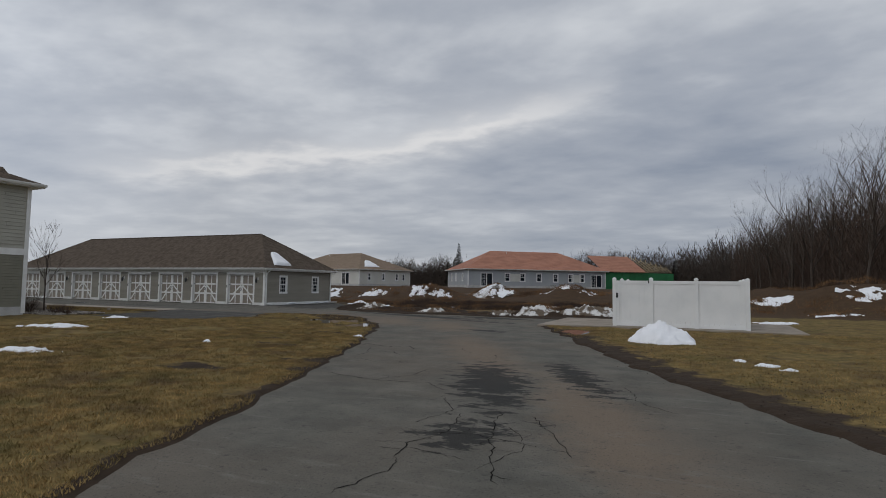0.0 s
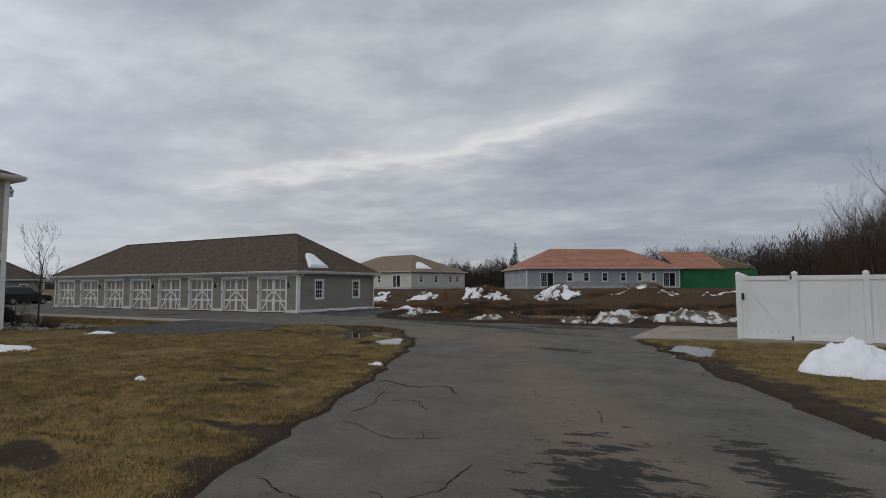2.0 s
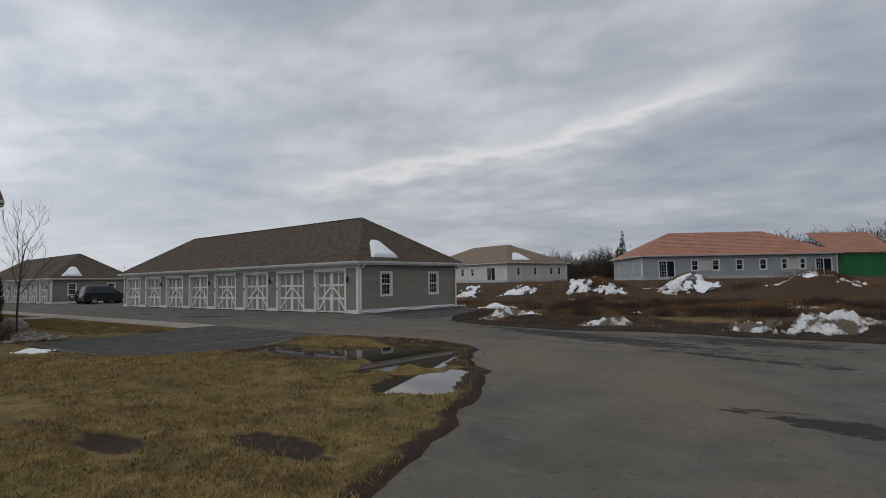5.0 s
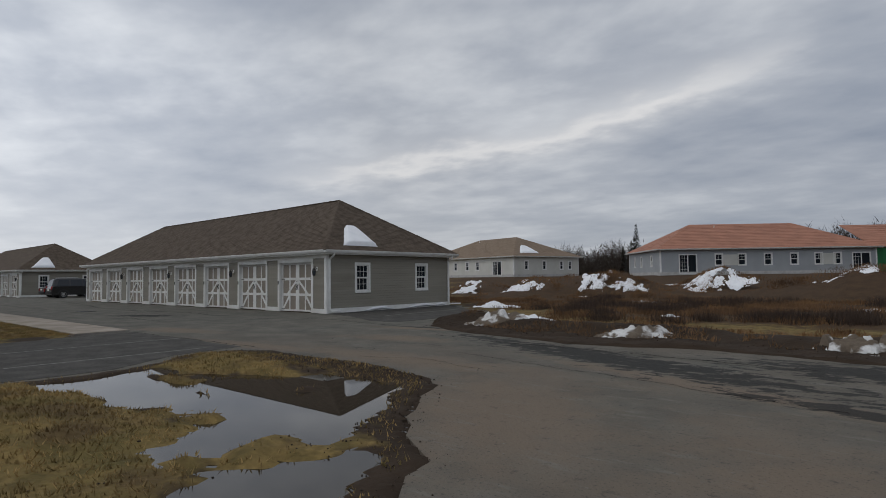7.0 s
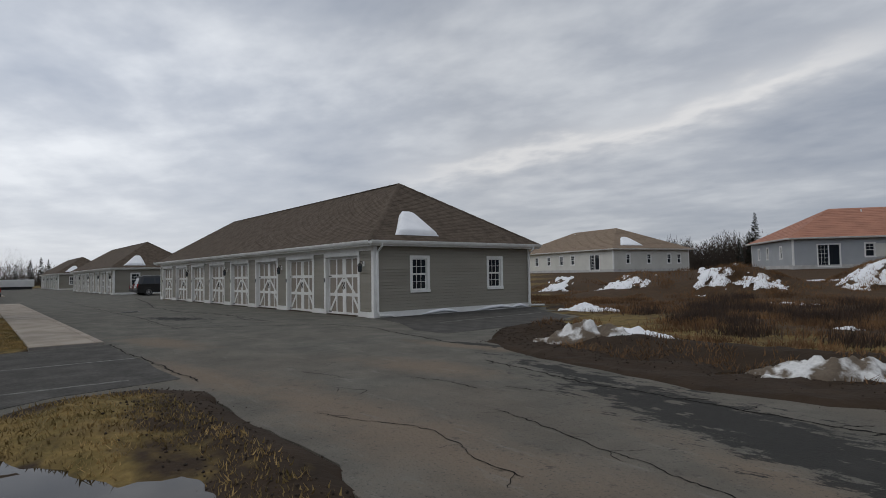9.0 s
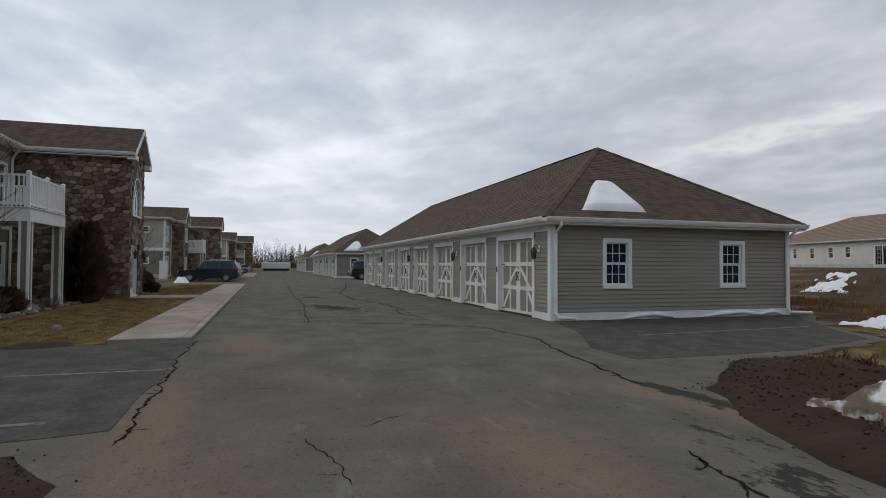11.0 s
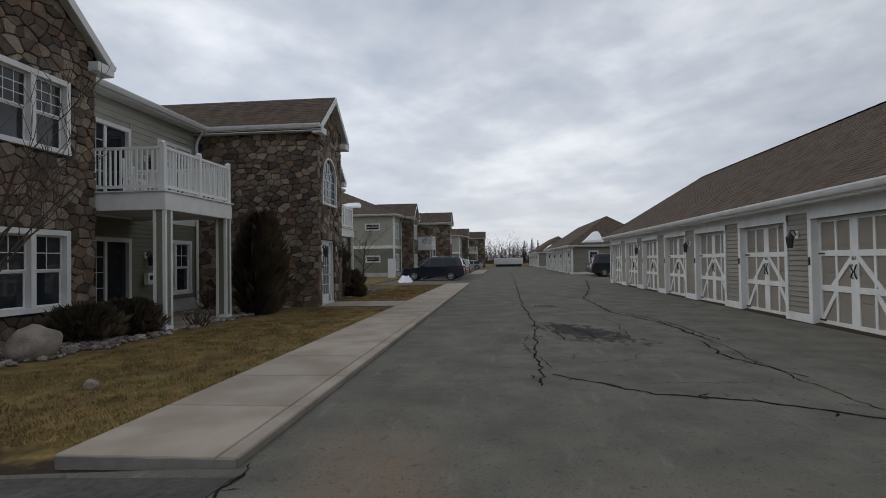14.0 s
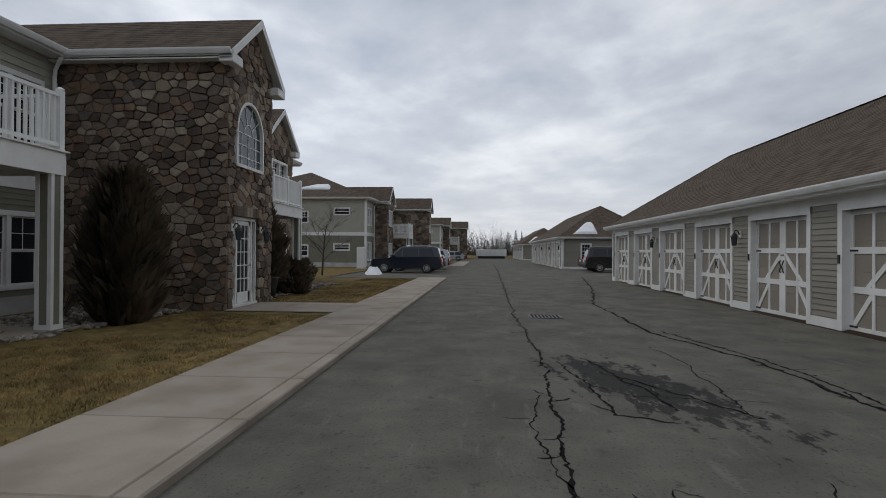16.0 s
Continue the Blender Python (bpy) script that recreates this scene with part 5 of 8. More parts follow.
def gable_pier(root, xa, xb, yb, yf, ze, zp, detail, holes, ridge_back, over=0.32, side=True, budget=(0, 0), mirror=False):
    """A stone-faced gabled bay between xa (east) and xb (west), from the wall yb out to its front yf."""
    body = Geo()
    th = 0.2
    xm = (xa + xb) / 2
    front = Face((xa, yf, 0), (-1, 0, 0), (0, 1, 0))
    eastf = Face((xa, yb, 0), (0, 1, 0), (1, 0, 0))
    westf = Face((xb, yb, 0), (0, 1, 0), (-1, 0, 0))
    W = xa - xb
    pier = new("stone_bay")
    pier.parent = root
    wall_with_holes(body, front, 0, W, 0, ze, holes, th)
    wall_with_holes(body, eastf, 0, yf - yb - th, 0, ze, [], th)
    wall_with_holes(body, westf, 0, yf - yb - th, 0, ze, [], th)
    zs = ze + (zp - ze) * over / (W / 2 + over) - 0.06
    body.prism([(xa, yf, ze), (xa, yf, zs), (xm, yf, zp - 0.12), (xb, yf, zs), (xb, yf, ze)], (0, -th, 0))
    part("bay_wall", body, M["mortar"], pier)

    def in_front(u, z):
        top = zs + (zp - 0.15 - zs) * (1 - abs(u - W / 2) / (W / 2))
        if z > top:
            return False
        for h in holes:
            if len(h) > 4 and z > h[3] - (h[1] - h[0]) / 2 * 1.0:
                r = (h[1] - h[0]) / 2
                zc = h[3] - r
                if (u - (h[0] + h[1]) / 2) ** 2 + ((z - zc)) ** 2 < r * r:
                    return False
            elif h[0] < u < h[1] and h[2] < z < h[3]:
                return False
        return True

    sz = 0.275 if detail else 0.42
    fieldstone(front, pier, 0.0, W, 0.02, zp, in_front, budget[0], sz, seed=int(-xa * 10))
    if side:
        fieldstone(eastf, pier, 0.0, yf - yb + 0.05, 0.02, ze - 0.15, lambda u, z: True, budget[1], sz, seed=int(-xa * 10) + 3)
    if not detail or mirror:
        fieldstone(westf, pier, 0.0, yf - yb + 0.05, 0.02, ze - 0.15, lambda u, z: True, 0, 0.45, seed=9)
    # little gable roof that runs back into the main roof
    xo, zo = over, ze + 0.06
    sl = (zp - zo) / (W / 2 + over)
    yo = yf + 0.26
    for s, xs in ((1, xa), (-1, xb)):
        e0, e1 = Vector((xs + s * xo, yo, zo)), Vector((xs + s * xo, yb - 0.3, zo))
        r0, r1 = Vector((xm, yo, zp)), Vector((xm, ridge_back, zp))
        e2 = Vector((xs + s * xo, ridge_back, zo))
        quad = (e0, e1, Vector((xm, yb - 0.3, zp)), r0) if s < 0 else (e1, e0, r0, Vector((xm, yb - 0.3, zp)))
        quad = [q.copy() for q in quad]
        roof_slope(pier, (e2, e0, r0, r1) if s > 0 else (e0, e2, r1, r0), M["shingle"], 0.14 if detail else 0.3, name="bay_roof_slope")
        # rake board and eave return
        rk = Geo()
        rk.prism([(xs + s * xo, yo, zo - 0.02), (xm, yo, zp - 0.02), (xm, yo, zp - 0.24), (xs + s * xo * 0.9, yo, zo - 0.2)], (0, 0.035, 0))
        part("rake_board", rk, M["white"], pier)
        sf = Geo()
        sf.prism([(xs + s * xo, yo, zo - 0.07), (xm, yo, zp - 0.07), (xm, yo, zp - 0.10), (xs + s * xo, yo, zo - 0.10)], (0, -(yo - yf) + 0.005, 0))
        part("rake_soffit", sf, M["white"], pier)
        rt = Geo().box(xs + s * xo, xs - s * 0.22, yf - 0.05, yo + 0.03, zo - 0.30, zo - 0.08, 0.015)
        part("eave_return", rt, M["white"], pier)
        so = Geo().box(xs + s * xo, xs + s * 0.003, yb, yo - 0.01, zo - 0.22, zo - 0.19)
        part("soffit", so, M["white"], pier)
        gutter(pier, (xs + s * (xo - 0.02), yo, zo + 0.0) if s > 0 else (xs + s * (xo - 0.02), yb, zo), (xs + s * (xo - 0.02), yb, zo + 0.0) if s > 0 else (xs + s * (xo - 0.02), yo, zo), (s, 0, 0))
    return front, eastf, pier


def railing_part(root, p, q, zt, zb):
    """Balusters between two posts, with top and bottom rails."""
    r = new("railing")
    r.parent = root
    p, q = Vector(p), Vector(q)
    d = (q - p)
    n = Vector((-d.y, d.x, 0)).normalized() * 0.03
    for z0, z1, w, nm in ((zt - 0.06, zt, 1.2, "top_rail"), (zb, zb + 0.06, 1.0, "bottom_rail")):
        g = Geo().prism([tuple(p + n * w + Vector((0, 0, z0))), tuple(p - n * w + Vector((0, 0, z0))), tuple(p - n * w + Vector((0, 0, z1))), tuple(p + n * w + Vector((0, 0, z1)))], tuple(d))
        part(nm, g, M["vinyl"], r)
    k = max(2, int(d.length / 0.125))
    me = Geo().box(-0.019, 0.019, -0.019, 0.019, zb + 0.05, zt - 0.05).mesh("baluster", M["vinyl"])
    for i in range(1, k):
        b = part("baluster", me, None, r)
        b.location = p.lerp(q, i / k)
    return r


def balcony(root, xe_, xw_, yb, yf, detail):
    """A white deck on boxed posts with a railing."""
    b = new("balcony")
    b.parent = root
    zd = 3.13
    part("deck", Geo().box(xe_, xw_, yb, yf, zd - 0.05, zd), M["white"], b)
    beam = Geo()
    beam.box(xe_, xw_, yf - 0.06, yf + 0.012, zd - 0.40, zd - 0.052)
    beam.box(xe_ + 0.012, xe_ - 0.06, yb, yf - 0.06, zd - 0.40, zd - 0.052)
    beam.box(xw_ - 0.012, xw_ + 0.06, yb, yf - 0.06, zd - 0.40, zd - 0.052)
    part("beam", beam, M["white"], b)
    part("edge_trim", Geo().box(xe_ + 0.05, xw_ - 0.05, yb, yf + 0.05, zd + 0.002, zd + 0.03), M["white"], b)
    part("ceiling", Geo().box(xe_ - 0.07, xw_ + 0.07, yb + 0.02, yf - 0.07, zd - 0.30, zd - 0.27), M["white"], b)
    for x in (xe_ - 0.17, xw_ + 0.17):
        pg = Geo()
        pg.box(x - 0.13, x + 0.13, yf - 0.28, yf - 0.02, 0.03, zd - 0.40)
        post = part("post", pg, M["siding_low"], b)
        for sx in (-1, 1):
            for y0, y1 in ((yf - 0.295, yf - 0.225), (yf - 0.075, yf - 0.005)):
                part("corner_trim", Geo().box(x + sx * 0.145, x + sx * 0.075, y0, y1, 0.0, zd - 0.402), M["white"], post)
        part("foot", Geo().box(x - 0.15, x + 0.15, yf - 0.30, yf + 0.0, 0.0, 0.16), M["white"], post)
    zt, zb = zd + 1.02, zd + 0.10
    xm = (xe_ + xw_) / 2
    P = [(xe_ - 0.06, yb + 0.08), (xe_ - 0.06, yf - 0.07), (xm, yf - 0.07), (xw_ + 0.06, yf - 0.07), (xw_ + 0.06, yb + 0.08)]
    for x, y in P:
        pg = Geo().box(x - 0.055, x + 0.055, y - 0.055, y + 0.055, zd + 0.03, zt + 0.06)
        po = part("rail_post", pg, M["vinyl"], b)
        part("cap", Geo().lathe([(0.085, zt + 0.06), (0.085, zt + 0.08), (0.02, zt + 0.12)], (x, y, 0), 4), M["vinyl"], po)
    for (x0, y0), (x1, y1) in zip(P, P[1:]):
        railing_part(b, (x0, y0, 0), (x1, y1, 0), zt, zb)
    return b


def sliding_door(face, parent, u0, u1, z0, z1):
    d = new("sliding_door")
    d.parent = parent
    t = 0.11
    g = Geo()
    face.box(g, u0, u1, z1 - t, z1, -0.1, 0.05)
    face.box(g, u0, u0 + t, z0, z1 - t, -0.1, 0.05)
    face.box(g, u1 - t, u1, z0, z1 - t, -0.1, 0.05)
    face.box(g, u0, u1, z0 - 0.06, z0, -0.1, 0.07)
    um = (u0 + u1) / 2
    face.box(g, um - 0.05, um + 0.05, z0, z1 - t, -0.07, 0.0)
    part("door_frame", g, M["white"], d)
    for a, b, dd in ((u0 + t, um - 0.05, -0.04), (um + 0.05, u1 - t, -0.06)):
        part("pane", face.box(Geo(), a, b, z0, z1 - t, dd - 0.01, dd), M["glass"], d)
    bars = Geo()
    a, b = u0 + t, um - 0.05
    for k in range(1, 3):
        c = a + (b - a) * k / 3
        face.box(bars, c - 0.01, c + 0.01, z0, z1 - t, -0.04, -0.03)
    for k in range(1, 5):
        c = z0 + (z1 - t - z0) * k / 5
        face.box(bars, a, b, c - 0.01, c + 0.01, -0.0395, -0.0295)
    part("grille", bars, M["white"], d)
    # dark sheet close behind the panes in place of a shaded room
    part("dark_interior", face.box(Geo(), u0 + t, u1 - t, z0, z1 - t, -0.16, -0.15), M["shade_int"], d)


def apartment(ox, detail, label, snow=True):
    root = thing("apartment_house", label, "house", Matrix.Translation((ox, 0, 0)), group="apartment houses")
    XE, XW, YF, YB, H = -28.1, -58.3, 15.6, 1.5, 5.98
    xc = (XE + XW) / 2
    front = Face((XE, YF, 0), (-1, 0, 0), (0, 1, 0))
    east = Face((XE, YB, 0), (0, 1, 0), (1, 0, 0))
    band0, band1 = 2.78, 3.08
    bays = [(-31.6, -35.0), (-41.7, -44.5), (2 * xc + 35.0, 2 * xc + 31.6)]
    pw = [(0.95, 2.85), ]

    def U(x):
        return XE - x

    wins = [(U(-28.62), U(-30.46), 3.72, 5.33, 2, 0), (U(-28.62), U(-30.46), 0.56, 2.28, 2, 1),
            (U(-39.35), U(-41.25), 3.72, 5.33, 2, 0), (U(-39.35), U(-41.25), 0.56, 2.28, 2, 1)]
    slid = [(U(-36.15), U(-38.1), 3.16, 5.3), (U(-36.15), U(-38.1), 0.12, 2.25)]
    mir = lambda w: (U(2 * xc - (XE - w[0]) ), U(2 * xc - (XE - w[1])))
    wins2 = []
    for w in wins:
        a, b = mir(w)
        wins2.append((min(a, b), max(a, b), *w[2:]))
    slid2 = []
    for s in slid:
        a, b = mir(s)
        slid2.append((min(a, b), max(a, b), *s[2:]))
    allw = wins + wins2
    alls = slid + slid2
    holes = [w[:4] for w in allw] + [s[:4] for s in alls]
    body = Geo()
    wall_with_holes(body, front, 0, XE - XW, 0, H, holes)
    ew = [(8.2, 9.0, 3.85, 4.95), (11.2, 12.7, 4.55, 5.25), (8.2, 9.0, 0.9, 2.0), (11.2, 12.7, 1.45, 2.1), (3.0, 3.9, 3.85, 4.95), (3.0, 3.9, 0.9, 2.0)]
    if detail:
        ew = []
    wall_with_holes(body, east, 0, YF - YB - 0.2, 0, H, ew)
    body.box(XW, XE - 0.2, YB, YB + 0.2, 0, H)
    body.box(XW, XW + 0.2, YB + 0.2, YF - 0.2, 0, H)
    part("wall", body, M["siding_up"], root)
    # clapboards between the bays and round the corner
    spans = [(0.12, U(-31.6)), (U(-35.0), U(-41.7))]
    far = [(U(-44.5), U(bays[2][0])), (U(bays[2][1]), XE - XW - 0.12)]
    for i, (a, b) in enumerate(spans + far):
        near = detail and i < 2
        siding(front, root, a, b, band1, H - 0.02, M["siding_up"], 0.165, holes, joined=not near, stagger=2.4)
        siding(front, root, a, b, 0.42, band0, M["siding_low"], 0.125, holes, joined=not near, stagger=3.0)
        part("band_board", front.box(Geo(), a, b, band0, band1, 0, 0.045), M["white"], root)
        f = Geo()
        for c, d in ((a, b),):
            xs = sorted([(s[0], s[1]) for s in alls if s[2] < 1 and a < s[0] < b])
            u = a
            for s0, s1 in xs:
                front.box(f, u, s0, 0.0, 0.41, -0.01, 0.03)
                u = s1
            front.box(f, u, b, 0.0, 0.41, -0.01, 0.03)
        part("foundation", f, M["found"], root)
    siding(east, root, 0.12, YF - YB - 0.12, band1, H - 0.02, M["siding_up"], 0.165, ew, joined=not detail, stagger=3.0)
    siding(east, root, 0.12, YF - YB - 0.12, 0.42, band0, M["siding_low"], 0.125, ew, joined=True, stagger=3.0)
    part("band_board", east.box(Geo(), 0, YF - YB, band0, band1, 0, 0.046), M["white"], root)
    part("foundation", east.box(Geo(), 0, YF - YB, 0.0, 0.41, -0.01, 0.03), M["found"], root)
    for f, a, b in ((east, YF - YB - 0.13, YF - YB + 0.042), (front, -0.04, 0.13), (east, 0, 0.13)):
        part("corner_board", f.box(Geo(), a, b, 0.1, H - 0.02, 0, 0.05), M["white"], root)
    for e in ew:
        window(east, root, *e, units=1 if e[1] - e[0] < 1 else 1, grid=(2, 2), trim=0.1)
    for w in allw:
        window(front, root, w[0], w[1], w[2], w[3], units=2, grid=(3, 3) if w[5] == 0 else (2, 2), blinds=bool(w[5]))
    for s in alls:
        sliding_door(front, root, *s)
    # main hip roof
    ze, ov, rise = 6.12, 0.42, 3.15
    x0, x1, y0, y1 = XW - ov, XE + ov, YB - ov, YF + ov
    ym, run = (y0 + y1) / 2, (y1 - y0) / 2
    A, B, C, D = Vector((x0, y0, ze)), Vector((x1, y0, ze)), Vector((x1, y1, ze)), Vector((x0, y1, ze))
    R0, R1 = Vector((x0 + run, ym, ze + rise)), Vector((x1 - run, ym, ze + rise))
    crs = 0.14 if detail else 0.35
    roof_slope(root, (C, D, R0, R1), M["shingle"], crs, name="front_slope")
    roof_slope(root, (B, C, R1, R1), M["shingle"], crs, name="end_slope")
    roof_slope(root, (A, B, R1, R0), M["shingle"], 0.4, name="back_slope")
    roof_slope(root, (D, A, R0, R0), M["shingle"], 0.4, name="end_slope")
    so = Geo()
    so.box(x0, x1, YF + 0.003, y1, H - 0.04, H - 0.01)
    so.box(XE + 0.003, x1, y0, YF, H - 0.04, H - 0.01)
    part("soffit", so, M["white"], root)
    edges_x = [x1, bays[0][0] + 0.32, bays[0][1] - 0.32, bays[1][0] + 0.32, bays[1][1] - 0.32, bays[2][0] + 0.32, bays[2][1] - 0.32, x0]
    for a, b in zip(edges_x[::2], edges_x[1::2]):
        gutter(root, (b, y1 - 0.02, ze), (a, y1 - 0.02, ze), (0, 1, 0))
    gutter(root, (x1 - 0.02, y1, ze), (x1 - 0.02, y0, ze), (1, 0, 0))
    # stone bays with their openings
    yfr = [16.86, 19.78, 16.86]
    zp = [7.62, 7.42, 7.62]
    for i, (a, b) in enumerate(bays):
        if i == 1:
            hs = [(0.38, 1.85, -0.1, 2.28), (0.42, 2.10, 3.5, 5.22, "arch")]
        else:
            hs = [(0.72, 2.62, 3.80, 5.34), (0.72, 2.62, 0.62, 2.24)]
        rb = y1 - (zp[i] - ze) * run / rise - 0.1
        bud = (0, 0)
        if detail:
            bud = ((150, 60), (110, 190), (0, 0))[i]
        fr, ea, pier = gable_pier(root, a, b, YF, yfr[i], 6.02, zp[i], detail and i < 2, [h[:4] if len(h) < 5 else h for h in hs], rb, budget=bud, mirror=(i == 0 and not detail))
        if i == 1:
            entrance(fr, pier, hs)
        else:
            window(fr, root, *hs[0], units=2, grid=(3, 3), proud=0.09)
            window(fr, root, *hs[1], units=2, grid=(2, 2), proud=0.09, blinds=True)
        s = 1
        x = a + 0.12
        downspout(root, [(x + 0.2, YF + 0.36, ze - 0.12), (x + 0.22, YF + 0.33, ze - 0.26), (x + 0.15, YF + 0.16, ze - 0.46), (x + 0.10, YF + 0.10, ze - 0.62), (x + 0.10, YF + 0.10, 0.25), (x + 0.14, YF + 0.3, 0.1)], 0.05)
    balcony(root, -35.05, -38.2, YF, 18.5, detail)
    balcony(root, 2 * xc + 38.2, 2 * xc + 35.05, YF, 18.5, False)
    if detail:
        wall_lamp(front, U(-38.75), 4.35, "black lantern wall lamp above the balcony", "house wall lamps")
        wall_lamp(front, U(-38.75), 1.55, "black lantern wall lamp by the patio door", "house wall lamps")
    if snow:
        v = Vector((R1.x - x1, 0, rise)).normalized()
        n = Vector((rise, 0, run)).normalized()
        snow_on_slope("roof_snow", Vector((x1 + ox, 8.5, ze)) + v * 2.2, (0, 1, 0), v, n, 3.4, 1.5, "streak of white snow on the house roof")
    return root


def entrance(face, parent, hs):
    """The white glazed entrance door with side lights, a stone lintel and the arched window above."""
    d = new("entrance_door")
    d.parent = parent
    u0, u1, z0, z1 = hs[0]
    z0 = 0.12
    g = Geo()
    face.box(g, u0, u0 + 0.07, z0, z1, -0.14, -0.02)
    face.box(g, u1 - 0.07, u1, z0, z1, -0.14, -0.02)
    face.box(g, u0, u1, z1 - 0.08, z1, -0.14, -0.02)
    face.box(g, u0, u1, 0.0, z0, -0.2, 0.03)
    a, b = u0 + 0.30, u1 - 0.30
    for u in (a - 0.06, b):
        face.box(g, u, u + 0.06, z0, z1 - 0.08, -0.14, -0.03)
    part("door_frame", g, M["white"], d)
    leaf = Geo()
    face.box(leaf, a, a + 0.1, z0 + 0.01, z1 - 0.09, -0.11, -0.06)
    face.box(leaf, b - 0.1, b, z0 + 0.01, z1 - 0.09, -0.11, -0.06)
    face.box(leaf, a, b, z0 + 0.01, z0 + 0.28, -0.11, -0.06)
    face.box(leaf, a, b, z1 - 0.2, z1 - 0.09, -0.11, -0.06)
    for k in (1, 2):
        c = a + 0.1 + (b - a - 0.2) * k / 3
        face.box(leaf, c - 0.012, c + 0.012, z0 + 0.28, z1 - 0.2, -0.085, -0.06)
    for k in range(1, 5):
        c = z0 + 0.28 + (z1 - 0.48 - z0) * k / 5
        face.box(leaf, a, b, c - 0.012, c + 0.012, -0.0845, -0.0595)
    part("door_leaf", leaf, M["white"], d)
    part("door_handle", Geo().tube([face.p(b - 0.06, z0 + 0.95, -0.06), face.p(b - 0.06, z0 + 0.95, -0.01), face.p(b - 0.18, z0 + 0.95, -0.01)], 0.013, 6), M["metal_dark"], d)
    for a0, b0 in ((u0 + 0.07, a - 0.06), (a + 0.1, b - 0.1), (b + 0.06, u1 - 0.07)):
        part("pane", face.box(Geo(), a0, b0, z0 + 0.2, z1 - 0.1, -0.1, -0.09), M["glass"], d)
    sl = Geo()
    for a0, b0 in ((u0 + 0.07, a - 0.06), (b + 0.06, u1 - 0.07)):
        for k in range(1, 6):
            c = z0 + 0.2 + (z1 - z0 - 0.3) * k / 6
            face.box(sl, a0, b0, c - 0.012, c + 0.012, -0.09, -0.075)
        face.box(sl, a0, b0, z0, z0 + 0.2, -0.12, -0.07)
    part("sidelight_bars", sl, M["white"], d)
    # the hall's shade is a flat dark sheet behind the door
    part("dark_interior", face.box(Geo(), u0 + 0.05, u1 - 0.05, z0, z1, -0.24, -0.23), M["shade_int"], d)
    # soldier course over the door
    n = 9
    for i in range(n):
        a0 = u0 - 0.12 + (u1 - u0 + 0.24) * i / n
        b0 = u0 - 0.12 + (u1 - u0 + 0.24) * (i + 1) / n - 0.015
        part("lintel_stone", face.box(Geo(), a0, b0, z1 + 0.015, z1 + 0.25, 0.0, 0.09), M["stone"], parent)
    # arched window
    w = new("arched_window")
    w.parent = parent
    u0, u1, z0, z1 = hs[1][:4]
    r, c = (u1 - u0) / 2, (u0 + u1) / 2
    zs = z1 - r
    arc = [(c + r * math.cos(t), zs + r * math.sin(t)) for t in [math.pi * i / 18 for i in range(19)]]
    outer = [(u1, z0)] + arc + [(u0, z0)]
    ri = r - 0.075
    inner = [(u1 - 0.075, z0 + 0.075)] + [(c + ri * math.cos(t), zs + ri * math.sin(t)) for t in [math.pi * i / 18 for i in range(19)]] + [(u0 + 0.075, z0 + 0.075)]
    fr = Geo()
    for i in range(len(outer)):
        j = (i + 1) % len(outer)
        q = [outer[i], outer[j], inner[j], inner[i]]
        fr.prism([face.p(a, b, -0.05) for a, b in q], face.n * 0.13)
    part("window_frame", fr, M["white"], w)
    part("pane", Geo().prism([face.p(a, b, -0.02) for a, b in inner], face.n * 0.015), M["glass_sky"], w)
    bars = Geo()
    for k in range(1, 4):
        u = u0 + (u1 - u0) * k / 4
        face.box(bars, u - 0.011, u + 0.011, z0 + 0.07, zs, -0.004, 0.012)
    for k in range(1, 4):
        z = z0 + (zs - z0) * k / 3
        face.box(bars, u0 + 0.07, u1 - 0.07, z - 0.011, z + 0.011, -0.0035, 0.0125)
    for k in range(1, 5):
        t = math.pi * k / 5
        bars.tube([face.p(c + 0.3 * r * math.cos(t), zs + 0.3 * r * math.sin(t), 0.002), face.p(c + ri * math.cos(t), zs + ri * math.sin(t), 0.002)], 0.012, 4)
    bars.tube([face.p(c + 0.32 * r * math.cos(math.pi * i / 10), zs + 0.32 * r * math.sin(math.pi * i / 10), 0.002) for i in range(11)], 0.012, 4)
    part("window_bars", bars, M["white"], w)
    # arch of cut stones round it
    n = 15
    for i in range(n):
        t0, t1 = math.pi * i / n + 0.012, math.pi * (i + 1) / n - 0.012
        q = [(c + (r + 0.01) * math.cos(t0), zs + (r + 0.01) * math.sin(t0)), (c + (r + 0.22) * math.cos(t0), zs + (r + 0.22) * math.sin(t0)), (c + (r + 0.22) * math.cos(t1), zs + (r + 0.22) * math.sin(t1)), (c + (r + 0.01) * math.cos(t1), zs + (r + 0.01) * math.sin(t1))]
        part("arch_stone", Geo().prism([face.p(a, b, 0.0) for a, b in q], face.n * 0.085), M["stone"], parent)


apartment(0.0, True, "two-storey sage apartment house with fieldstone gables and white balconies")
apartment(-50.0, False, "second sage apartment house with fieldstone gables down the street")
third_house = apartment(-100.0, False, "third pale apartment house far down the street", snow=False)
third_house.location.y = 2.8
for uu in (-42.0 + 0.12, -43.62):
    wall_lamp(Face((0, 19.82, 0), (1, 0, 0), (0, 1, 0)), uu, 1.75, "black lantern beside the stone entrance", "entrance lamps")


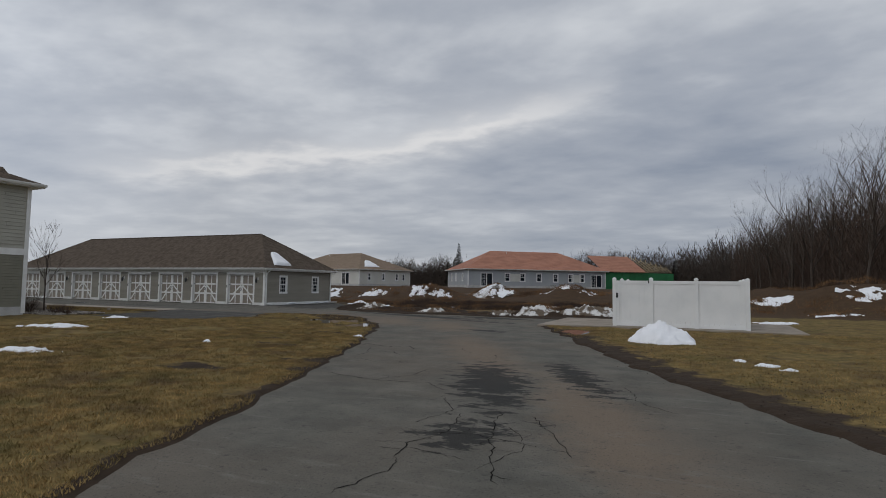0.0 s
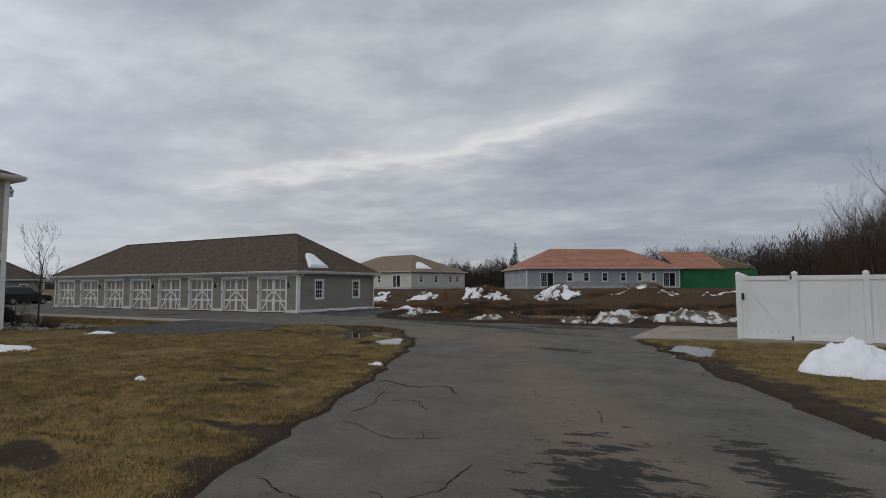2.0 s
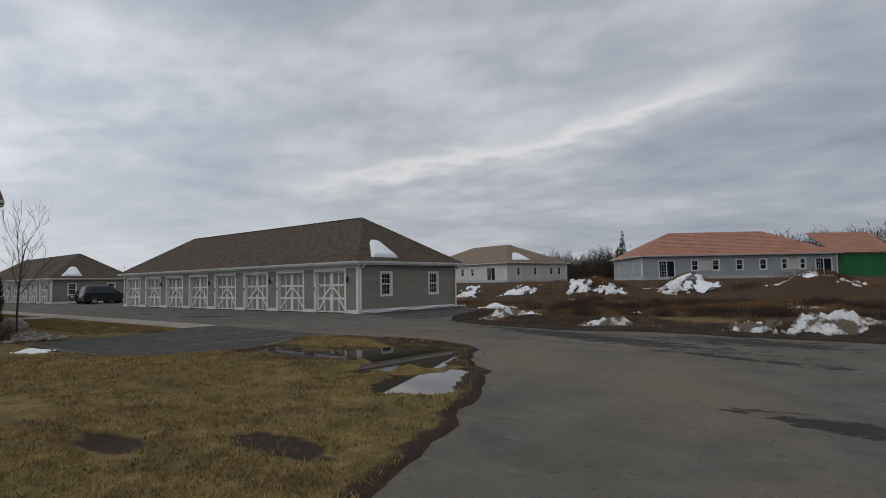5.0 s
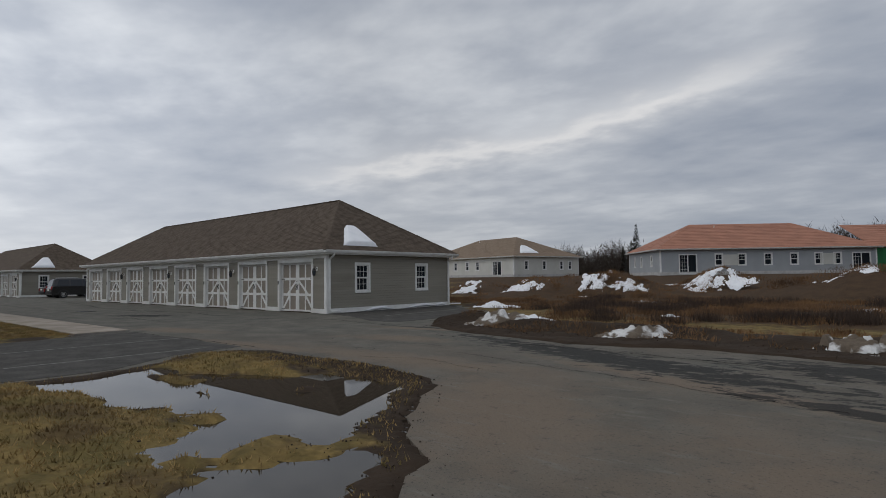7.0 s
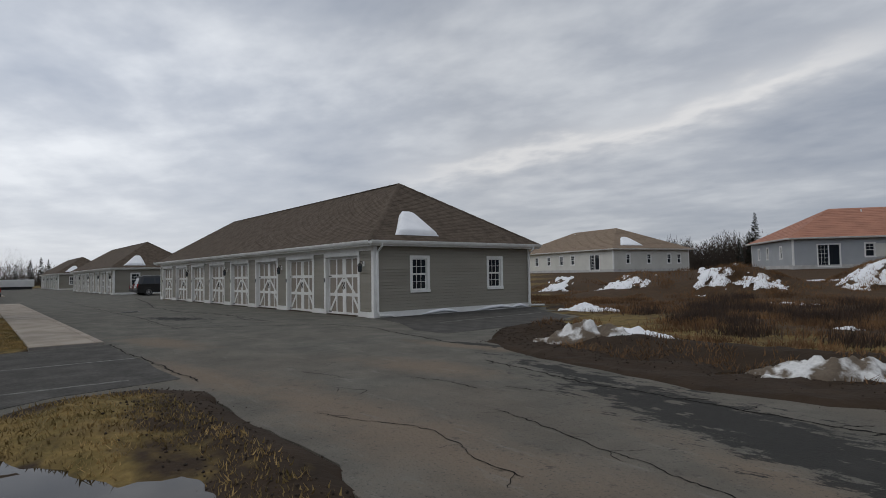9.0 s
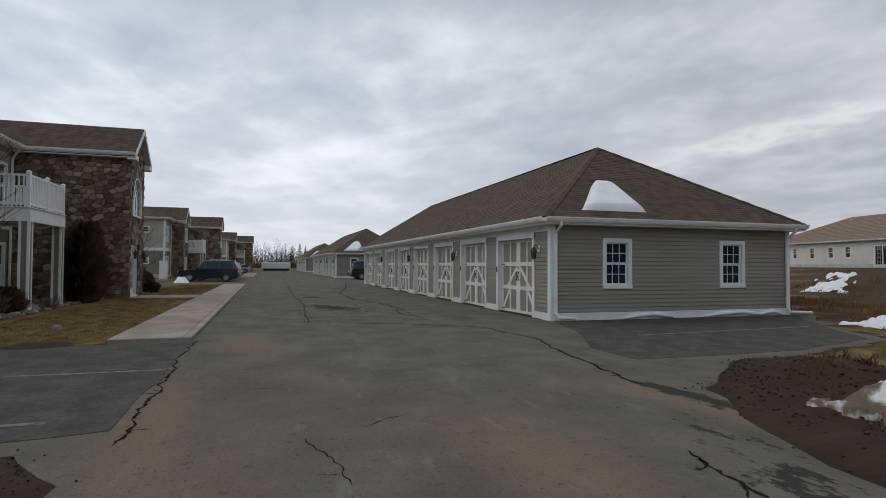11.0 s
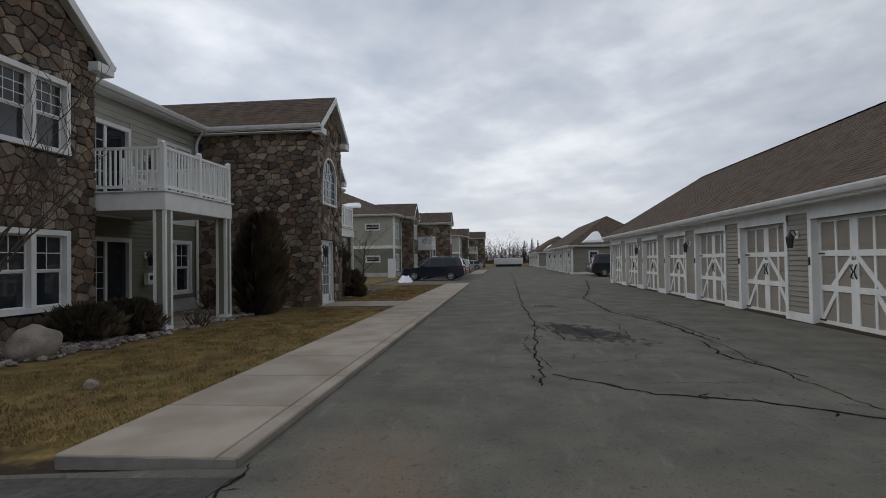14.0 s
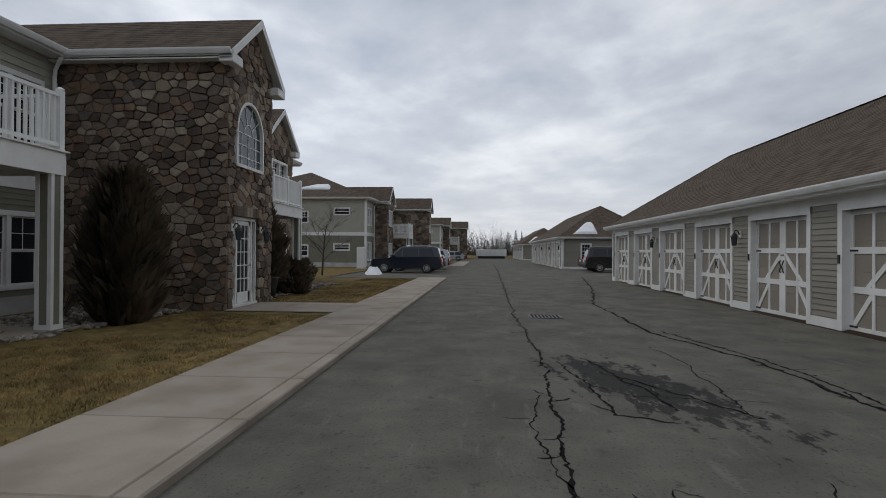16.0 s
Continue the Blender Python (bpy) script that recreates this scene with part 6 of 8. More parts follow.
# ---- new one-storey houses beyond the field ----
def long_house(name, at, length, depth, wall_mat, roof_mat, label, wins, slider, side_wins, z_e=2.75, rise=2.65, hip=4.6, patch=()):
    """A low hip-roofed house: origin at its near corner, length along +x, depth along +y; facing -y."""
    h = thing(name, label, "house", at)
    fr = Face((0, 0, 0), (1, 0, 0), (0, -1, 0))
    sd = Face((0, depth, 0), (0, -1, 0), (-1, 0, 0))
    se = Face((length, 0, 0), (0, 1, 0), (1, 0, 0))
    holes = [(u, u + 0.95, 0.95, 2.35) for u in wins] + [(u, u + 2.0, 0.2, 2.3) for u in slider]
    sh = [(u, u + 0.8, 0.95, 2.3) for u in side_wins]
    b = Geo()
    wall_with_holes(b, fr, 0, length, 0, z_e, holes)
    wall_with_holes(b, sd, 0, depth - 0.2, 0, z_e, sh)
    wall_with_holes(b, se, 0.2, depth, 0, z_e, sh)
    b.box(0.2, length - 0.2, depth - 0.2, depth, 0, z_e)
    part("wall", b, wall_mat, h)
    for f, L0, hh in ((fr, length, holes), (sd, depth, sh), (se, depth, sh)):
        siding(f, h, 0.1, L0 - 0.1, 0.35, z_e, wall_mat, 0.2, hh, joined=True)
        part("foundation", f.box(Geo(), -0.02, L0 + 0.02, -0.6, 0.34, -0.1, 0.05), M["found"], h)
        part("corner_board", f.box(Geo(), -0.03, 0.1, 0.3, z_e, 0, 0.05), M["white"], h)
        part("corner_board", f.box(Geo(), L0 - 0.1, L0 + 0.03, 0.3, z_e, 0, 0.05), M["white"], h)
    for w in holes[:len(wins)]:
        window(fr, h, *w, grid=(2, 2), trim=0.13)
    for w in sh:
        window(sd, h, *w, grid=(2, 2), trim=0.12)
        window(se, h, *w, grid=(2, 2), trim=0.12)
    for s in holes[len(wins):]:
        sliding_door(fr, h, *s)
    for u in patch:
        part("blank_panel", fr.box(Geo(), u, u + 1.7, 1.0, 2.2, 0.0, 0.04), M["siding_n"], h)
    ov = 0.45
    ze = z_e + 0.15
    A, B, C, D = Vector((-ov, -ov, ze)), Vector((length + ov, -ov, ze)), Vector((length + ov, depth + ov, ze)), Vector((-ov, depth + ov, ze))
    R0, R1 = Vector((hip, depth / 2, ze + rise)), Vector((length - hip, depth / 2, ze + rise))
    for q, nm in (((A, B, R1, R0), "front_slope"), ((B, C, R1, R1), "end_slope"), ((C, D, R0, R1), "back_slope"), ((D, A, R0, R0), "end_slope")):
        roof_slope(h, q, roof_mat, 0.45, name=nm, sag=0.02)
    gutter(h, (-ov, -ov + 0.02, ze), (length + ov, -ov + 0.02, ze), (0, -1, 0))
    gutter(h, (-ov + 0.02, depth + ov, ze), (-ov + 0.02, -ov, ze), (-1, 0, 0))
    gutter(h, (length + ov - 0.02, -ov, ze), (length + ov - 0.02, depth + ov, ze), (1, 0, 0))
    part("roof_vent", Geo().lathe([(0.06, 0), (0.06, 0.5)], (length * 0.35, depth / 2 - 1.0, ze + rise - 0.75), 8), M["white"], h)
    return h


HOUSE_Z = 1.45
R_AT = pose(-32.3, 81.0, HOUSE_Z, 0, 0, 38)
long_house("red_roofed_house", R_AT, 23.2, 12.5, M["siding_grey"], M["osb"], "unfinished grey house with reddish bare roof sheathing", [5.9, 8.4, 11.2, 14.0, 16.6, 18.6], [2.0, 20.6], [2.2, 5.0, 9.0], patch=(6.8, 17.2), hip=5.6, rise=3.2)
# its open wing in green sheathing, with the roof still going up
wing = thing("unfinished_wing", "unfinished wing sheathed in green with bare roof trusses", "house under construction", R_AT)
wb = Geo().box(23.3, 36.5, 1.0, 11.5, -0.6, 2.75)
part("wall_core", wb, M["green"], wing)
for k in range(11):
    for z0, z1 in ((0.0, 1.33), (1.36, 2.7)):
        part("sheathing_panel", Geo().box(23.35 + k * 1.2, 24.53 + k * 1.2, 0.96, 0.995, z0, z1), M["green"], wing)
Aw, Bw, Rw0, Rw1 = Vector((23.2, 0.5, 2.9)), Vector((31.0, 0.5, 2.9)), Vector((23.2, 6.2, 5.75)), Vector((31.0, 6.2, 5.75))
roof_slope(wing, (Aw, Bw, Rw1, Rw0), M["osb"], 0.6, name="roof_slope", sag=0.02)
for k in range(9):
    x = 31.2 + k * 0.62
    zt = 5.9 - k * 0.28
    part("truss", Geo().tube([(x, 1.0, 2.9), (x, 1.0 + (zt - 2.9) * 2.0, zt), (x, 11.0, 2.9)], 0.05, 4), M["lumber"], wing)
    part("truss_stud", Geo().box(x - 0.04, x + 0.04, 1.0 + (zt - 2.9) * 2.0 - 0.05, 1.05 + (zt - 2.9) * 2.0, zt - 0.2, zt + 0.35), M["lumber"], wing)

N_AT = pose(-53.2, 83.0, HOUSE_Z, 0, 0, -14)
nh = long_house("tan_roofed_house", N_AT @ Matrix.Translation((-22, 0, 0)), 22.0, 13.0, M["siding_n"], M["shingle_tan"], "new pale house with a tan hip roof", [2.0, 5.0, 8.0, 11.0, 13.5], [17.5], [2.0, 5.5, 9.0, 10.8], hip=6.5, rise=3.2)
m = N_AT.to_3x3()
v = (m @ Vector((-6.95, 0, 3.2))).normalized()
snow_on_slope("roof_snow", N_AT @ Vector((0.45, 1.6, 2.92)) + v * 1.0, m @ Vector((0, 1, 0)), v, (m @ Vector((3.2, 0, 6.95))).normalized(), 3.8, 3.0, "patch of white snow on the tan roof")


# ---- white vinyl enclosure ----
def enclosure():
    e = thing("vinyl_fence", "tall white vinyl fence enclosure with a braced gate", "fence")
    y, zt = 24.2, 1.98
    cap = [(0.085, 0), (0.085, 0.03), (0.02, 0.08)]

    def post(x, yy):
        p = part("post", Geo().box(x - 0.07, x + 0.07, yy - 0.07, yy + 0.07, -0.05, zt + 0.03), M["vinyl"], e)
        part("cap", Geo().lathe([(r, z + zt + 0.03) for r, z in cap], (x, yy, 0), 4), M["vinyl"], p)

    def panel(x0, y0, x1, y1, name="panel"):
        d = Vector((x1 - x0, y1 - y0, 0))
        L0 = d.length
        f = Face((x0, y0, 0), d.normalized(), (d.normalized().y, -d.normalized().x, 0))
        pn = new(name)
        pn.parent = e
        n = max(1, int(L0 / 0.17))
        for i in range(n):
            part("plank", f.box(Geo(), L0 * i / n + 0.002, L0 * (i + 1) / n - 0.002, 0.22, zt - 0.14, -0.012, 0.010), M["vinyl"], pn)
        part("top_rail", f.box(Geo(), 0, L0, zt - 0.15, zt - 0.02, -0.03, 0.035), M["vinyl"], pn)
        part("bottom_rail", f.box(Geo(), 0, L0, 0.10, 0.23, -0.03, 0.035), M["vinyl"], pn)
        return f, pn

    xs = [-2.83, -1.38, 0.30, 2.10]
    for x in xs:
        post(x, y)
    for yy in (26.6, 29.0):
        post(xs[0], yy), post(xs[-1], yy)
    f, gate = panel(xs[0] + 0.10, y, xs[1] - 0.10, y, "gate")
    w = xs[1] - xs[0] - 0.2
    br = Geo()
    br.prism([f.p(0.05, zt - 0.22, 0.010), f.p(0.17, zt - 0.16, 0.010), f.p(w - 0.03, 0.28, 0.010), f.p(w - 0.15, 0.22, 0.010)], f.n * 0.022)
    part("brace", br, M["vinyl"], gate)
    for u in (0.03, w - 0.03):
        part("stile", f.box(Geo(), u - 0.06, u + 0.06, 0.10, zt - 0.02, -0.03, 0.037), M["vinyl"], gate)
    part("latch", f.box(Geo(), -0.08, 0.05, 1.25, 1.45, 0.038, 0.06), M["metal_dark"], gate)
    for z in (zt - 0.08, 0.16):
        part("hinge", f.box(Geo(), w - 0.02, w + 0.12, z - 0.05, z + 0.05, 0.038, 0.055), M["metal_dark"], gate)
    panel(xs[1] + 0.07, y, xs[2] - 0.07, y)
    panel(xs[2] + 0.07, y, xs[3] - 0.07, y)
    for a, b in (((xs[0], 24.27), (xs[0], 26.53)), ((xs[0], 26.67), (xs[0], 28.93)), ((xs[0] + 0.07, 29.0), (xs[-1] - 0.07, 29.0))):
        panel(*b, *a) if a[0] == b[0] else panel(*b, *a)
    for a, b in (((xs[-1], 24.27), (xs[-1], 26.53)), ((xs[-1], 26.67), (xs[-1], 28.93))):
        panel(*a, *b)


enclosure()


# ---- snow that lies on the ground ----
def snow_patch(cx, cy, rx, ry, h, mat, label, rot=0.0, seed=0, thresh=0.0, n=30, name="snow_patch", rough=1.0):
    """A ragged sheet or heap of snow draped over the ground, thinning to nothing at its edge."""
    n = max(18, min(84, int(24 + 34 * max(rx, ry))))
    s = np.linspace(-1.25, 1.25, n)
    a, b = np.meshgrid(s, s)
    c, sn = math.cos(rot), math.sin(rot)
    x, y = cx + a * rx * c - b * ry * sn, cy + a * rx * sn + b * ry * c
    f = 0.9 - np.sqrt(a * a + b * b) + (2.6 if h < 0.2 and rx > 0.6 else 1.0) * (fbm(x + seed * 3.7, y, 3.4 / max(rx, ry), 60 + seed, 5) - 0.54) * rough - thresh
    base = ground_height(x, y)
    lump = 1 - 0.7 * rough + 1.0 * rough * fbm(x, y, 2.6, 90 + seed, 5) + 0.32 * rough * (vnoise(x, y, 7.0, 140 + seed) > 0.52) * vnoise(x, y, 12.0, 170 + seed)
    z = base + np.where(f > 0, h * np.clip(f * 1.5, 0, 1.2) ** 0.8 * lump + 0.015, -0.06)
    g = Geo()
    g.v = np.stack([x.ravel(), y.ravel(), z.ravel()], 1).tolist()
    ok = f > -0.12
    for j in range(n - 1):
        for i in range(n - 1):
            if ok[j, i] or ok[j + 1, i] or ok[j, i + 1] or ok[j + 1, i + 1]:
                k = j * n + i
                g.f.append((k, k + 1, k + n + 1, k + n))
    return solid(name, g, mat, label, "snow", group="patches of old snow", smooth=True)


HEAPS = [(-25.2, 39.8, 1.3, 0.8, 0.5, 0.4), (-18.8, 31.15, 1.05, 0.6, 0.5, 0.6), (-18.5, 32.5, 0.9, 0.4, 0.40, 0.5), (-14.3, 30.45, 1.1, 0.55, 0.46, 0.6), (-9.9, 30.6, 0.7, 0.5, 0.36, 0), (-8.0, 30.9, 1.3, 0.7, 0.66, 0.2), (-5.0, 31.4, 2.2, 0.8, 0.62, 0.05)]
for i, (x, y, rx, ry, h, r) in enumerate(HEAPS):
    snow_patch(x, y, rx * 0.95, ry * 0.9, h * 0.52, M["snow"] if i in (0, 2) else M["snow_dirty"], "heap of old ploughed snow streaked with dirt" if i not in (0, 2) else "low heap of white snow on the grass", r, seed=i, name="snow_mound")
snow_patch(-0.6, 18.0, 1.15, 0.95, 0.56, M["snow"], "conical heap of grainy old snow before the white fence", 0.2, seed=21, name="snow_mound", rough=0.5)
DRAPES = [(-36.6, 51.9, 1.3, 1.5), (-31.2, 51.3, 2.0, 1.7), (-26.2, 52.6, 1.6, 1.8), (-24.0, 53.2, 1.4, 1.0), (-20.4, 56.2, 1.5, 1.6), (-18.4, 56.6, 1.4, 1.2), (-12.6, 54.2, 2.3, 1.9), (-9.6, 54.0, 1.6, 1.6), (-5.4, 53.5, 2.2, 1.6),
          (-29.5, 60.5, 3.6, 1.2), (-24.0, 66.0, 5.0, 1.0), (5.0, 44.2, 2.2, 1.3), (10.4, 42.8, 2.6, 1.8), (13.2, 41.6, 2.4, 1.5), (7.3, 39.5, 1.9, 0.6), (-20.6, 47.5, 1.5, 0.6), (-17.8, 42.5, 0.6, 0.3), (-10.5, 44.0, 1.4, 0.6),
          (15.5, 46.0, 1.6, 1.1), (-16.0, 37.5, 0.5, 0.2)]
for i, (x, y, rx, ry) in enumerate(DRAPES):
    snow_patch(x, y, rx * 0.70, ry * 0.76, 0.07, M["snow"], "ragged patch of melting white snow on a dirt mound" if ry > 1 else "thin strip of melting snow on rough ground", rnd(-0.5, 0.5), seed=30 + i, thresh=0.08)
LAWN_SNOW = [(-19.9, 12.2, 1.3, 0.6), (-13.4, 7.3, 0.8, 0.35), (-23.2, 16.7, 0.55, 0.42), (-9.15, 14.5, 0.16, 0.12), (-11.6, 10.9, 0.12, 0.09), (1.8, 13.3, 0.26, 0.16), (2.1, 12.8, 0.2, 0.1), (3.5, 31.2, 1.3, 0.6), (1.3, 14.0, 0.16, 0.1)]
for i, (x, y, rx, ry) in enumerate(LAWN_SNOW):
    snow_patch(x, y, rx, ry, 0.06 if rx > 0.3 else 0.04, M["snow"], "small remnant of white snow on the lawn", 0.3, seed=70 + i)
snow_patch(-64.0, 19.0, 1.3, 0.6, 0.3, M["snow"], "small white snow heap by the parking bay", 0.2, seed=90, name="snow_mound")
# crust of ice along the foot of the garage wall
for i, (y, w) in enumerate(((35.6, 0.9), (38.6, 1.2), (40.0, 0.5))):
    gi = Geo().tube([(GAR_X + 0.04, y - w, 0.02), (GAR_X + 0.06, y - w * 0.4, 0.10), (GAR_X + 0.05, y + w * 0.2, 0.14), (GAR_X + 0.06, y + w * 0.6, 0.09), (GAR_X + 0.04, y + w, 0.02)], [0.02, 0.06, 0.07, 0.06, 0.02], 6)
    solid("ice_crust", gi, M["snow"], "crust of white ice at the foot of the garage wall", "ice", group="ice crusts", smooth=True)


# ---- marks in the asphalt ----
road_ob = bpy.data.objects["road"]


def crack(pts, width=0.03, z=0.0035, mat="tar", wander=0.07, name="crack", seed=0):
    """A jagged dark crack of uneven width as a thin ribbon, with short side branches."""
    rs = random.Random(seed + int(pts[0][0] * 100))
    g = Geo()

    def ribbon(path, wide):
        first = len(g.v)
        for i, p in enumerate(path):
            d = path[min(i + 1, len(path) - 1)] - path[max(i - 1, 0)]
            n = Vector((-d.y, d.x, 0)).normalized()
            w = wide * rs.uniform(0.2, 1.0) * (0.15 if i in (0, len(path) - 1) else 1)
            g.v += [tuple(p - n * w / 2), tuple(p + n * w / 2)]
        for i in range(len(path) - 1):
            k = first + 2 * i
            g.f.append((k, k + 2, k + 3, k + 1))

    path, drift = [], Vector((0, 0, 0))
    for (x0, y0), (x1, y1) in zip(pts, pts[1:]):
        k = max(3, int(math.hypot(x1 - x0, y1 - y0) / 0.055))
        for i in range(k):
            t = i / k
            drift = drift * 0.86 + Vector((rs.uniform(-1, 1), rs.uniform(-1, 1), 0)) * wander
            path.append(Vector((x0 + (x1 - x0) * t, y0 + (y1 - y0) * t, z)) + drift)
    path.append(Vector((*pts[-1], z)))
    ribbon(path, width)
    for _ in range(len(path) // 14):
        p = path[rs.randrange(len(path))].copy()
        a = rs.uniform(0, 2 * math.pi)
        twig = [p]
        for i in range(rs.randint(3, 8)):
            a += rs.uniform(-0.7, 0.7)
            twig.append(twig[-1] + Vector((math.cos(a), math.sin(a), 0)) * 0.05)
        ribbon(twig, width * 0.6)
    return part(name, g, M[mat], road_ob)


CRACKS = [
    ([(-30.0, 26.3), (-33.6, 26.45), (-36.7, 26.6), (-41.0, 26.5), (-56.0, 26.7), (-70.0, 26.9), (-95, 27.0)], 0.05),
    ([(-31.2, 26.55), (-32.4, 26.3), (-33.6, 26.2), (-34.6, 26.4)], 0.035),
    ([(-33.9, 29.55), (-37.0, 29.45), (-39.3, 28.85), (-45.2, 28.95), (-52, 30.2), (-63.0, 31.6)], 0.09),
    ([(-33.9, 29.75), (-37.0, 29.62), (-39.6, 29.1)], 0.05),
    ([(-30.7, 26.5), (-30.2, 27.0), (-29.6, 27.5), (-29.4, 28.4), (-29.1, 28.9), (-28.0, 30.3), (-25.6, 30.5), (-23.9, 30.1), (-21.3, 29.8)], 0.07),
    ([(-33.7, 29.35), (-32.4, 29.15), (-30.6, 29.5)], 0.06), ([(-32.2, 26.7), (-31.9, 26.9), (-32.3, 27.0)], 0.03), ([(-35.8, 27.2), (-35.0, 27.7), (-33.9, 28.3)], 0.05), ([(-36.4, 26.8), (-35.3, 26.9), (-33.9, 27.0), (-33.7, 27.5)], 0.05),
    ([(-33.9, 29.55), (-31.5, 29.4), (-29.0, 29.5)], 0.045),
    ([(-34.1, 27.6), (-35.1, 27.5), (-36.7, 27.1)], 0.05), ([(-34.0, 28.2), (-36.1, 28.4), (-37.8, 28.4)], 0.04), ([(-34.6, 27.0), (-34.5, 28.6)], 0.03),
    ([(-31.5, 27.0), (-31.8, 27.8), (-32.5, 28.0)], 0.025), ([(-30.2, 27.4), (-30.4, 29.3)], 0.02),
    ([(-27.3, 23.95), (-25.0, 23.97), (-22.5, 24.05), (-20.4, 24.05)], 0.05),
    ([(-20.7, 26.6), (-20.4, 26.15)], 0.03), ([(-18.6, 26.5), (-18.0, 26.75), (-17.2, 26.7)], 0.04), ([(-18.6, 25.3), (-18.1, 25.5), (-17.9, 25.3)], 0.03), ([(-17.0, 27.0), (-16.4, 27.2), (-15.9, 27.1)], 0.03),
    ([(-24.4, 24.6), (-24.2, 25.2), (-23.8, 25.4)], 0.03), ([(-22.4, 25.0), (-22.2, 25.5)], 0.025), ([(-20.2, 25.6), (-19.0, 25.8)], 0.025),
    ([(-1.9, 6.7), (-1.6, 5.6), (-1.25, 4.6), (-1.0, 4.0)], 0.03), ([(-2.3, 6.3), (-2.1, 5.4), (-2.3, 4.8), (-2.0, 4.0), (-2.1, 3.2)], 0.03), ([(-1.45, 6.6), (-0.9, 5.7), (-0.6, 5.0)], 0.025),
    ([(-2.5, 5.3), (-1.7, 5.4), (-1.0, 5.2)], 0.025), ([(-2.2, 4.6), (-1.5, 4.5)], 0.02), ([(-2.9, 7.2), (-2.5, 6.4), (-2.6, 5.6)], 0.025), ([(-1.5, 5.9), (-1.1, 5.1), (-1.3, 4.3)], 0.02),
    ([(-5.9, 8.4), (-4.6, 8.0), (-3.7, 8.2), (-3.2, 7.8)], 0.03), ([(-4.6, 8.0), (-4.3, 8.9), (-4.4, 9.6)], 0.025), ([(-6.6, 10.4), (-5.6, 10.0), (-5.0, 10.3)], 0.03),
    ([(-8.1, 13.2), (-7.2, 12.8), (-6.6, 13.1), (-6.2, 12.6)], 0.05), ([(-7.2, 11.6), (-6.4, 11.9), (-6.0, 11.4)], 0.04), ([(-7.4, 12.4), (-6.9, 11.4), (-6.8, 10.8)], 0.035),
    ([(-7.6, 14.9), (-7.0, 15.3), (-6.6, 15.1)], 0.03), ([(-0.7, 9.4), (-0.3, 8.3), (0.3, 7.6)], 0.02), ([(-4.0, 12.5), (-3.7, 11.8)], 0.03), ([(-5.3, 13.5), (-4.9, 12.9)], 0.02),
    ([(-17.5, 24.4), (-16.0, 24.9), (-14.5, 24.6)], 0.03), ([(-19.0, 28.5), (-16.5, 28.0), (-13.5, 27.9), (-10.5, 27.6)], 0.05), ([(-16.2, 26.0), (-13.0, 25.4), (-9.5, 24.6)], 0.035),
]
for i, (pts, w) in enumerate(CRACKS):
    crack(pts, w * (0.95 if w >= 0.05 else 0.6), seed=i, wander=0.028)
for p, q in (((-23.95, 20.0), (-23.95, 23.9)), ((-21.3, 19.6), (-21.3, 23.3)), ((-25.65, 32.9), (-26.1, 38.2))):
    d = Vector((q[0] - p[0], q[1] - p[1], 0))
    n = Vector((-d.y, d.x, 0)).normalized() * 0.05
    a, b = Vector((*p, 0.0095)), Vector((*q, 0.0095))
    solid("parking_line", Geo().poly([a - n, b - n, b + n, a + n]), M["paint"], "worn white parking line on dark asphalt", "parking line", group="parking lines", kind="structure")
dr = thing("storm_drain", "dark iron drain grate set in the asphalt", "drain", Matrix.Translation((-41.75, 27.2, 0.002)))
part("frame", Geo().box(-0.36, 0.36, -0.36, -0.31, 0, 0.012).box(-0.36, 0.36, 0.31, 0.36, 0, 0.012).box(-0.36, -0.31, -0.31, 0.31, 0, 0.012).box(0.31, 0.36, -0.31, 0.31, 0, 0.012), M["metal_dark"], dr)
# no hole is cut: a flat dark plate paints the shade below the bars
part("pit_shade_plate", Geo().box(-0.31, 0.31, -0.31, 0.31, 0.0005, 0.002), M["tar"], dr)
bar_me = Geo().box(-0.31, 0.31, -0.018, 0.018, 0.0, 0.010).mesh("bar", M["metal_dark"])
for k in range(7):
    b = part("bar", bar_me, None, dr)
    b.location = (0, -0.24 + k * 0.08, 0)


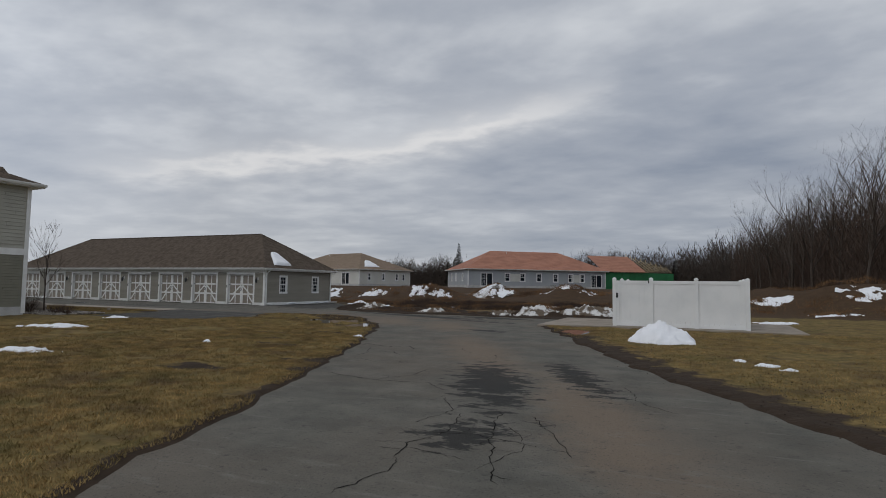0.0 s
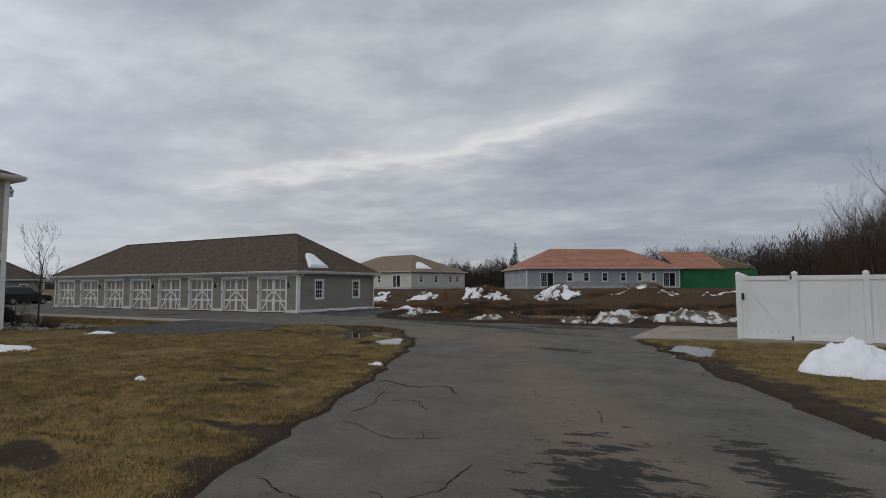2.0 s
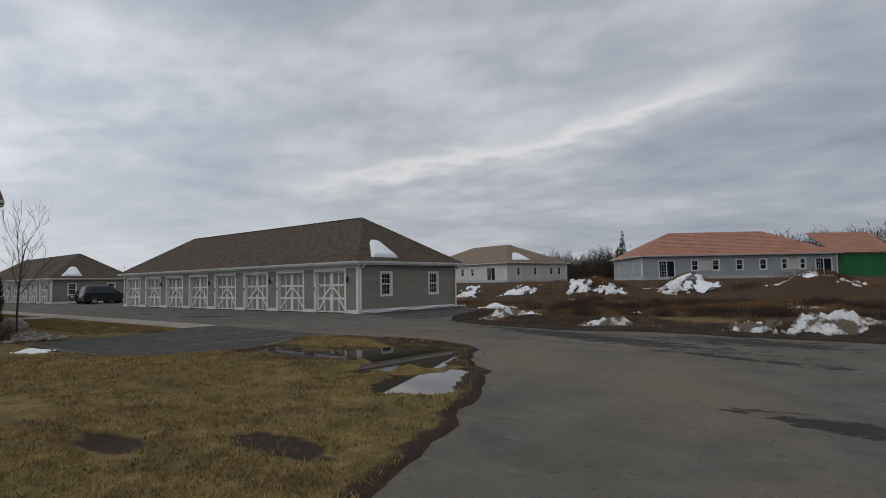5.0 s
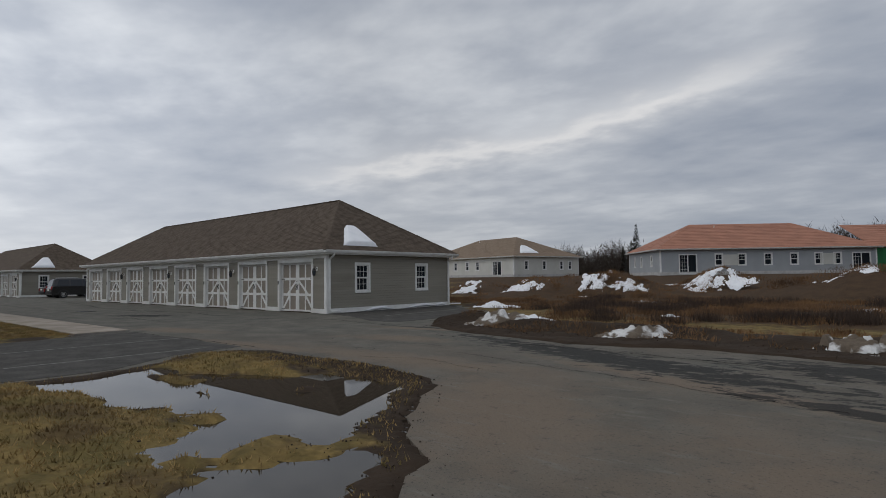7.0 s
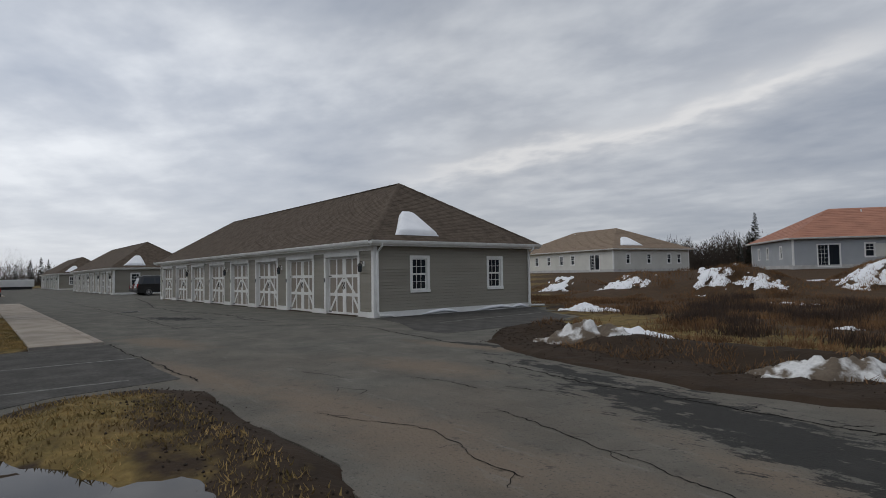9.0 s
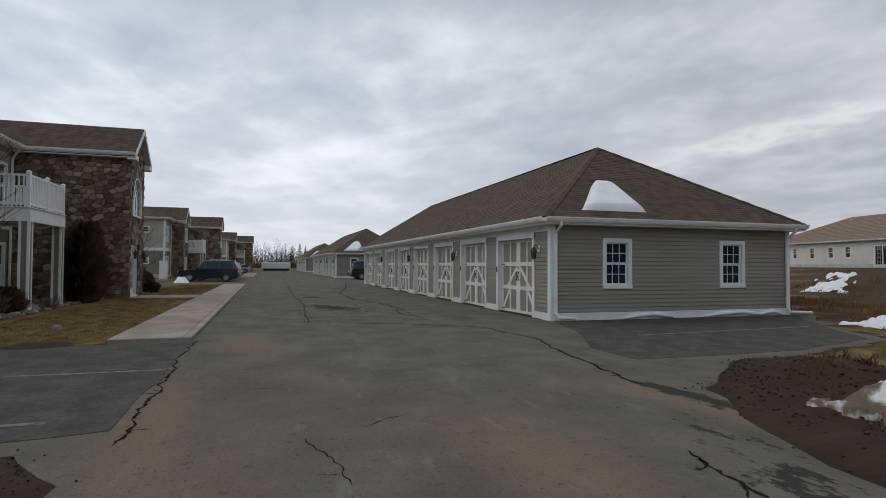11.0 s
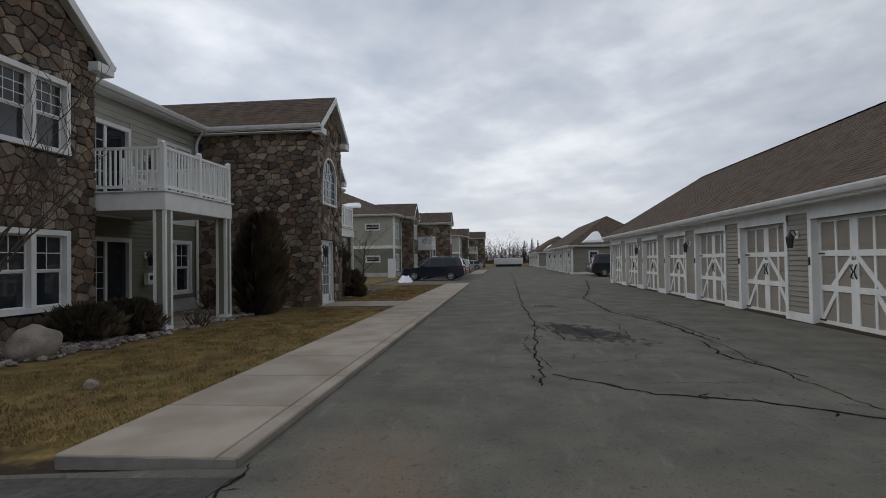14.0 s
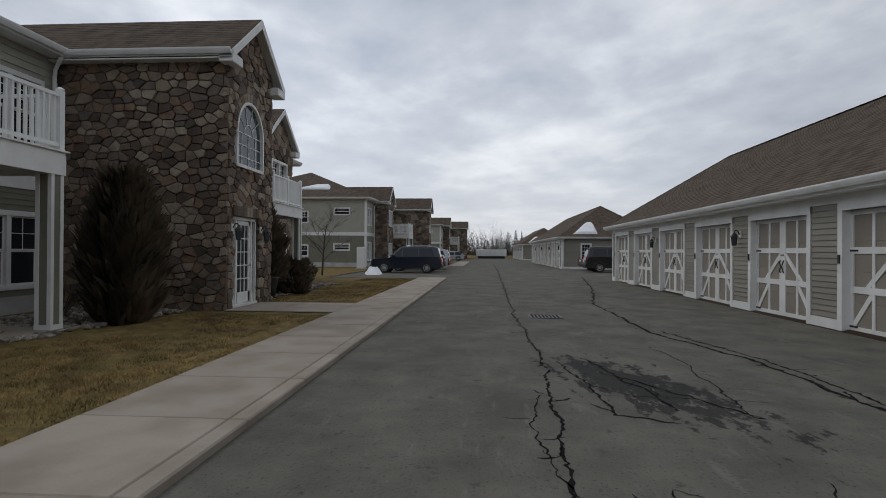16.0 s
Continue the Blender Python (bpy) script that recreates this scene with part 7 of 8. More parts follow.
# ---- plants ----
def branch_tree(height, spread, seed, levels=4, first=0.3, up=0.55, thin=1.0, splits=(5, 4, 4, 3)):
    """Trunk and crown of a bare tree: tapered limbs that fork again and again."""
    rs = random.Random(seed)
    trunk, crown = Geo(), Geo()
    r0 = height * 0.016 * thin

    def grow(p, d, length, r, level):
        pts, rad = [p], [r]
        segs = 4 if level < 2 else 3
        for i in range(segs):
            d = (d + Vector((rs.uniform(-1, 1), rs.uniform(-1, 1), rs.uniform(-0.4, 0.8))) * (0.10 if level == 0 else 0.2)).normalized()
            pts.append(pts[-1] + d * length / segs)
            rad.append(r * (1 - 0.62 * (i + 1) / segs))
        (trunk if level == 0 else crown).tube(pts, rad, 6 if level == 0 else (4 if level == 1 else 3), caps=level == 0)
        if level >= levels:
            return
        n = splits[min(level, len(splits) - 1)]
        for k in range(n + (3 if level == 0 else 0)):
            t = first + (1 - first) * (k + rs.random()) / (n + (3 if level == 0 else 0)) if level == 0 else rs.uniform(0.3, 1.0)
            i = min(segs - 1, int(t * segs))
            q = pts[i].lerp(pts[i + 1], t * segs - i)
            az = rs.uniform(0, 2 * math.pi)
            side = Vector((math.cos(az), math.sin(az), 0))
            nd = (d * up + side * spread + Vector((0, 0, 0.25))).normalized()
            grow(q, nd, length * rs.uniform(0.42, 0.62), max(rad[i] * 0.5, 0.006), level + 1)

    grow(Vector((0, 0, -0.05)), Vector((0, 0, 1)), height * 0.72, r0, 0)
    return trunk, crown


def make_tree(geos, at, label, mat="bark", group="", cat="tree", name="bare_tree"):
    o = thing(name, label, cat, at, group)
    part("trunk", geos[0], M[mat], o)
    part("crown", geos[1], M[mat], o)
    return o


gz = lambda x, y: float(ground_height(np.array([x]), np.array([y]))[0])
make_tree(branch_tree(4.4, 0.55, 3, 3, 0.35, 0.8, 0.65, (6, 4, 3)), pose(-30.9, 18.2, 0.0), "slender young bare tree in a bed of stones", name="young_tree")
make_tree(branch_tree(4.2, 0.9, 5, 3, 0.25, 0.6, 0.9, (6, 5, 4)), pose(-61.0, 16.6, 0.0), "small ornamental bare tree before the far house", name="ornamental_tree")


def twig_shrub(at, h, w, n, seed, label):
    rs = random.Random(seed)
    g = Geo()
    for i in range(n):
        az, r = rs.uniform(0, 2 * math.pi), rs.uniform(0, 0.18)
        p = Vector((math.cos(az) * r, math.sin(az) * r, -0.03))
        d = Vector((math.cos(az) * rs.uniform(0.1, w), math.sin(az) * rs.uniform(0.1, w), 1)).normalized()
        pts = [p]
        for k in range(4):
            d = (d + Vector((rs.uniform(-1, 1), rs.uniform(-1, 1), 0)) * 0.18).normalized()
            pts.append(pts[-1] + d * h * rs.uniform(0.18, 0.3))
        g.tube(pts, [0.010, 0.008, 0.006, 0.004, 0.002], 3, caps=False)
        for k in range(3):
            q = pts[rs.randint(1, 3)]
            e = (d + Vector((rs.uniform(-1, 1), rs.uniform(-1, 1), 0.3)) * 0.8).normalized()
            g.tube([q, q + e * h * 0.25], [0.005, 0.002], 3, caps=False)
    return solid("bare_shrub", g, M["bark_red"], label, "shrub", group="bare shrubs", at=at)


twig_shrub(pose(-29.6, 16.7, 0.05), 1.25, 0.7, 34, 1, "bare twiggy shrub in the stone bed")
twig_shrub(pose(-28.0, 17.0, 0.05), 0.55, 1.1, 60, 2, "low brown bare shrub in the stone bed")
twig_shrub(pose(-27.0, 16.9, 0.05), 0.5, 1.1, 60, 3, "low brown bare shrub in the stone bed")
twig_shrub(pose(-40.6, 16.5, 0.05), 0.8, 0.8, 30, 4, "small reddish bare shrub under a window")
twig_shrub(pose(-36.0, 18.75, 0.05), 0.45, 1.0, 40, 5, "low reddish bare shrub by the patio")


def evergreen(at, h, r, shape, n, seed, label, name="evergreen_shrub", mat="needles", leaf=0.16):
    """A dense shrub of many small upright sprays over a dark core of twigs, with an uneven outline."""
    rs = random.Random(seed)
    o = thing(name, label, "shrub", at, "evergreen shrubs")
    stem = Geo()
    for i in range(7):
        az = 2 * math.pi * i / 7
        stem.tube([(0.04 * math.cos(az), 0.04 * math.sin(az), -0.05), (0.35 * r * math.cos(az), 0.35 * r * math.sin(az), h * 0.4), (0.5 * r * math.cos(az), 0.5 * r * math.sin(az), h * 0.75)], [0.03, 0.02, 0.008], 4, caps=False)
    part("stem", stem, M["bark"], o)
    g = Geo()
    for i in range(n):
        t = rs.random() ** 0.8
        az = rs.uniform(0, 2 * math.pi)
        if shape == "cone":
            rr = r * (0.72 + 0.28 * math.sin(min(1, t * 2.2) * math.pi / 2)) * (1 - max(0, t - 0.5) ** 1.5 * 1.9)
        else:
            rr = r * math.sqrt(max(0.02, 1 - (2 * t - 0.85) ** 2 / 1.4))
        rr *= 1 + 0.34 * noise.noise((math.cos(az) * 1.7 + seed, math.sin(az) * 1.7, t * 4)) + 0.06 * rs.uniform(-1, 1)
        rad = rr * rs.uniform(0.55, 1.0)
        p = Vector((math.cos(az) * rad, math.sin(az) * rad, t * h))
        d = Vector((math.cos(az) * 0.55, math.sin(az) * 0.55, 1.0 if shape == "cone" else 0.6)) + Vector((rs.uniform(-1, 1), rs.uniform(-1, 1), rs.uniform(-0.5, 0.5))) * 0.45
        d.normalize()
        s = d.orthogonal().normalized()
        s = (s * math.cos(az) + d.cross(s) * math.sin(az)) * leaf * rs.uniform(0.16, 0.3)
        L0 = leaf * rs.uniform(0.7, 1.6)
        g.v += [tuple(p - s), tuple(p + s), tuple(p + d * L0 * 0.6 + s * 0.7), tuple(p + d * L0)]
        k = len(g.v) - 4
        g.f += [(k, k + 1, k + 2), (k, k + 2, k + 3)]
    part("foliage", g, M[mat], o)["kind"] = "stuff"
    return o


evergreen(pose(-39.3, 18.85, 0.02), 2.65, 0.56, "cone", 5600, 1, "tall dark brownish evergreen shrub against the stone bay", leaf=0.36)
evergreen(pose(-46.7, 18.5, 0.02), 2.7, 0.85, "cone", 7000, 2, "tall dark evergreen shrub past the entrance", leaf=0.28)
evergreen(pose(-33.6, 17.75, 0.02), 0.62, 0.62, "dome", 2600, 3, "low dark evergreen bush under the stone bay window")
evergreen(pose(-34.7, 17.9, 0.02), 0.66, 0.62, "dome", 2600, 4, "low dark evergreen bush under the stone bay window")
evergreen(pose(-49.0, 18.7, 0.02), 1.0, 0.85, "dome", 3000, 5, "round dark evergreen bush beside the lawn")
evergreen(pose(-46.9, 19.7, 0.02), 0.45, 0.45, "dome", 1500, 6, "small dark mounded bush by the entrance walk")
evergreen(pose(-51.5, 18.0, 0.02), 1.1, 0.9, "dome", 2500, 7, "round dark evergreen bush beside the lawn")


# ---- stones, boulder, planter ----
def lump(rs, r, flat=0.65, n=1):
    """A low faceted stone about the origin."""
    t = (1 + 5 ** 0.5) / 2
    V = [Vector(v).normalized() for v in ((-1, t, 0), (1, t, 0), (-1, -t, 0), (1, -t, 0), (0, -1, t), (0, 1, t), (0, -1, -t), (0, 1, -t), (t, 0, -1), (t, 0, 1), (-t, 0, -1), (-t, 0, 1))]
    F = ((0, 11, 5), (0, 5, 1), (0, 1, 7), (0, 7, 10), (0, 10, 11), (1, 5, 9), (5, 11, 4), (11, 10, 2), (10, 7, 6), (7, 1, 8), (3, 9, 4), (3, 4, 2), (3, 2, 6), (3, 6, 8), (3, 8, 9), (4, 9, 5), (2, 4, 11), (6, 2, 10), (8, 6, 7), (9, 8, 1))
    sx, sy = r * rs.uniform(0.8, 1.4), r * rs.uniform(0.7, 1.0)
    az = rs.uniform(0, 3.14)
    out = []
    for v in V:
        k = rs.uniform(0.8, 1.15)
        x, y, z = v.x * sx * k, v.y * sy * k, v.z * r * flat * k
        out.append((x * math.cos(az) - y * math.sin(az), x * math.sin(az) + y * math.cos(az), z))
    return out, F


def stone_bed(name, areas, per_m2, label, seed):
    rs = random.Random(seed)
    g = Geo()
    for x0, x1, y0, y1 in areas:
        for i in range(int((x1 - x0) * (y1 - y0) * per_m2)):
            x, y = rs.uniform(x0, x1), rs.uniform(y0, y1)
            if y > y1 - 0.35 + 0.3 * noise.noise((x * 1.3, 0, seed)):
                continue
            r = rs.uniform(0.035, 0.085)
            vs, fs = lump(rs, r)
            n = len(g.v)
            z = 0.05 + r * 0.2
            g.v += [(a + x, b + y, c + z) for a, b, c in vs]
            g.f += [tuple(n + i for i in f) for f in fs]
    return solid(name, g, M["rocks"], label, "stones", kind="stuff")


stone_bed("stone_bed", [(-31.4, -26.5, 15.9, 19.0), (-35.0, -31.4, 17.1, 19.2), (-41.5, -38.3, 16.2, 19.3), (-38.3, -34.9, 18.55, 19.15), (-53.0, -44.7, 16.0, 20.0)], 75, "bed of pale rounded landscaping stones along the house", 5)
bm = bmesh.new()
bmesh.ops.create_icosphere(bm, subdivisions=3, radius=1)
for v in bm.verts:
    k = 1 + 0.22 * noise.noise(v.co * 1.3) + 0.08 * noise.noise(v.co * 4)
    v.co = Vector((v.co.x * 0.62 * k, v.co.y * 0.42 * k, v.co.z * 0.40 * k))
me = bpy.data.meshes.new("boulder")
bm.to_mesh(me)
bm.free()
me.materials.append(M["boulder"])
me.polygons.foreach_set("use_smooth", [True] * len(me.polygons))
bo = new("boulder", me)
bo.matrix_basis = pose(-31.7, 18.3, 0.24, 0, 0, 15) @ Matrix.Diagonal((0.82, 0.85, 0.8, 1))
tagged(bo, "rounded brown boulder at the edge of the stone bed", "boulder")
st = new("lawn_stone", me)
st.matrix_basis = pose(-29.6, 20.9, 0.06, 0, 0, 40) @ Matrix.Diagonal((0.17, 0.2, 0.2, 1))
tagged(st, "small pale stone lying on the lawn", "stone")
pl = thing("planter", "dark round planter with a leaning stick by the entrance", "planter", pose(-45.55, 19.35, 0.05))
part("pot", Geo().lathe([(0.20, 0), (0.25, 0.3), (0.28, 0.56), (0.30, 0.60), (0.27, 0.60), (0.25, 0.52)], (0, 0, 0), 16), M["plastic_dark"], pl, smooth=True)
part("soil", Geo().lathe([(0.25, 0.49), (0.25, 0.5)], (0, 0, 0), 14), M["mortar"], pl)
part("stick", Geo().tube([(0, 0, 0.5), (0.12, 0, 0.8), (0.28, 0.02, 1.1), (0.42, 0.02, 1.3)], 0.018, 5), M["white"], pl)
solid("patio", Geo().box(-38.6, -34.9, 15.72, 18.6, -0.05, 0.075, 0.01), M["concrete"], "concrete patio slab under the balcony", "patio", kind="structure")
ub = thing("utility_cabinet", "white utility cabinet beside the far house", "utility box", pose(-73.0, 16.3, 0.0))
part("cabinet_body", Geo().box(-0.35, 0.35, -0.3, 0.3, 0.1, 1.75, 0.03), M["vinyl"], ub)
part("plinth", Geo().box(-0.4, 0.4, -0.35, 0.35, -0.02, 0.1), M["found"], ub)
part("cabinet_door", Geo().box(-0.3, 0.3, 0.3, 0.315, 0.2, 1.65), M["white"], ub)
mb = thing("meter_box", "grey meter box on the wall beneath the balcony", "meter", pose(-38.62, 15.74, 0.95))
part("box", Geo().box(-0.11, 0.11, 0.0, 0.14, 0, 0.34, 0.015), M["vinyl"], mb)
part("dial", Geo().lathe([(0.07, 0), (0.07, 0.03)], (0, 0, 0), 10).moved(pose(0, 0.14, 0.2, -90)), M["plastic_dark"], mb)


# balcony chair seen between the balusters
def plastic_chair(at):
    c = thing("balcony_chair", "white plastic chair on the balcony", "chair", at)
    part("seat", Geo().box(-0.24, 0.24, -0.24, 0.24, 0.40, 0.44, 0.01), M["vinyl"], c)
    for i in range(5):
        part("back_slat", Geo().box(-0.22 + i * 0.1, -0.16 + i * 0.1, -0.25, -0.22, 0.46, 0.88), M["vinyl"], c)
    part("back_rail", Geo().box(-0.24, 0.24, -0.255, -0.215, 0.88, 0.94, 0.01), M["vinyl"], c)
    for sx in (-1, 1):
        for sy in (-1, 1):
            part("leg", Geo().box(sx * 0.23 - 0.02, sx * 0.23 + 0.02, sy * 0.22 - 0.02, sy * 0.22 + 0.02, 0, 0.40), M["vinyl"], c)
        part("armrest", Geo().box(sx * 0.26 - 0.025, sx * 0.26 + 0.025, -0.24, 0.22, 0.62, 0.655, 0.01), M["vinyl"], c)


plastic_chair(pose(-36.4, 16.9, 3.162, 0, 0, 30))


# ---- cars ----
def car_paint(name, col):
    m = bpy.data.materials.new(name)
    m.use_nodes = True
    b = m.node_tree.nodes["Principled BSDF"]
    b.inputs["Base Color"].default_value = (*col, 1)
    b.inputs["Roughness"].default_value, b.inputs["Metallic"].default_value = 0.28, 0.2
    b.inputs["Coat Weight"].default_value, b.inputs["Coat Roughness"].default_value = 0.8, 0.08
    return m


def car(at, paint, label, suv=True, L_=4.7, W=1.84, H=1.78, group="parked cars"):
    """A parked car; its nose points along +x of its own frame."""
    o = thing("car", label, "car", at, group)
    h0, belt = 0.30, H * 0.59
    hood = H * 0.55
    half = L_ / 2
    if suv:
        low = [(-half, 0.55), (-half + 0.05, h0), (half - 0.25, h0), (half, 0.5), (half, 0.78), (half - 0.10, hood - 0.06), (half - 1.25, hood + 0.04), (half - 1.3, belt), (-half + 0.06, belt), (-half - 0.02, 0.9)]
        cab = [(half - 1.25, belt), (half - 2.0, H - 0.06), (half - 2.3, H), (-half + 0.55, H), (-half + 0.30, H - 0.08), (-half + 0.08, belt)]
    else:
        low = [(-half, 0.6), (-half + 0.1, h0), (half - 0.2, h0), (half, 0.45), (half - 0.02, 0.68), (half - 0.2, hood - 0.12), (half - 1.2, hood + 0.02), (half - 1.25, belt), (-half + 0.1, belt), (-half, 0.95)]
        cab = [(half - 1.15, belt), (half - 2.0, H - 0.05), (half - 2.3, H), (-half + 1.3, H), (-half + 0.95, H - 0.06), (-half + 0.15, belt)]
    def loft(prof, widths):
        g = Geo()
        n = len(prof)
        rows = [(-1, widths[0]), (-1, widths[1]), (1, widths[1]), (1, widths[0])]
        for k, (s, wfun) in enumerate(rows):
            inset = k in (0, 3)
            cx = sum(p[0] for p in prof) / n
            cz = sum(p[1] for p in prof) / n
            for x, z in prof:
                kx = 0.97 if inset else 1.0
                g.v.append((cx + (x - cx) * kx, s * wfun(z) , cz + (z - cz) * kx))
        for k in range(3):
            for i in range(n):
                j = (i + 1) % n
                g.f.append((k * n + i, k * n + j, (k + 1) * n + j, (k + 1) * n + i))
        g.f.append(tuple(reversed(range(n))))
        g.f.append(tuple(3 * n + i for i in range(n)))
        return g
    part("body", loft(low, (lambda z: W / 2, lambda z: W / 2 - 0.06)), paint, o)
    tum = lambda z: W / 2 - 0.06 - (z - belt) * 0.26
    part("cabin", loft(cab, (lambda z: tum(z), lambda z: tum(z) - 0.05)), paint, o)
    for s in (-1, 1):
        zb, zt = belt + 0.04, H - 0.14
        for a, b, a2, b2 in ((half - 1.50, half - 2.05, half - 2.00, half - 2.08), (half - 2.13, -half + 1.55, half - 2.16, -half + 1.55), (-half + 1.47, -half + 0.42, -half + 1.47, -half + 0.62)):
            g = Geo()
            g.prism([(a, s * (tum(zb) + 0.004), zb), (b, s * (tum(zb) + 0.004), zb), (b2, s * (tum(zt) + 0.004), zt), (a2, s * (tum(zt) + 0.004), zt)], (0, s * 0.008, 0))
            part("side_window", g, M["glass"], o)
        part("mirror", Geo().box(half - 1.62, half - 1.42, s * (W / 2 - 0.02), s * (W / 2 + 0.16), belt + 0.02, belt + 0.18, 0.03), paint, o)
        part("headlight", Geo().box(half - 0.12, half + 0.012, s * (W / 2 - 0.42), s * (W / 2 - 0.05), hood - 0.32, hood - 0.12, 0.03), M["chrome"], o)
        part("tail_light", Geo().box(-half - 0.025, -half + 0.12, s * (W / 2 - 0.22), s * (W / 2 - 0.03), belt - 0.32, belt + 0.02, 0.02), M["lamp_red"], o)
        part("door_seam", Geo().box(half - 2.12, half - 2.10, s * (W / 2 - 0.001), s * (W / 2 + 0.002), 0.4, belt), M["rubber"], o)
        for xw in (half - 0.92, -half + 0.95):
            wh = new("wheel")
            wh.parent = o
            wh.location = (xw, s * (W / 2 - 0.10), 0.36)
            m90 = pose(0, 0, 0, 90 * -s)
            part("tyre", Geo().lathe([(0.20, -0.12), (0.34, -0.12), (0.365, -0.08), (0.365, 0.08), (0.34, 0.125), (0.22, 0.125)], (0, 0, 0), 20).moved(m90), M["rubber"], wh)
            part("rim", Geo().lathe([(0.22, 0.10), (0.23, 0.132), (0.17, 0.12), (0.05, 0.135)], (0, 0, 0), 14).moved(m90), M["chrome"], wh)
            part("arch", Geo().tube([(xw + 0.43 * math.cos(t), s * (W / 2 - 0.01), 0.36 + 0.43 * math.sin(t)) for t in [math.pi * k / 8 for k in range(9)]], 0.035, 4), M["plastic_dark"], o)
    ws = Geo()
    za, zb2 = belt + 0.05, H - 0.12
    xa, xb = half - 1.25 - 0.05, half - 2.0 + 0.03
    ws.prism([(xa + 0.02, -tum(za) + 0.1, za), (xa + 0.02, tum(za) - 0.1, za), (xb, tum(zb2) - 0.1, zb2), (xb, -tum(zb2) + 0.1, zb2)], (0.03, 0, 0.02))
    part("windscreen", ws, M["glass"], o)
    rw = Geo()
    rx0, rx1 = (-half + 0.09, -half + 0.28) if suv else (-half + 0.25, -half + 0.95)
    rw.prism([(rx0, -tum(za) + 0.12, za), (rx0, tum(za) - 0.12, za), (rx1, tum(zb2) - 0.12, zb2), (rx1, -tum(zb2) + 0.12, zb2)], (-0.03, 0, 0.01))
    part("rear_window", rw, M["glass"], o)
    part("bumper", Geo().box(half - 0.1, half + 0.05, -W / 2 + 0.06, W / 2 - 0.06, 0.36, 0.58, 0.04), M["plastic_dark"], o)
    part("bumper", Geo().box(-half - 0.06, -half + 0.1, -W / 2 + 0.06, W / 2 - 0.06, 0.40, 0.62, 0.04), M["plastic_dark"], o)
    part("grille", Geo().box(half - 0.02, half + 0.02, -0.5, 0.5, 0.62, hood - 0.16, 0.01), M["plastic_dark"], o)
    part("number_plate", Geo().box(-half - 0.04, -half - 0.02, -0.26, 0.26, 0.72, 0.87), M["white"], o)
    if suv:
        for s in (-1, 1):
            part("roof_rail", Geo().tube([(half - 2.4, s * 0.58, H), (half - 2.5, s * 0.58, H + 0.06), (-half + 0.8, s * 0.58, H + 0.06), (-half + 0.7, s * 0.58, H)], 0.02, 5), M["chrome"], o)
    return o


P_NAVY, P_BLUE, P_SILVER, P_BLACK = car_paint("navy_paint", (0.012, 0.018, 0.035)), car_paint("blue_paint", (0.015, 0.035, 0.12)), car_paint("silver_paint", (0.42, 0.43, 0.44)), car_paint("black_paint", (0.010, 0.010, 0.012))
car(pose(-67.2, 20.7, 0, 0, 0, -90), P_NAVY, "dark navy sport utility car parked by the sidewalk")
car(pose(-70.6, 20.9, 0, 0, 0, -90), P_BLUE, "bright blue small car parked in a row", suv=False, L_=4.2, W=1.75, H=1.52)
car(pose(-74.6, 20.9, 0, 0, 0, -90), P_SILVER, "silver car parked in a row", suv=False, L_=4.4, W=1.78, H=1.5)
car(pose(-78.2, 20.8, 0, 0, 0, -90), P_SILVER, "silver sport utility car parked in a row", L_=4.4, W=1.8, H=1.65)
car(pose(-71.6, 35.6, 0, 0, 0, 90), P_BLACK, "black sport utility car parked between the garages", H=1.85)
car(pose(-75.0, 35.8, 0, 0, 0, 90), P_BLACK, "black car parked between the garages", suv=False, L_=4.5, H=1.5)
car(pose(-116.0, 20.8, 0, 0, 0, -90), P_SILVER, "silver car parked far down the street", suv=False, L_=4.4, H=1.5)
car(pose(-120.0, 20.8, 0, 0, 0, -90), P_NAVY, "dark car parked far down the street", suv=False, L_=4.4, H=1.5)
fb = thing("white_trailer", "long white trailer at the end of the street", "trailer", pose(-150, 27.8, 0))
part("trailer_body", Geo().box(-1.2, 1.2, -3.4, 2.9, 0.5, 1.9, 0.05), M["vinyl"], fb)
part("trailer_base", Geo().box(-1.0, 1.0, -3.0, 2.6, 0.0, 0.5), M["plastic_dark"], fb)


# ---- woods ----
VARIANTS = [branch_tree(15.0, 0.55, 11 + i, 4, 0.28, 0.75, 0.85, (6, 4, 3, 3)) for i in range(4)]
protos = []
rw_ = random.Random(4)


def along(pts, step):
    out = []
    for (x0, y0), (x1, y1) in zip(pts, pts[1:]):
        d = math.hypot(x1 - x0, y1 - y0)
        for i in range(max(1, int(d / step))):
            t = i / max(1, int(d / step))
            out.append((x0 + (x1 - x0) * t, y0 + (y1 - y0) * t))
    return out


count = 0
for row, (shift, n_step) in enumerate(((0, 4.2), (5, 4.6), (10, 5.0), (17, 6.0))):
    for x, y in along([(30, 44), (18.5, 54), (14.0, 63), (12.5, 84), (12, 118), (7, 152)], n_step):
        x, y = x + shift + rw_.uniform(-1.5, 1.5), y + rw_.uniform(-1.5, 1.5)
        k = count % 4
        s = rw_.uniform(0.72, 1.0) * (1.0 if y > 58 else 0.85)
        at = pose(x, y, gz(x, y) - 0.1, rw_.uniform(-3, 3), rw_.uniform(-3, 3), rw_.uniform(0, 360))
        if count < 4:
            o = make_tree(VARIANTS[k], at, "tall bare tree at the edge of a brown wood", mat="bark", group="trees of the wood")
            protos.append(o)
        else:
            o = copy_thing(protos[k], at)
        o.scale = (s, s, s)
        count += 1


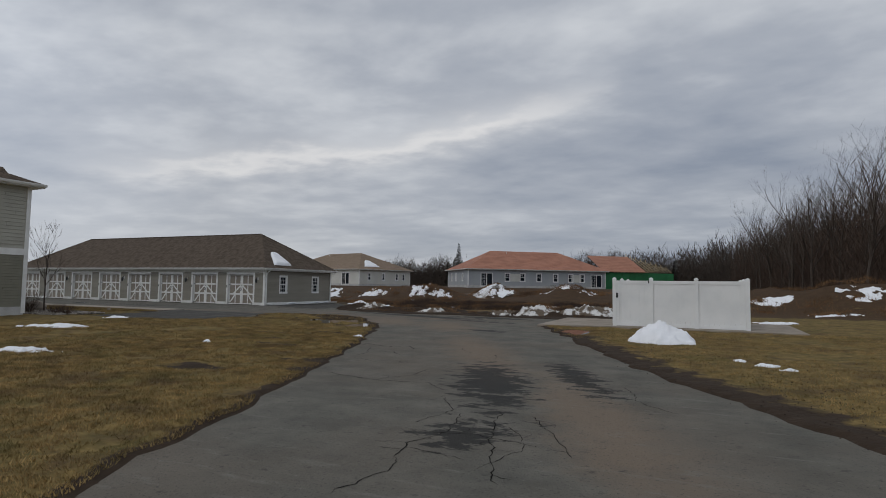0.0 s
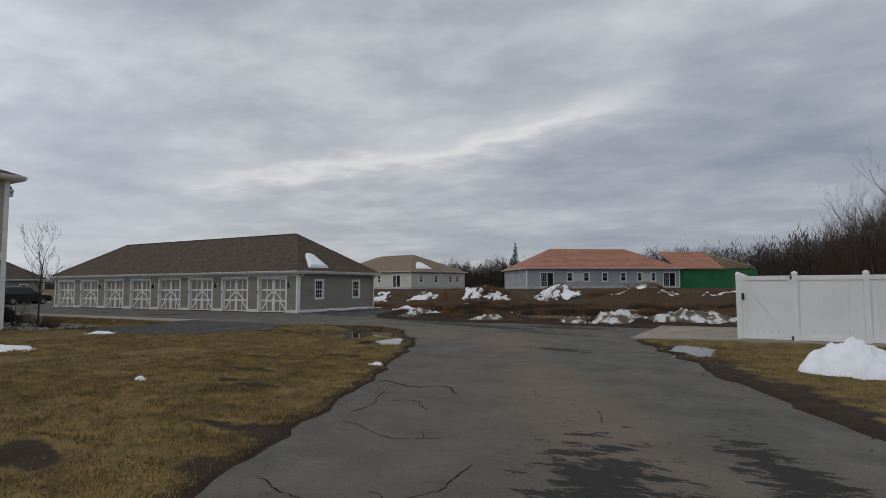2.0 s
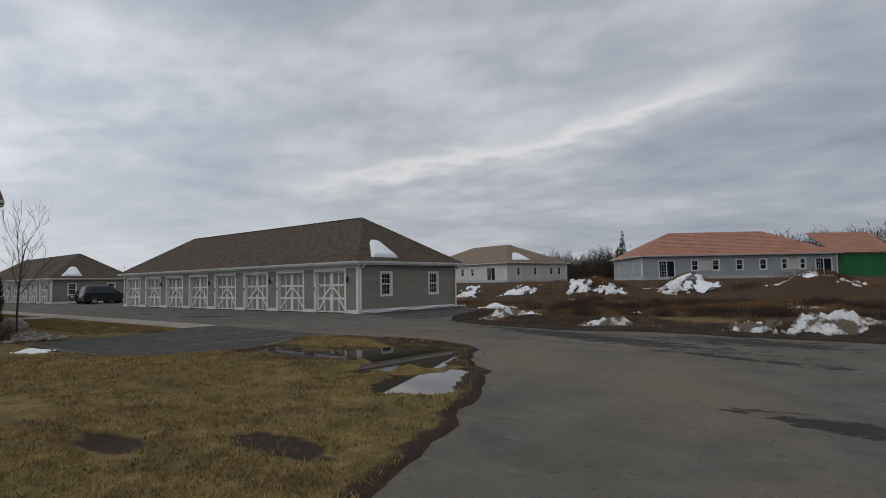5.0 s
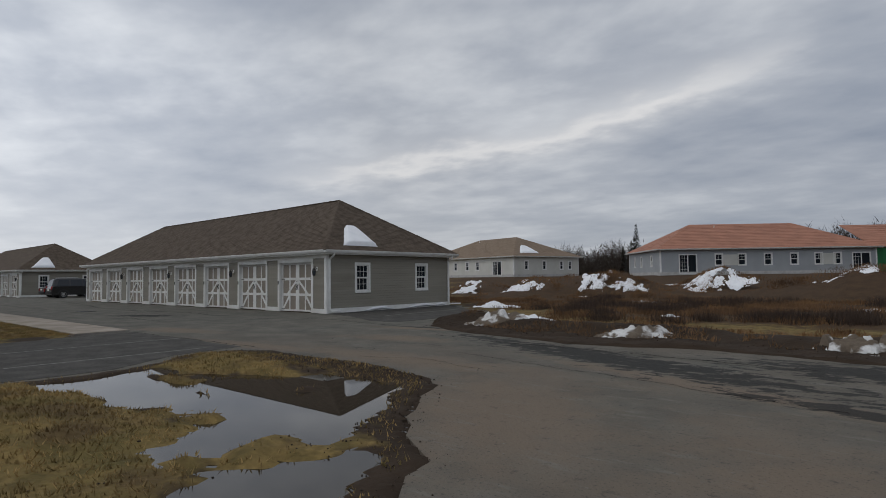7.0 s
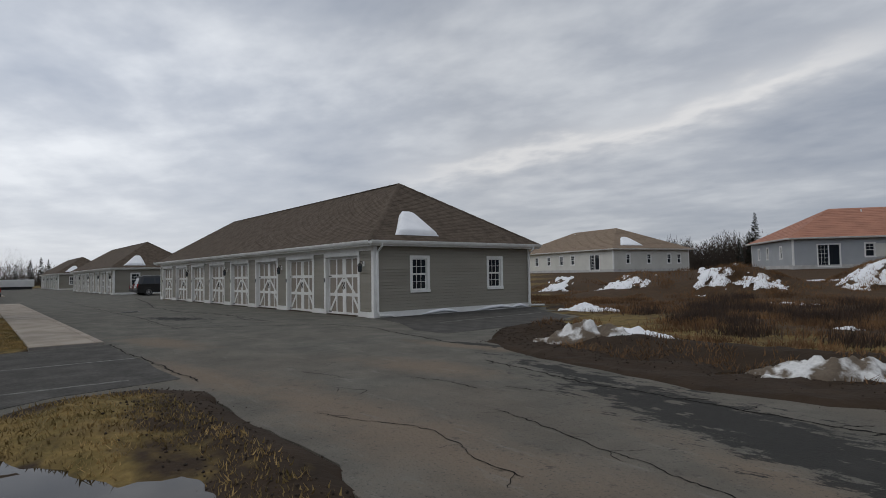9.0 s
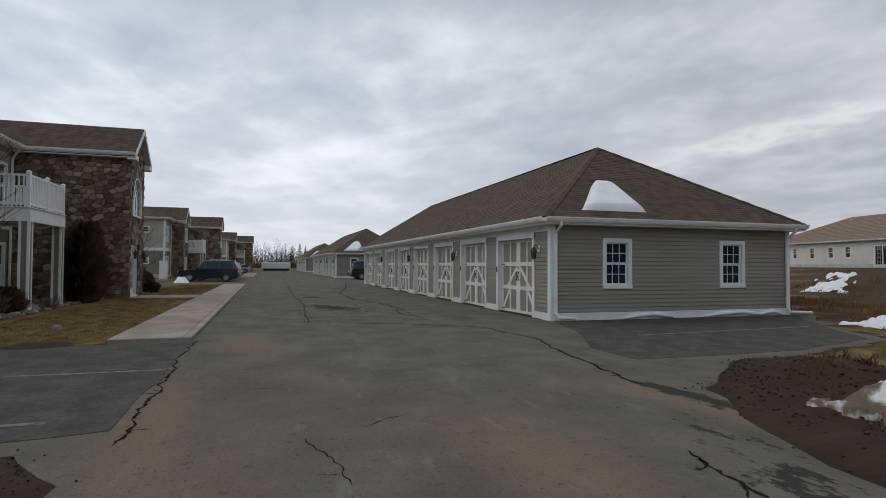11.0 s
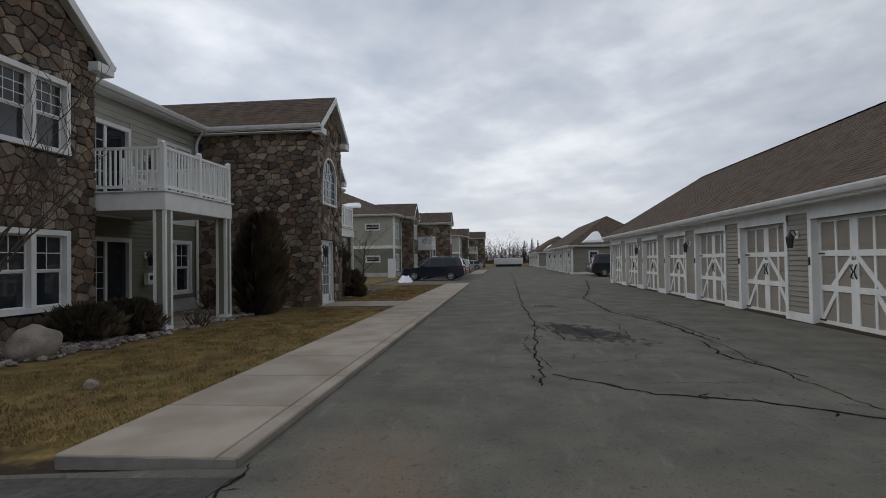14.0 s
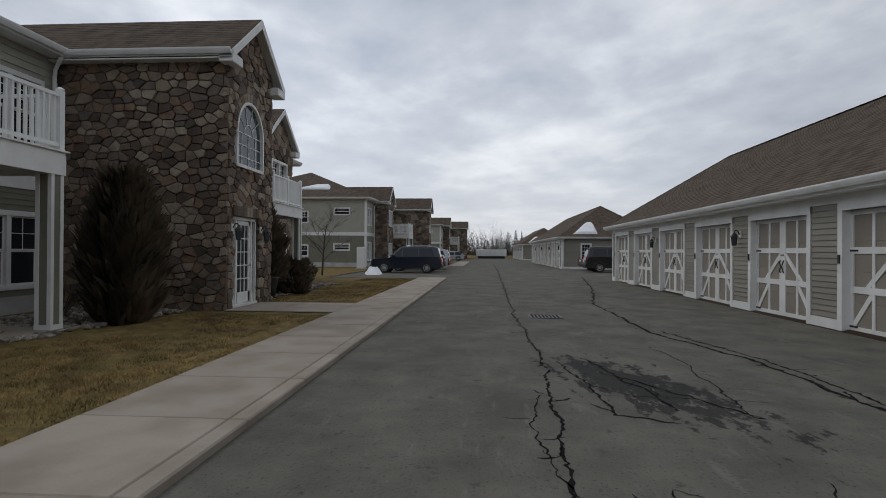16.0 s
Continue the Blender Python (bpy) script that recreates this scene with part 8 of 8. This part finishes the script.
for i, (x, y) in enumerate([(-188, 24.5), (-190, 26.5), (-193, 28.5), (-195, 23.0), (-197, 31.0), (-192, 21.0)]):
    o = copy_thing(protos[i % 4], pose(x, y, -0.1, 0, 0, i * 61))
    o.scale = (0.5, 0.5, 0.46 + 0.04 * (i % 3))


def brush(name, pts, n, hmin, hmax, depth, label, mat, seed, width=0.05):
    """A dense thicket of thin upright stems and twigs along a line."""
    rs = np.random.RandomState(seed)
    P = np.array(pts, float)
    seg = np.sqrt(((P[1:] - P[:-1]) ** 2).sum(1))
    cum = np.concatenate([[0], np.cumsum(seg)])
    u = rs.rand(n) * cum[-1]
    i = np.clip(np.searchsorted(cum, u) - 1, 0, len(seg) - 1)
    t = (u - cum[i]) / seg[i]
    xy = P[i] + (P[i + 1] - P[i]) * t[:, None] + np.stack([rs.rand(n) * depth, rs.uniform(-1, 1, n)], 1)
    clump = 0.35 + 0.9 * fbm(xy[:, 0], xy[:, 1], 0.25, seed)
    h = rs.uniform(hmin, hmax, n) * clump
    base = ground_height(xy[:, 0], xy[:, 1]) - 0.05
    start = rs.rand(n) ** 1.5 * h * 0.92
    az = rs.rand(n) * math.pi
    lean = rs.uniform(-0.75, 0.75, (n, 2))
    length = np.maximum(0.5, h * rs.uniform(0.05, 0.17, n))
    w = width * rs.uniform(0.4, 1.2, n)
    v = np.zeros((n, 3, 3))
    v[:, 0, 0], v[:, 0, 1], v[:, 0, 2] = xy[:, 0] - np.cos(az) * w, xy[:, 1] - np.sin(az) * w, base + start
    v[:, 1, 0], v[:, 1, 1], v[:, 1, 2] = xy[:, 0] + np.cos(az) * w, xy[:, 1] + np.sin(az) * w, base + start
    v[:, 2, 0], v[:, 2, 1], v[:, 2, 2] = xy[:, 0] + lean[:, 0] * length, xy[:, 1] + lean[:, 1] * length, base + start + length
    g = Geo()
    g.v, g.f = v.reshape(-1, 3).tolist(), np.arange(3 * n).reshape(-1, 3).tolist()
    return solid(name, g, M[mat], label, "thicket", kind="stuff")


brush("thicket", [(34, 40), (18.0, 53), (13.5, 62), (12, 84), (11, 118), (6, 152)], 300000, 4.0, 17.0, 18, "dense brown thicket of bare saplings at the wood's edge", "bark_red", 3, 0.035)
FAR_LINE = [(6, 152), (-8, 205), (-42, 232), (-100, 262), (-160, 290), (-260, 320)]
brush("far_wood", FAR_LINE, 240000, 8.0, 17.0, 22, "far belt of bare brown woods", "bark", 5, 0.11)
brush("west_wood", [(-255, -60), (-262, 20), (-258, 90), (-262, 330)], 150000, 3.0, 9.5, 20, "far belt of bare woods beyond the street", "bark", 6, 0.11)


def conifer(h, r, n, seed):
    rs = random.Random(seed)
    tr, fo = Geo().tube([(0, 0, -0.3), (0, 0, h * 0.97)], [h * 0.014, 0.03], 6), Geo()
    for i in range(n):
        t = rs.uniform(0.14, 1.0)
        az = rs.uniform(0, 2 * math.pi)
        rr = r * (1 - t) ** 0.75 * (0.6 + 0.6 * abs(noise.noise((az, t * 7, seed)))) + 0.15
        p = Vector((math.cos(az) * rr * 0.15, math.sin(az) * rr * 0.15, t * h))
        q = p + Vector((math.cos(az) * rr, math.sin(az) * rr, rs.uniform(-0.3, 0.35)))
        s = Vector((-math.sin(az), math.cos(az), 0)) * rr * 0.28
        fo.poly([p, q * 0.6 + p * 0.4 - s, q, q * 0.6 + p * 0.4 + s + Vector((0, 0, 0.12))])
    return tr, fo


cf = [conifer(15.0, 2.6, 420, 1), conifer(12.0, 2.4, 360, 2)]
first = {}
for i, (x, y, k, s) in enumerate([(-74, 176, 0, 1.0), (-78, 182, 1, 0.9), (-84, 190, 1, 0.8), (-50, 205, 0, 0.72), (-43, 208, 1, 0.8), (-37, 206, 0, 0.7), (-31, 210, 1, 0.82), (-25, 206, 1, 0.8), (-18, 204, 0, 0.72), (-8, 200, 1, 0.85), (-2, 196, 0, 0.75),
                                     (-196, 33, 1, 0.6), (-199, 35.5, 1, 0.66), (-203, 37.5, 0, 0.5), (-200, 30, 1, 0.5)]):
    at = pose(x, y, 0.8 if y > 90 else 0, 0, 0, i * 77)
    if k not in first:
        o = thing("evergreen_tree", "dark evergreen tree in the far tree belt", "tree", at, "far evergreens")
        part("trunk", cf[k][0], M["bark"], o)
        part("foliage", cf[k][1], M["needles_far"], o)
        first[k] = o
    else:
        o = copy_thing(first[k], at)
    o.scale = (s, s, s)


# ---- rough growth ----
def blades(name, n, area, keep, hmin, hmax, mat, label, seed, width=0.012, spread=0.6, clumps=None):
    """Many small blades of dry grass standing on the ground."""
    rs = np.random.RandomState(seed)
    x0, x1, y0, y1 = area
    x, y = rs.uniform(x0, x1, n), rs.uniform(y0, y1, n)
    if clumps is not None:
        c = np.array(clumps)
        i = rs.randint(0, len(c), n)
        x, y = c[i, 0] + rs.randn(n) * c[i, 2], c[i, 1] + rs.randn(n) * c[i, 2]
    d = road_distance(x, y)
    z = ground_height(x, y, d)
    ok = keep(x, y, d, z)
    x, y, z = x[ok], y[ok], z[ok]
    n = len(x)
    h = rs.uniform(hmin, hmax, n)
    az = rs.rand(n) * 2 * math.pi
    lx, ly = rs.randn(n) * spread * h, rs.randn(n) * spread * h
    w = width * rs.uniform(0.6, 1.4, n)
    v = np.zeros((n, 3, 3))
    v[:, 0] = np.stack([x - np.cos(az) * w, y - np.sin(az) * w, z - 0.01], 1)
    v[:, 1] = np.stack([x + np.cos(az) * w, y + np.sin(az) * w, z - 0.01], 1)
    v[:, 2] = np.stack([x + lx, y + ly, z + h], 1)
    g = Geo()
    g.v, g.f = v.reshape(-1, 3).tolist(), np.arange(3 * n).reshape(-1, 3).tolist()
    return solid(name, g, M[mat], label, "grass", kind="stuff")


def bare(x, y):
    """How far the turf is gone round the wet hollows."""
    out = np.zeros(len(x))
    torn = 0.25 + 1.9 * fbm(x, y, 2.2, 63) ** 1.5
    for cx, cy, rx, ry, dep in HOLLOWS:
        out = np.maximum(out, np.exp(-(torn * (((x - cx) / rx) ** 2 + ((y - cy) / ry) ** 2)) ** 2))
    return out


def lawn_ok(x, y, d, z):
    mud = np.clip(1 - d / 0.5, 0, 1)
    return (d > 0.12) & (z > WATER_Z + 0.004) & (np.random.RandomState(5).rand(len(x)) > np.maximum(mud, 0.93 * bare(x, y))) & (fbm(x, y, 0.9, 55) > 0.34)


blades("lawn_grass", 260000, (-22, -3.0, 1.5, 23.4), lawn_ok, 0.015, 0.055, "grass", "short dormant lawn grass", 1, 0.009)
blades("lawn_tufts", 240000, (-14.0, -3.0, 1.5, 16.0), lambda x, y, d, z: (d > 0.06) & (z > WATER_Z + 0.004) & (fbm(x, y, 1.6, 58) > 0.40) & (np.random.RandomState(6).rand(len(x)) > 0.95 * bare(x, y)), 0.012, 0.042, "grass", "tufts of dormant lawn grass along the road", 12, 0.006)
blades("lawn_grass_east", 110000, (-4, 9, 5.0, 24.0), lambda x, y, d, z: (d > 0.9) & (fbm(x, y, 0.9, 55) > 0.36), 0.015, 0.05, "grass", "short dormant lawn grass beside the fence", 2, 0.008)
blades("verge_grass", 60000, (-41.0, -27.5, 18.9, 22.45), lambda x, y, d, z: (d > 0.0) & ((y > 19.3) | (x > -26)), 0.015, 0.045, "grass", "short dormant grass between walk and house", 3, 0.007)
blades("verge_grass_far", 20000, (-58.0, -44.0, 19.8, 22.45), lambda x, y, d, z: d > 0.0, 0.015, 0.05, "grass", "short dormant grass between walk and house", 4, 0.01)
rc = np.random.RandomState(9)
cl = np.stack([rc.uniform(-30, 0, 260), rc.uniform(33, 60, 260), rc.uniform(0.15, 0.5, 260)], 1).tolist() + [[-12.8, 37.5, 0.5], [-12.0, 37.2, 0.45], [-19.4, 36.6, 0.4], [-16.5, 38.5, 0.6], [-14.5, 40.0, 0.5]] * 6
blades("field_weeds", 80000, (-30, 0, 33, 60), lambda x, y, d, z: d > 0.8, 0.04, 0.22, "weeds", "clumps of tall dry brown weeds in the field", 7, 0.012, 0.35, cl)
cl2 = np.stack([rc.uniform(-40, 25, 420), rc.uniform(40, 62, 420), rc.uniform(0.25, 0.8, 420)], 1).tolist()
blades("mound_weeds", 110000, (-40, 25, 44, 62), lambda x, y, d, z: d > 0.6, 0.05, 0.22, "weeds", "dry brown weeds over the dirt mounds", 8, 0.014, 0.4, cl2)


blades("berm_grass", 16000, (-22.5, -4.0, 30.2, 33.6), lambda x, y, d, z: (d > 0.9) & (fbm(x, y, 1.1, 88) > 0.5), 0.03, 0.14, "weeds", "dead grass over the muddy berm beside the road", 19, 0.010)
scrub = np.stack([rc.uniform(-24, -4, 46), rc.uniform(34.5, 50, 46), rc.uniform(0.2, 0.42, 46)], 1).tolist() + [[-12.9, 37.4, 0.42], [-12.2, 37.0, 0.35], [-11.0, 38.3, 0.4], [-16.8, 39.0, 0.4]] * 3
blades("field_scrub", 22000, (-30, 0, 33, 60), lambda x, y, d, z: d > 0.8, 0.12, 0.46, "bark_red", "brown dead scrub standing in clumps in the field", 17, 0.010, 0.3, scrub)


# ---- clods of mud along the broken edges ----
def clods(areas, label, seed, mat):
    rs = random.Random(seed)
    g = Geo()
    for cx, cy, rx, ry, n, r0, r1 in areas:
        xs, ys = np.array([rs.gauss(cx, rx) for _ in range(n)]), np.array([rs.gauss(cy, ry) for _ in range(n)])
        ds = road_distance(xs, ys)
        zs = ground_height(xs, ys, ds)
        for x, y, d, z in zip(xs, ys, ds, zs):
            if d < 0.02:
                z = 0.0
                if d < -0.25 or rs.random() < 0.6:
                    continue
            r = rs.uniform(r0, r1)
            r *= 0.24
            vs, fs = lump(rs, r, 0.9)
            k = len(g.v)
            g.v += [(a + x, b + y, c + z + r * 0.3) for a, b, c in vs]
            g.f += [tuple(k + i for i in f) for f in fs]
    return solid("mud_clods", g, M[mat], label, "mud", kind="stuff")


M["clod"] = island_material("dark_mud_clods", [(0.030, 0.021, 0.015), (0.055, 0.038, 0.026), (0.022, 0.016, 0.012)], bump=0.6)
clods([(-16.6, 23.1, 1.6, 0.3, 500, 0.02, 0.07), (-13.4, 21.6, 0.5, 0.8, 400, 0.015, 0.06), (-12.0, 19.6, 0.5, 0.7, 250, 0.015, 0.05), (-19.0, 30.9, 1.6, 0.5, 700, 0.02, 0.09), (-20.9, 32.0, 0.8, 0.9, 400, 0.02, 0.08), (-15.0, 30.2, 2.5, 0.5, 700, 0.02, 0.07), (-9.0, 30.0, 2.6, 0.5, 500, 0.02, 0.07),
       (-0.2, 13.2, 0.9, 2.0, 500, 0.015, 0.06), (1.8, 9.5, 0.6, 1.6, 400, 0.015, 0.05), (-2.8, 18.6, 0.8, 1.6, 500, 0.02, 0.07), (-7.9, 12.4, 0.4, 1.6, 250, 0.015, 0.045), (-18.9, 23.3, 0.8, 0.3, 300, 0.02, 0.06)], "dark clods of churned mud along the asphalt edge", 3, "clod")
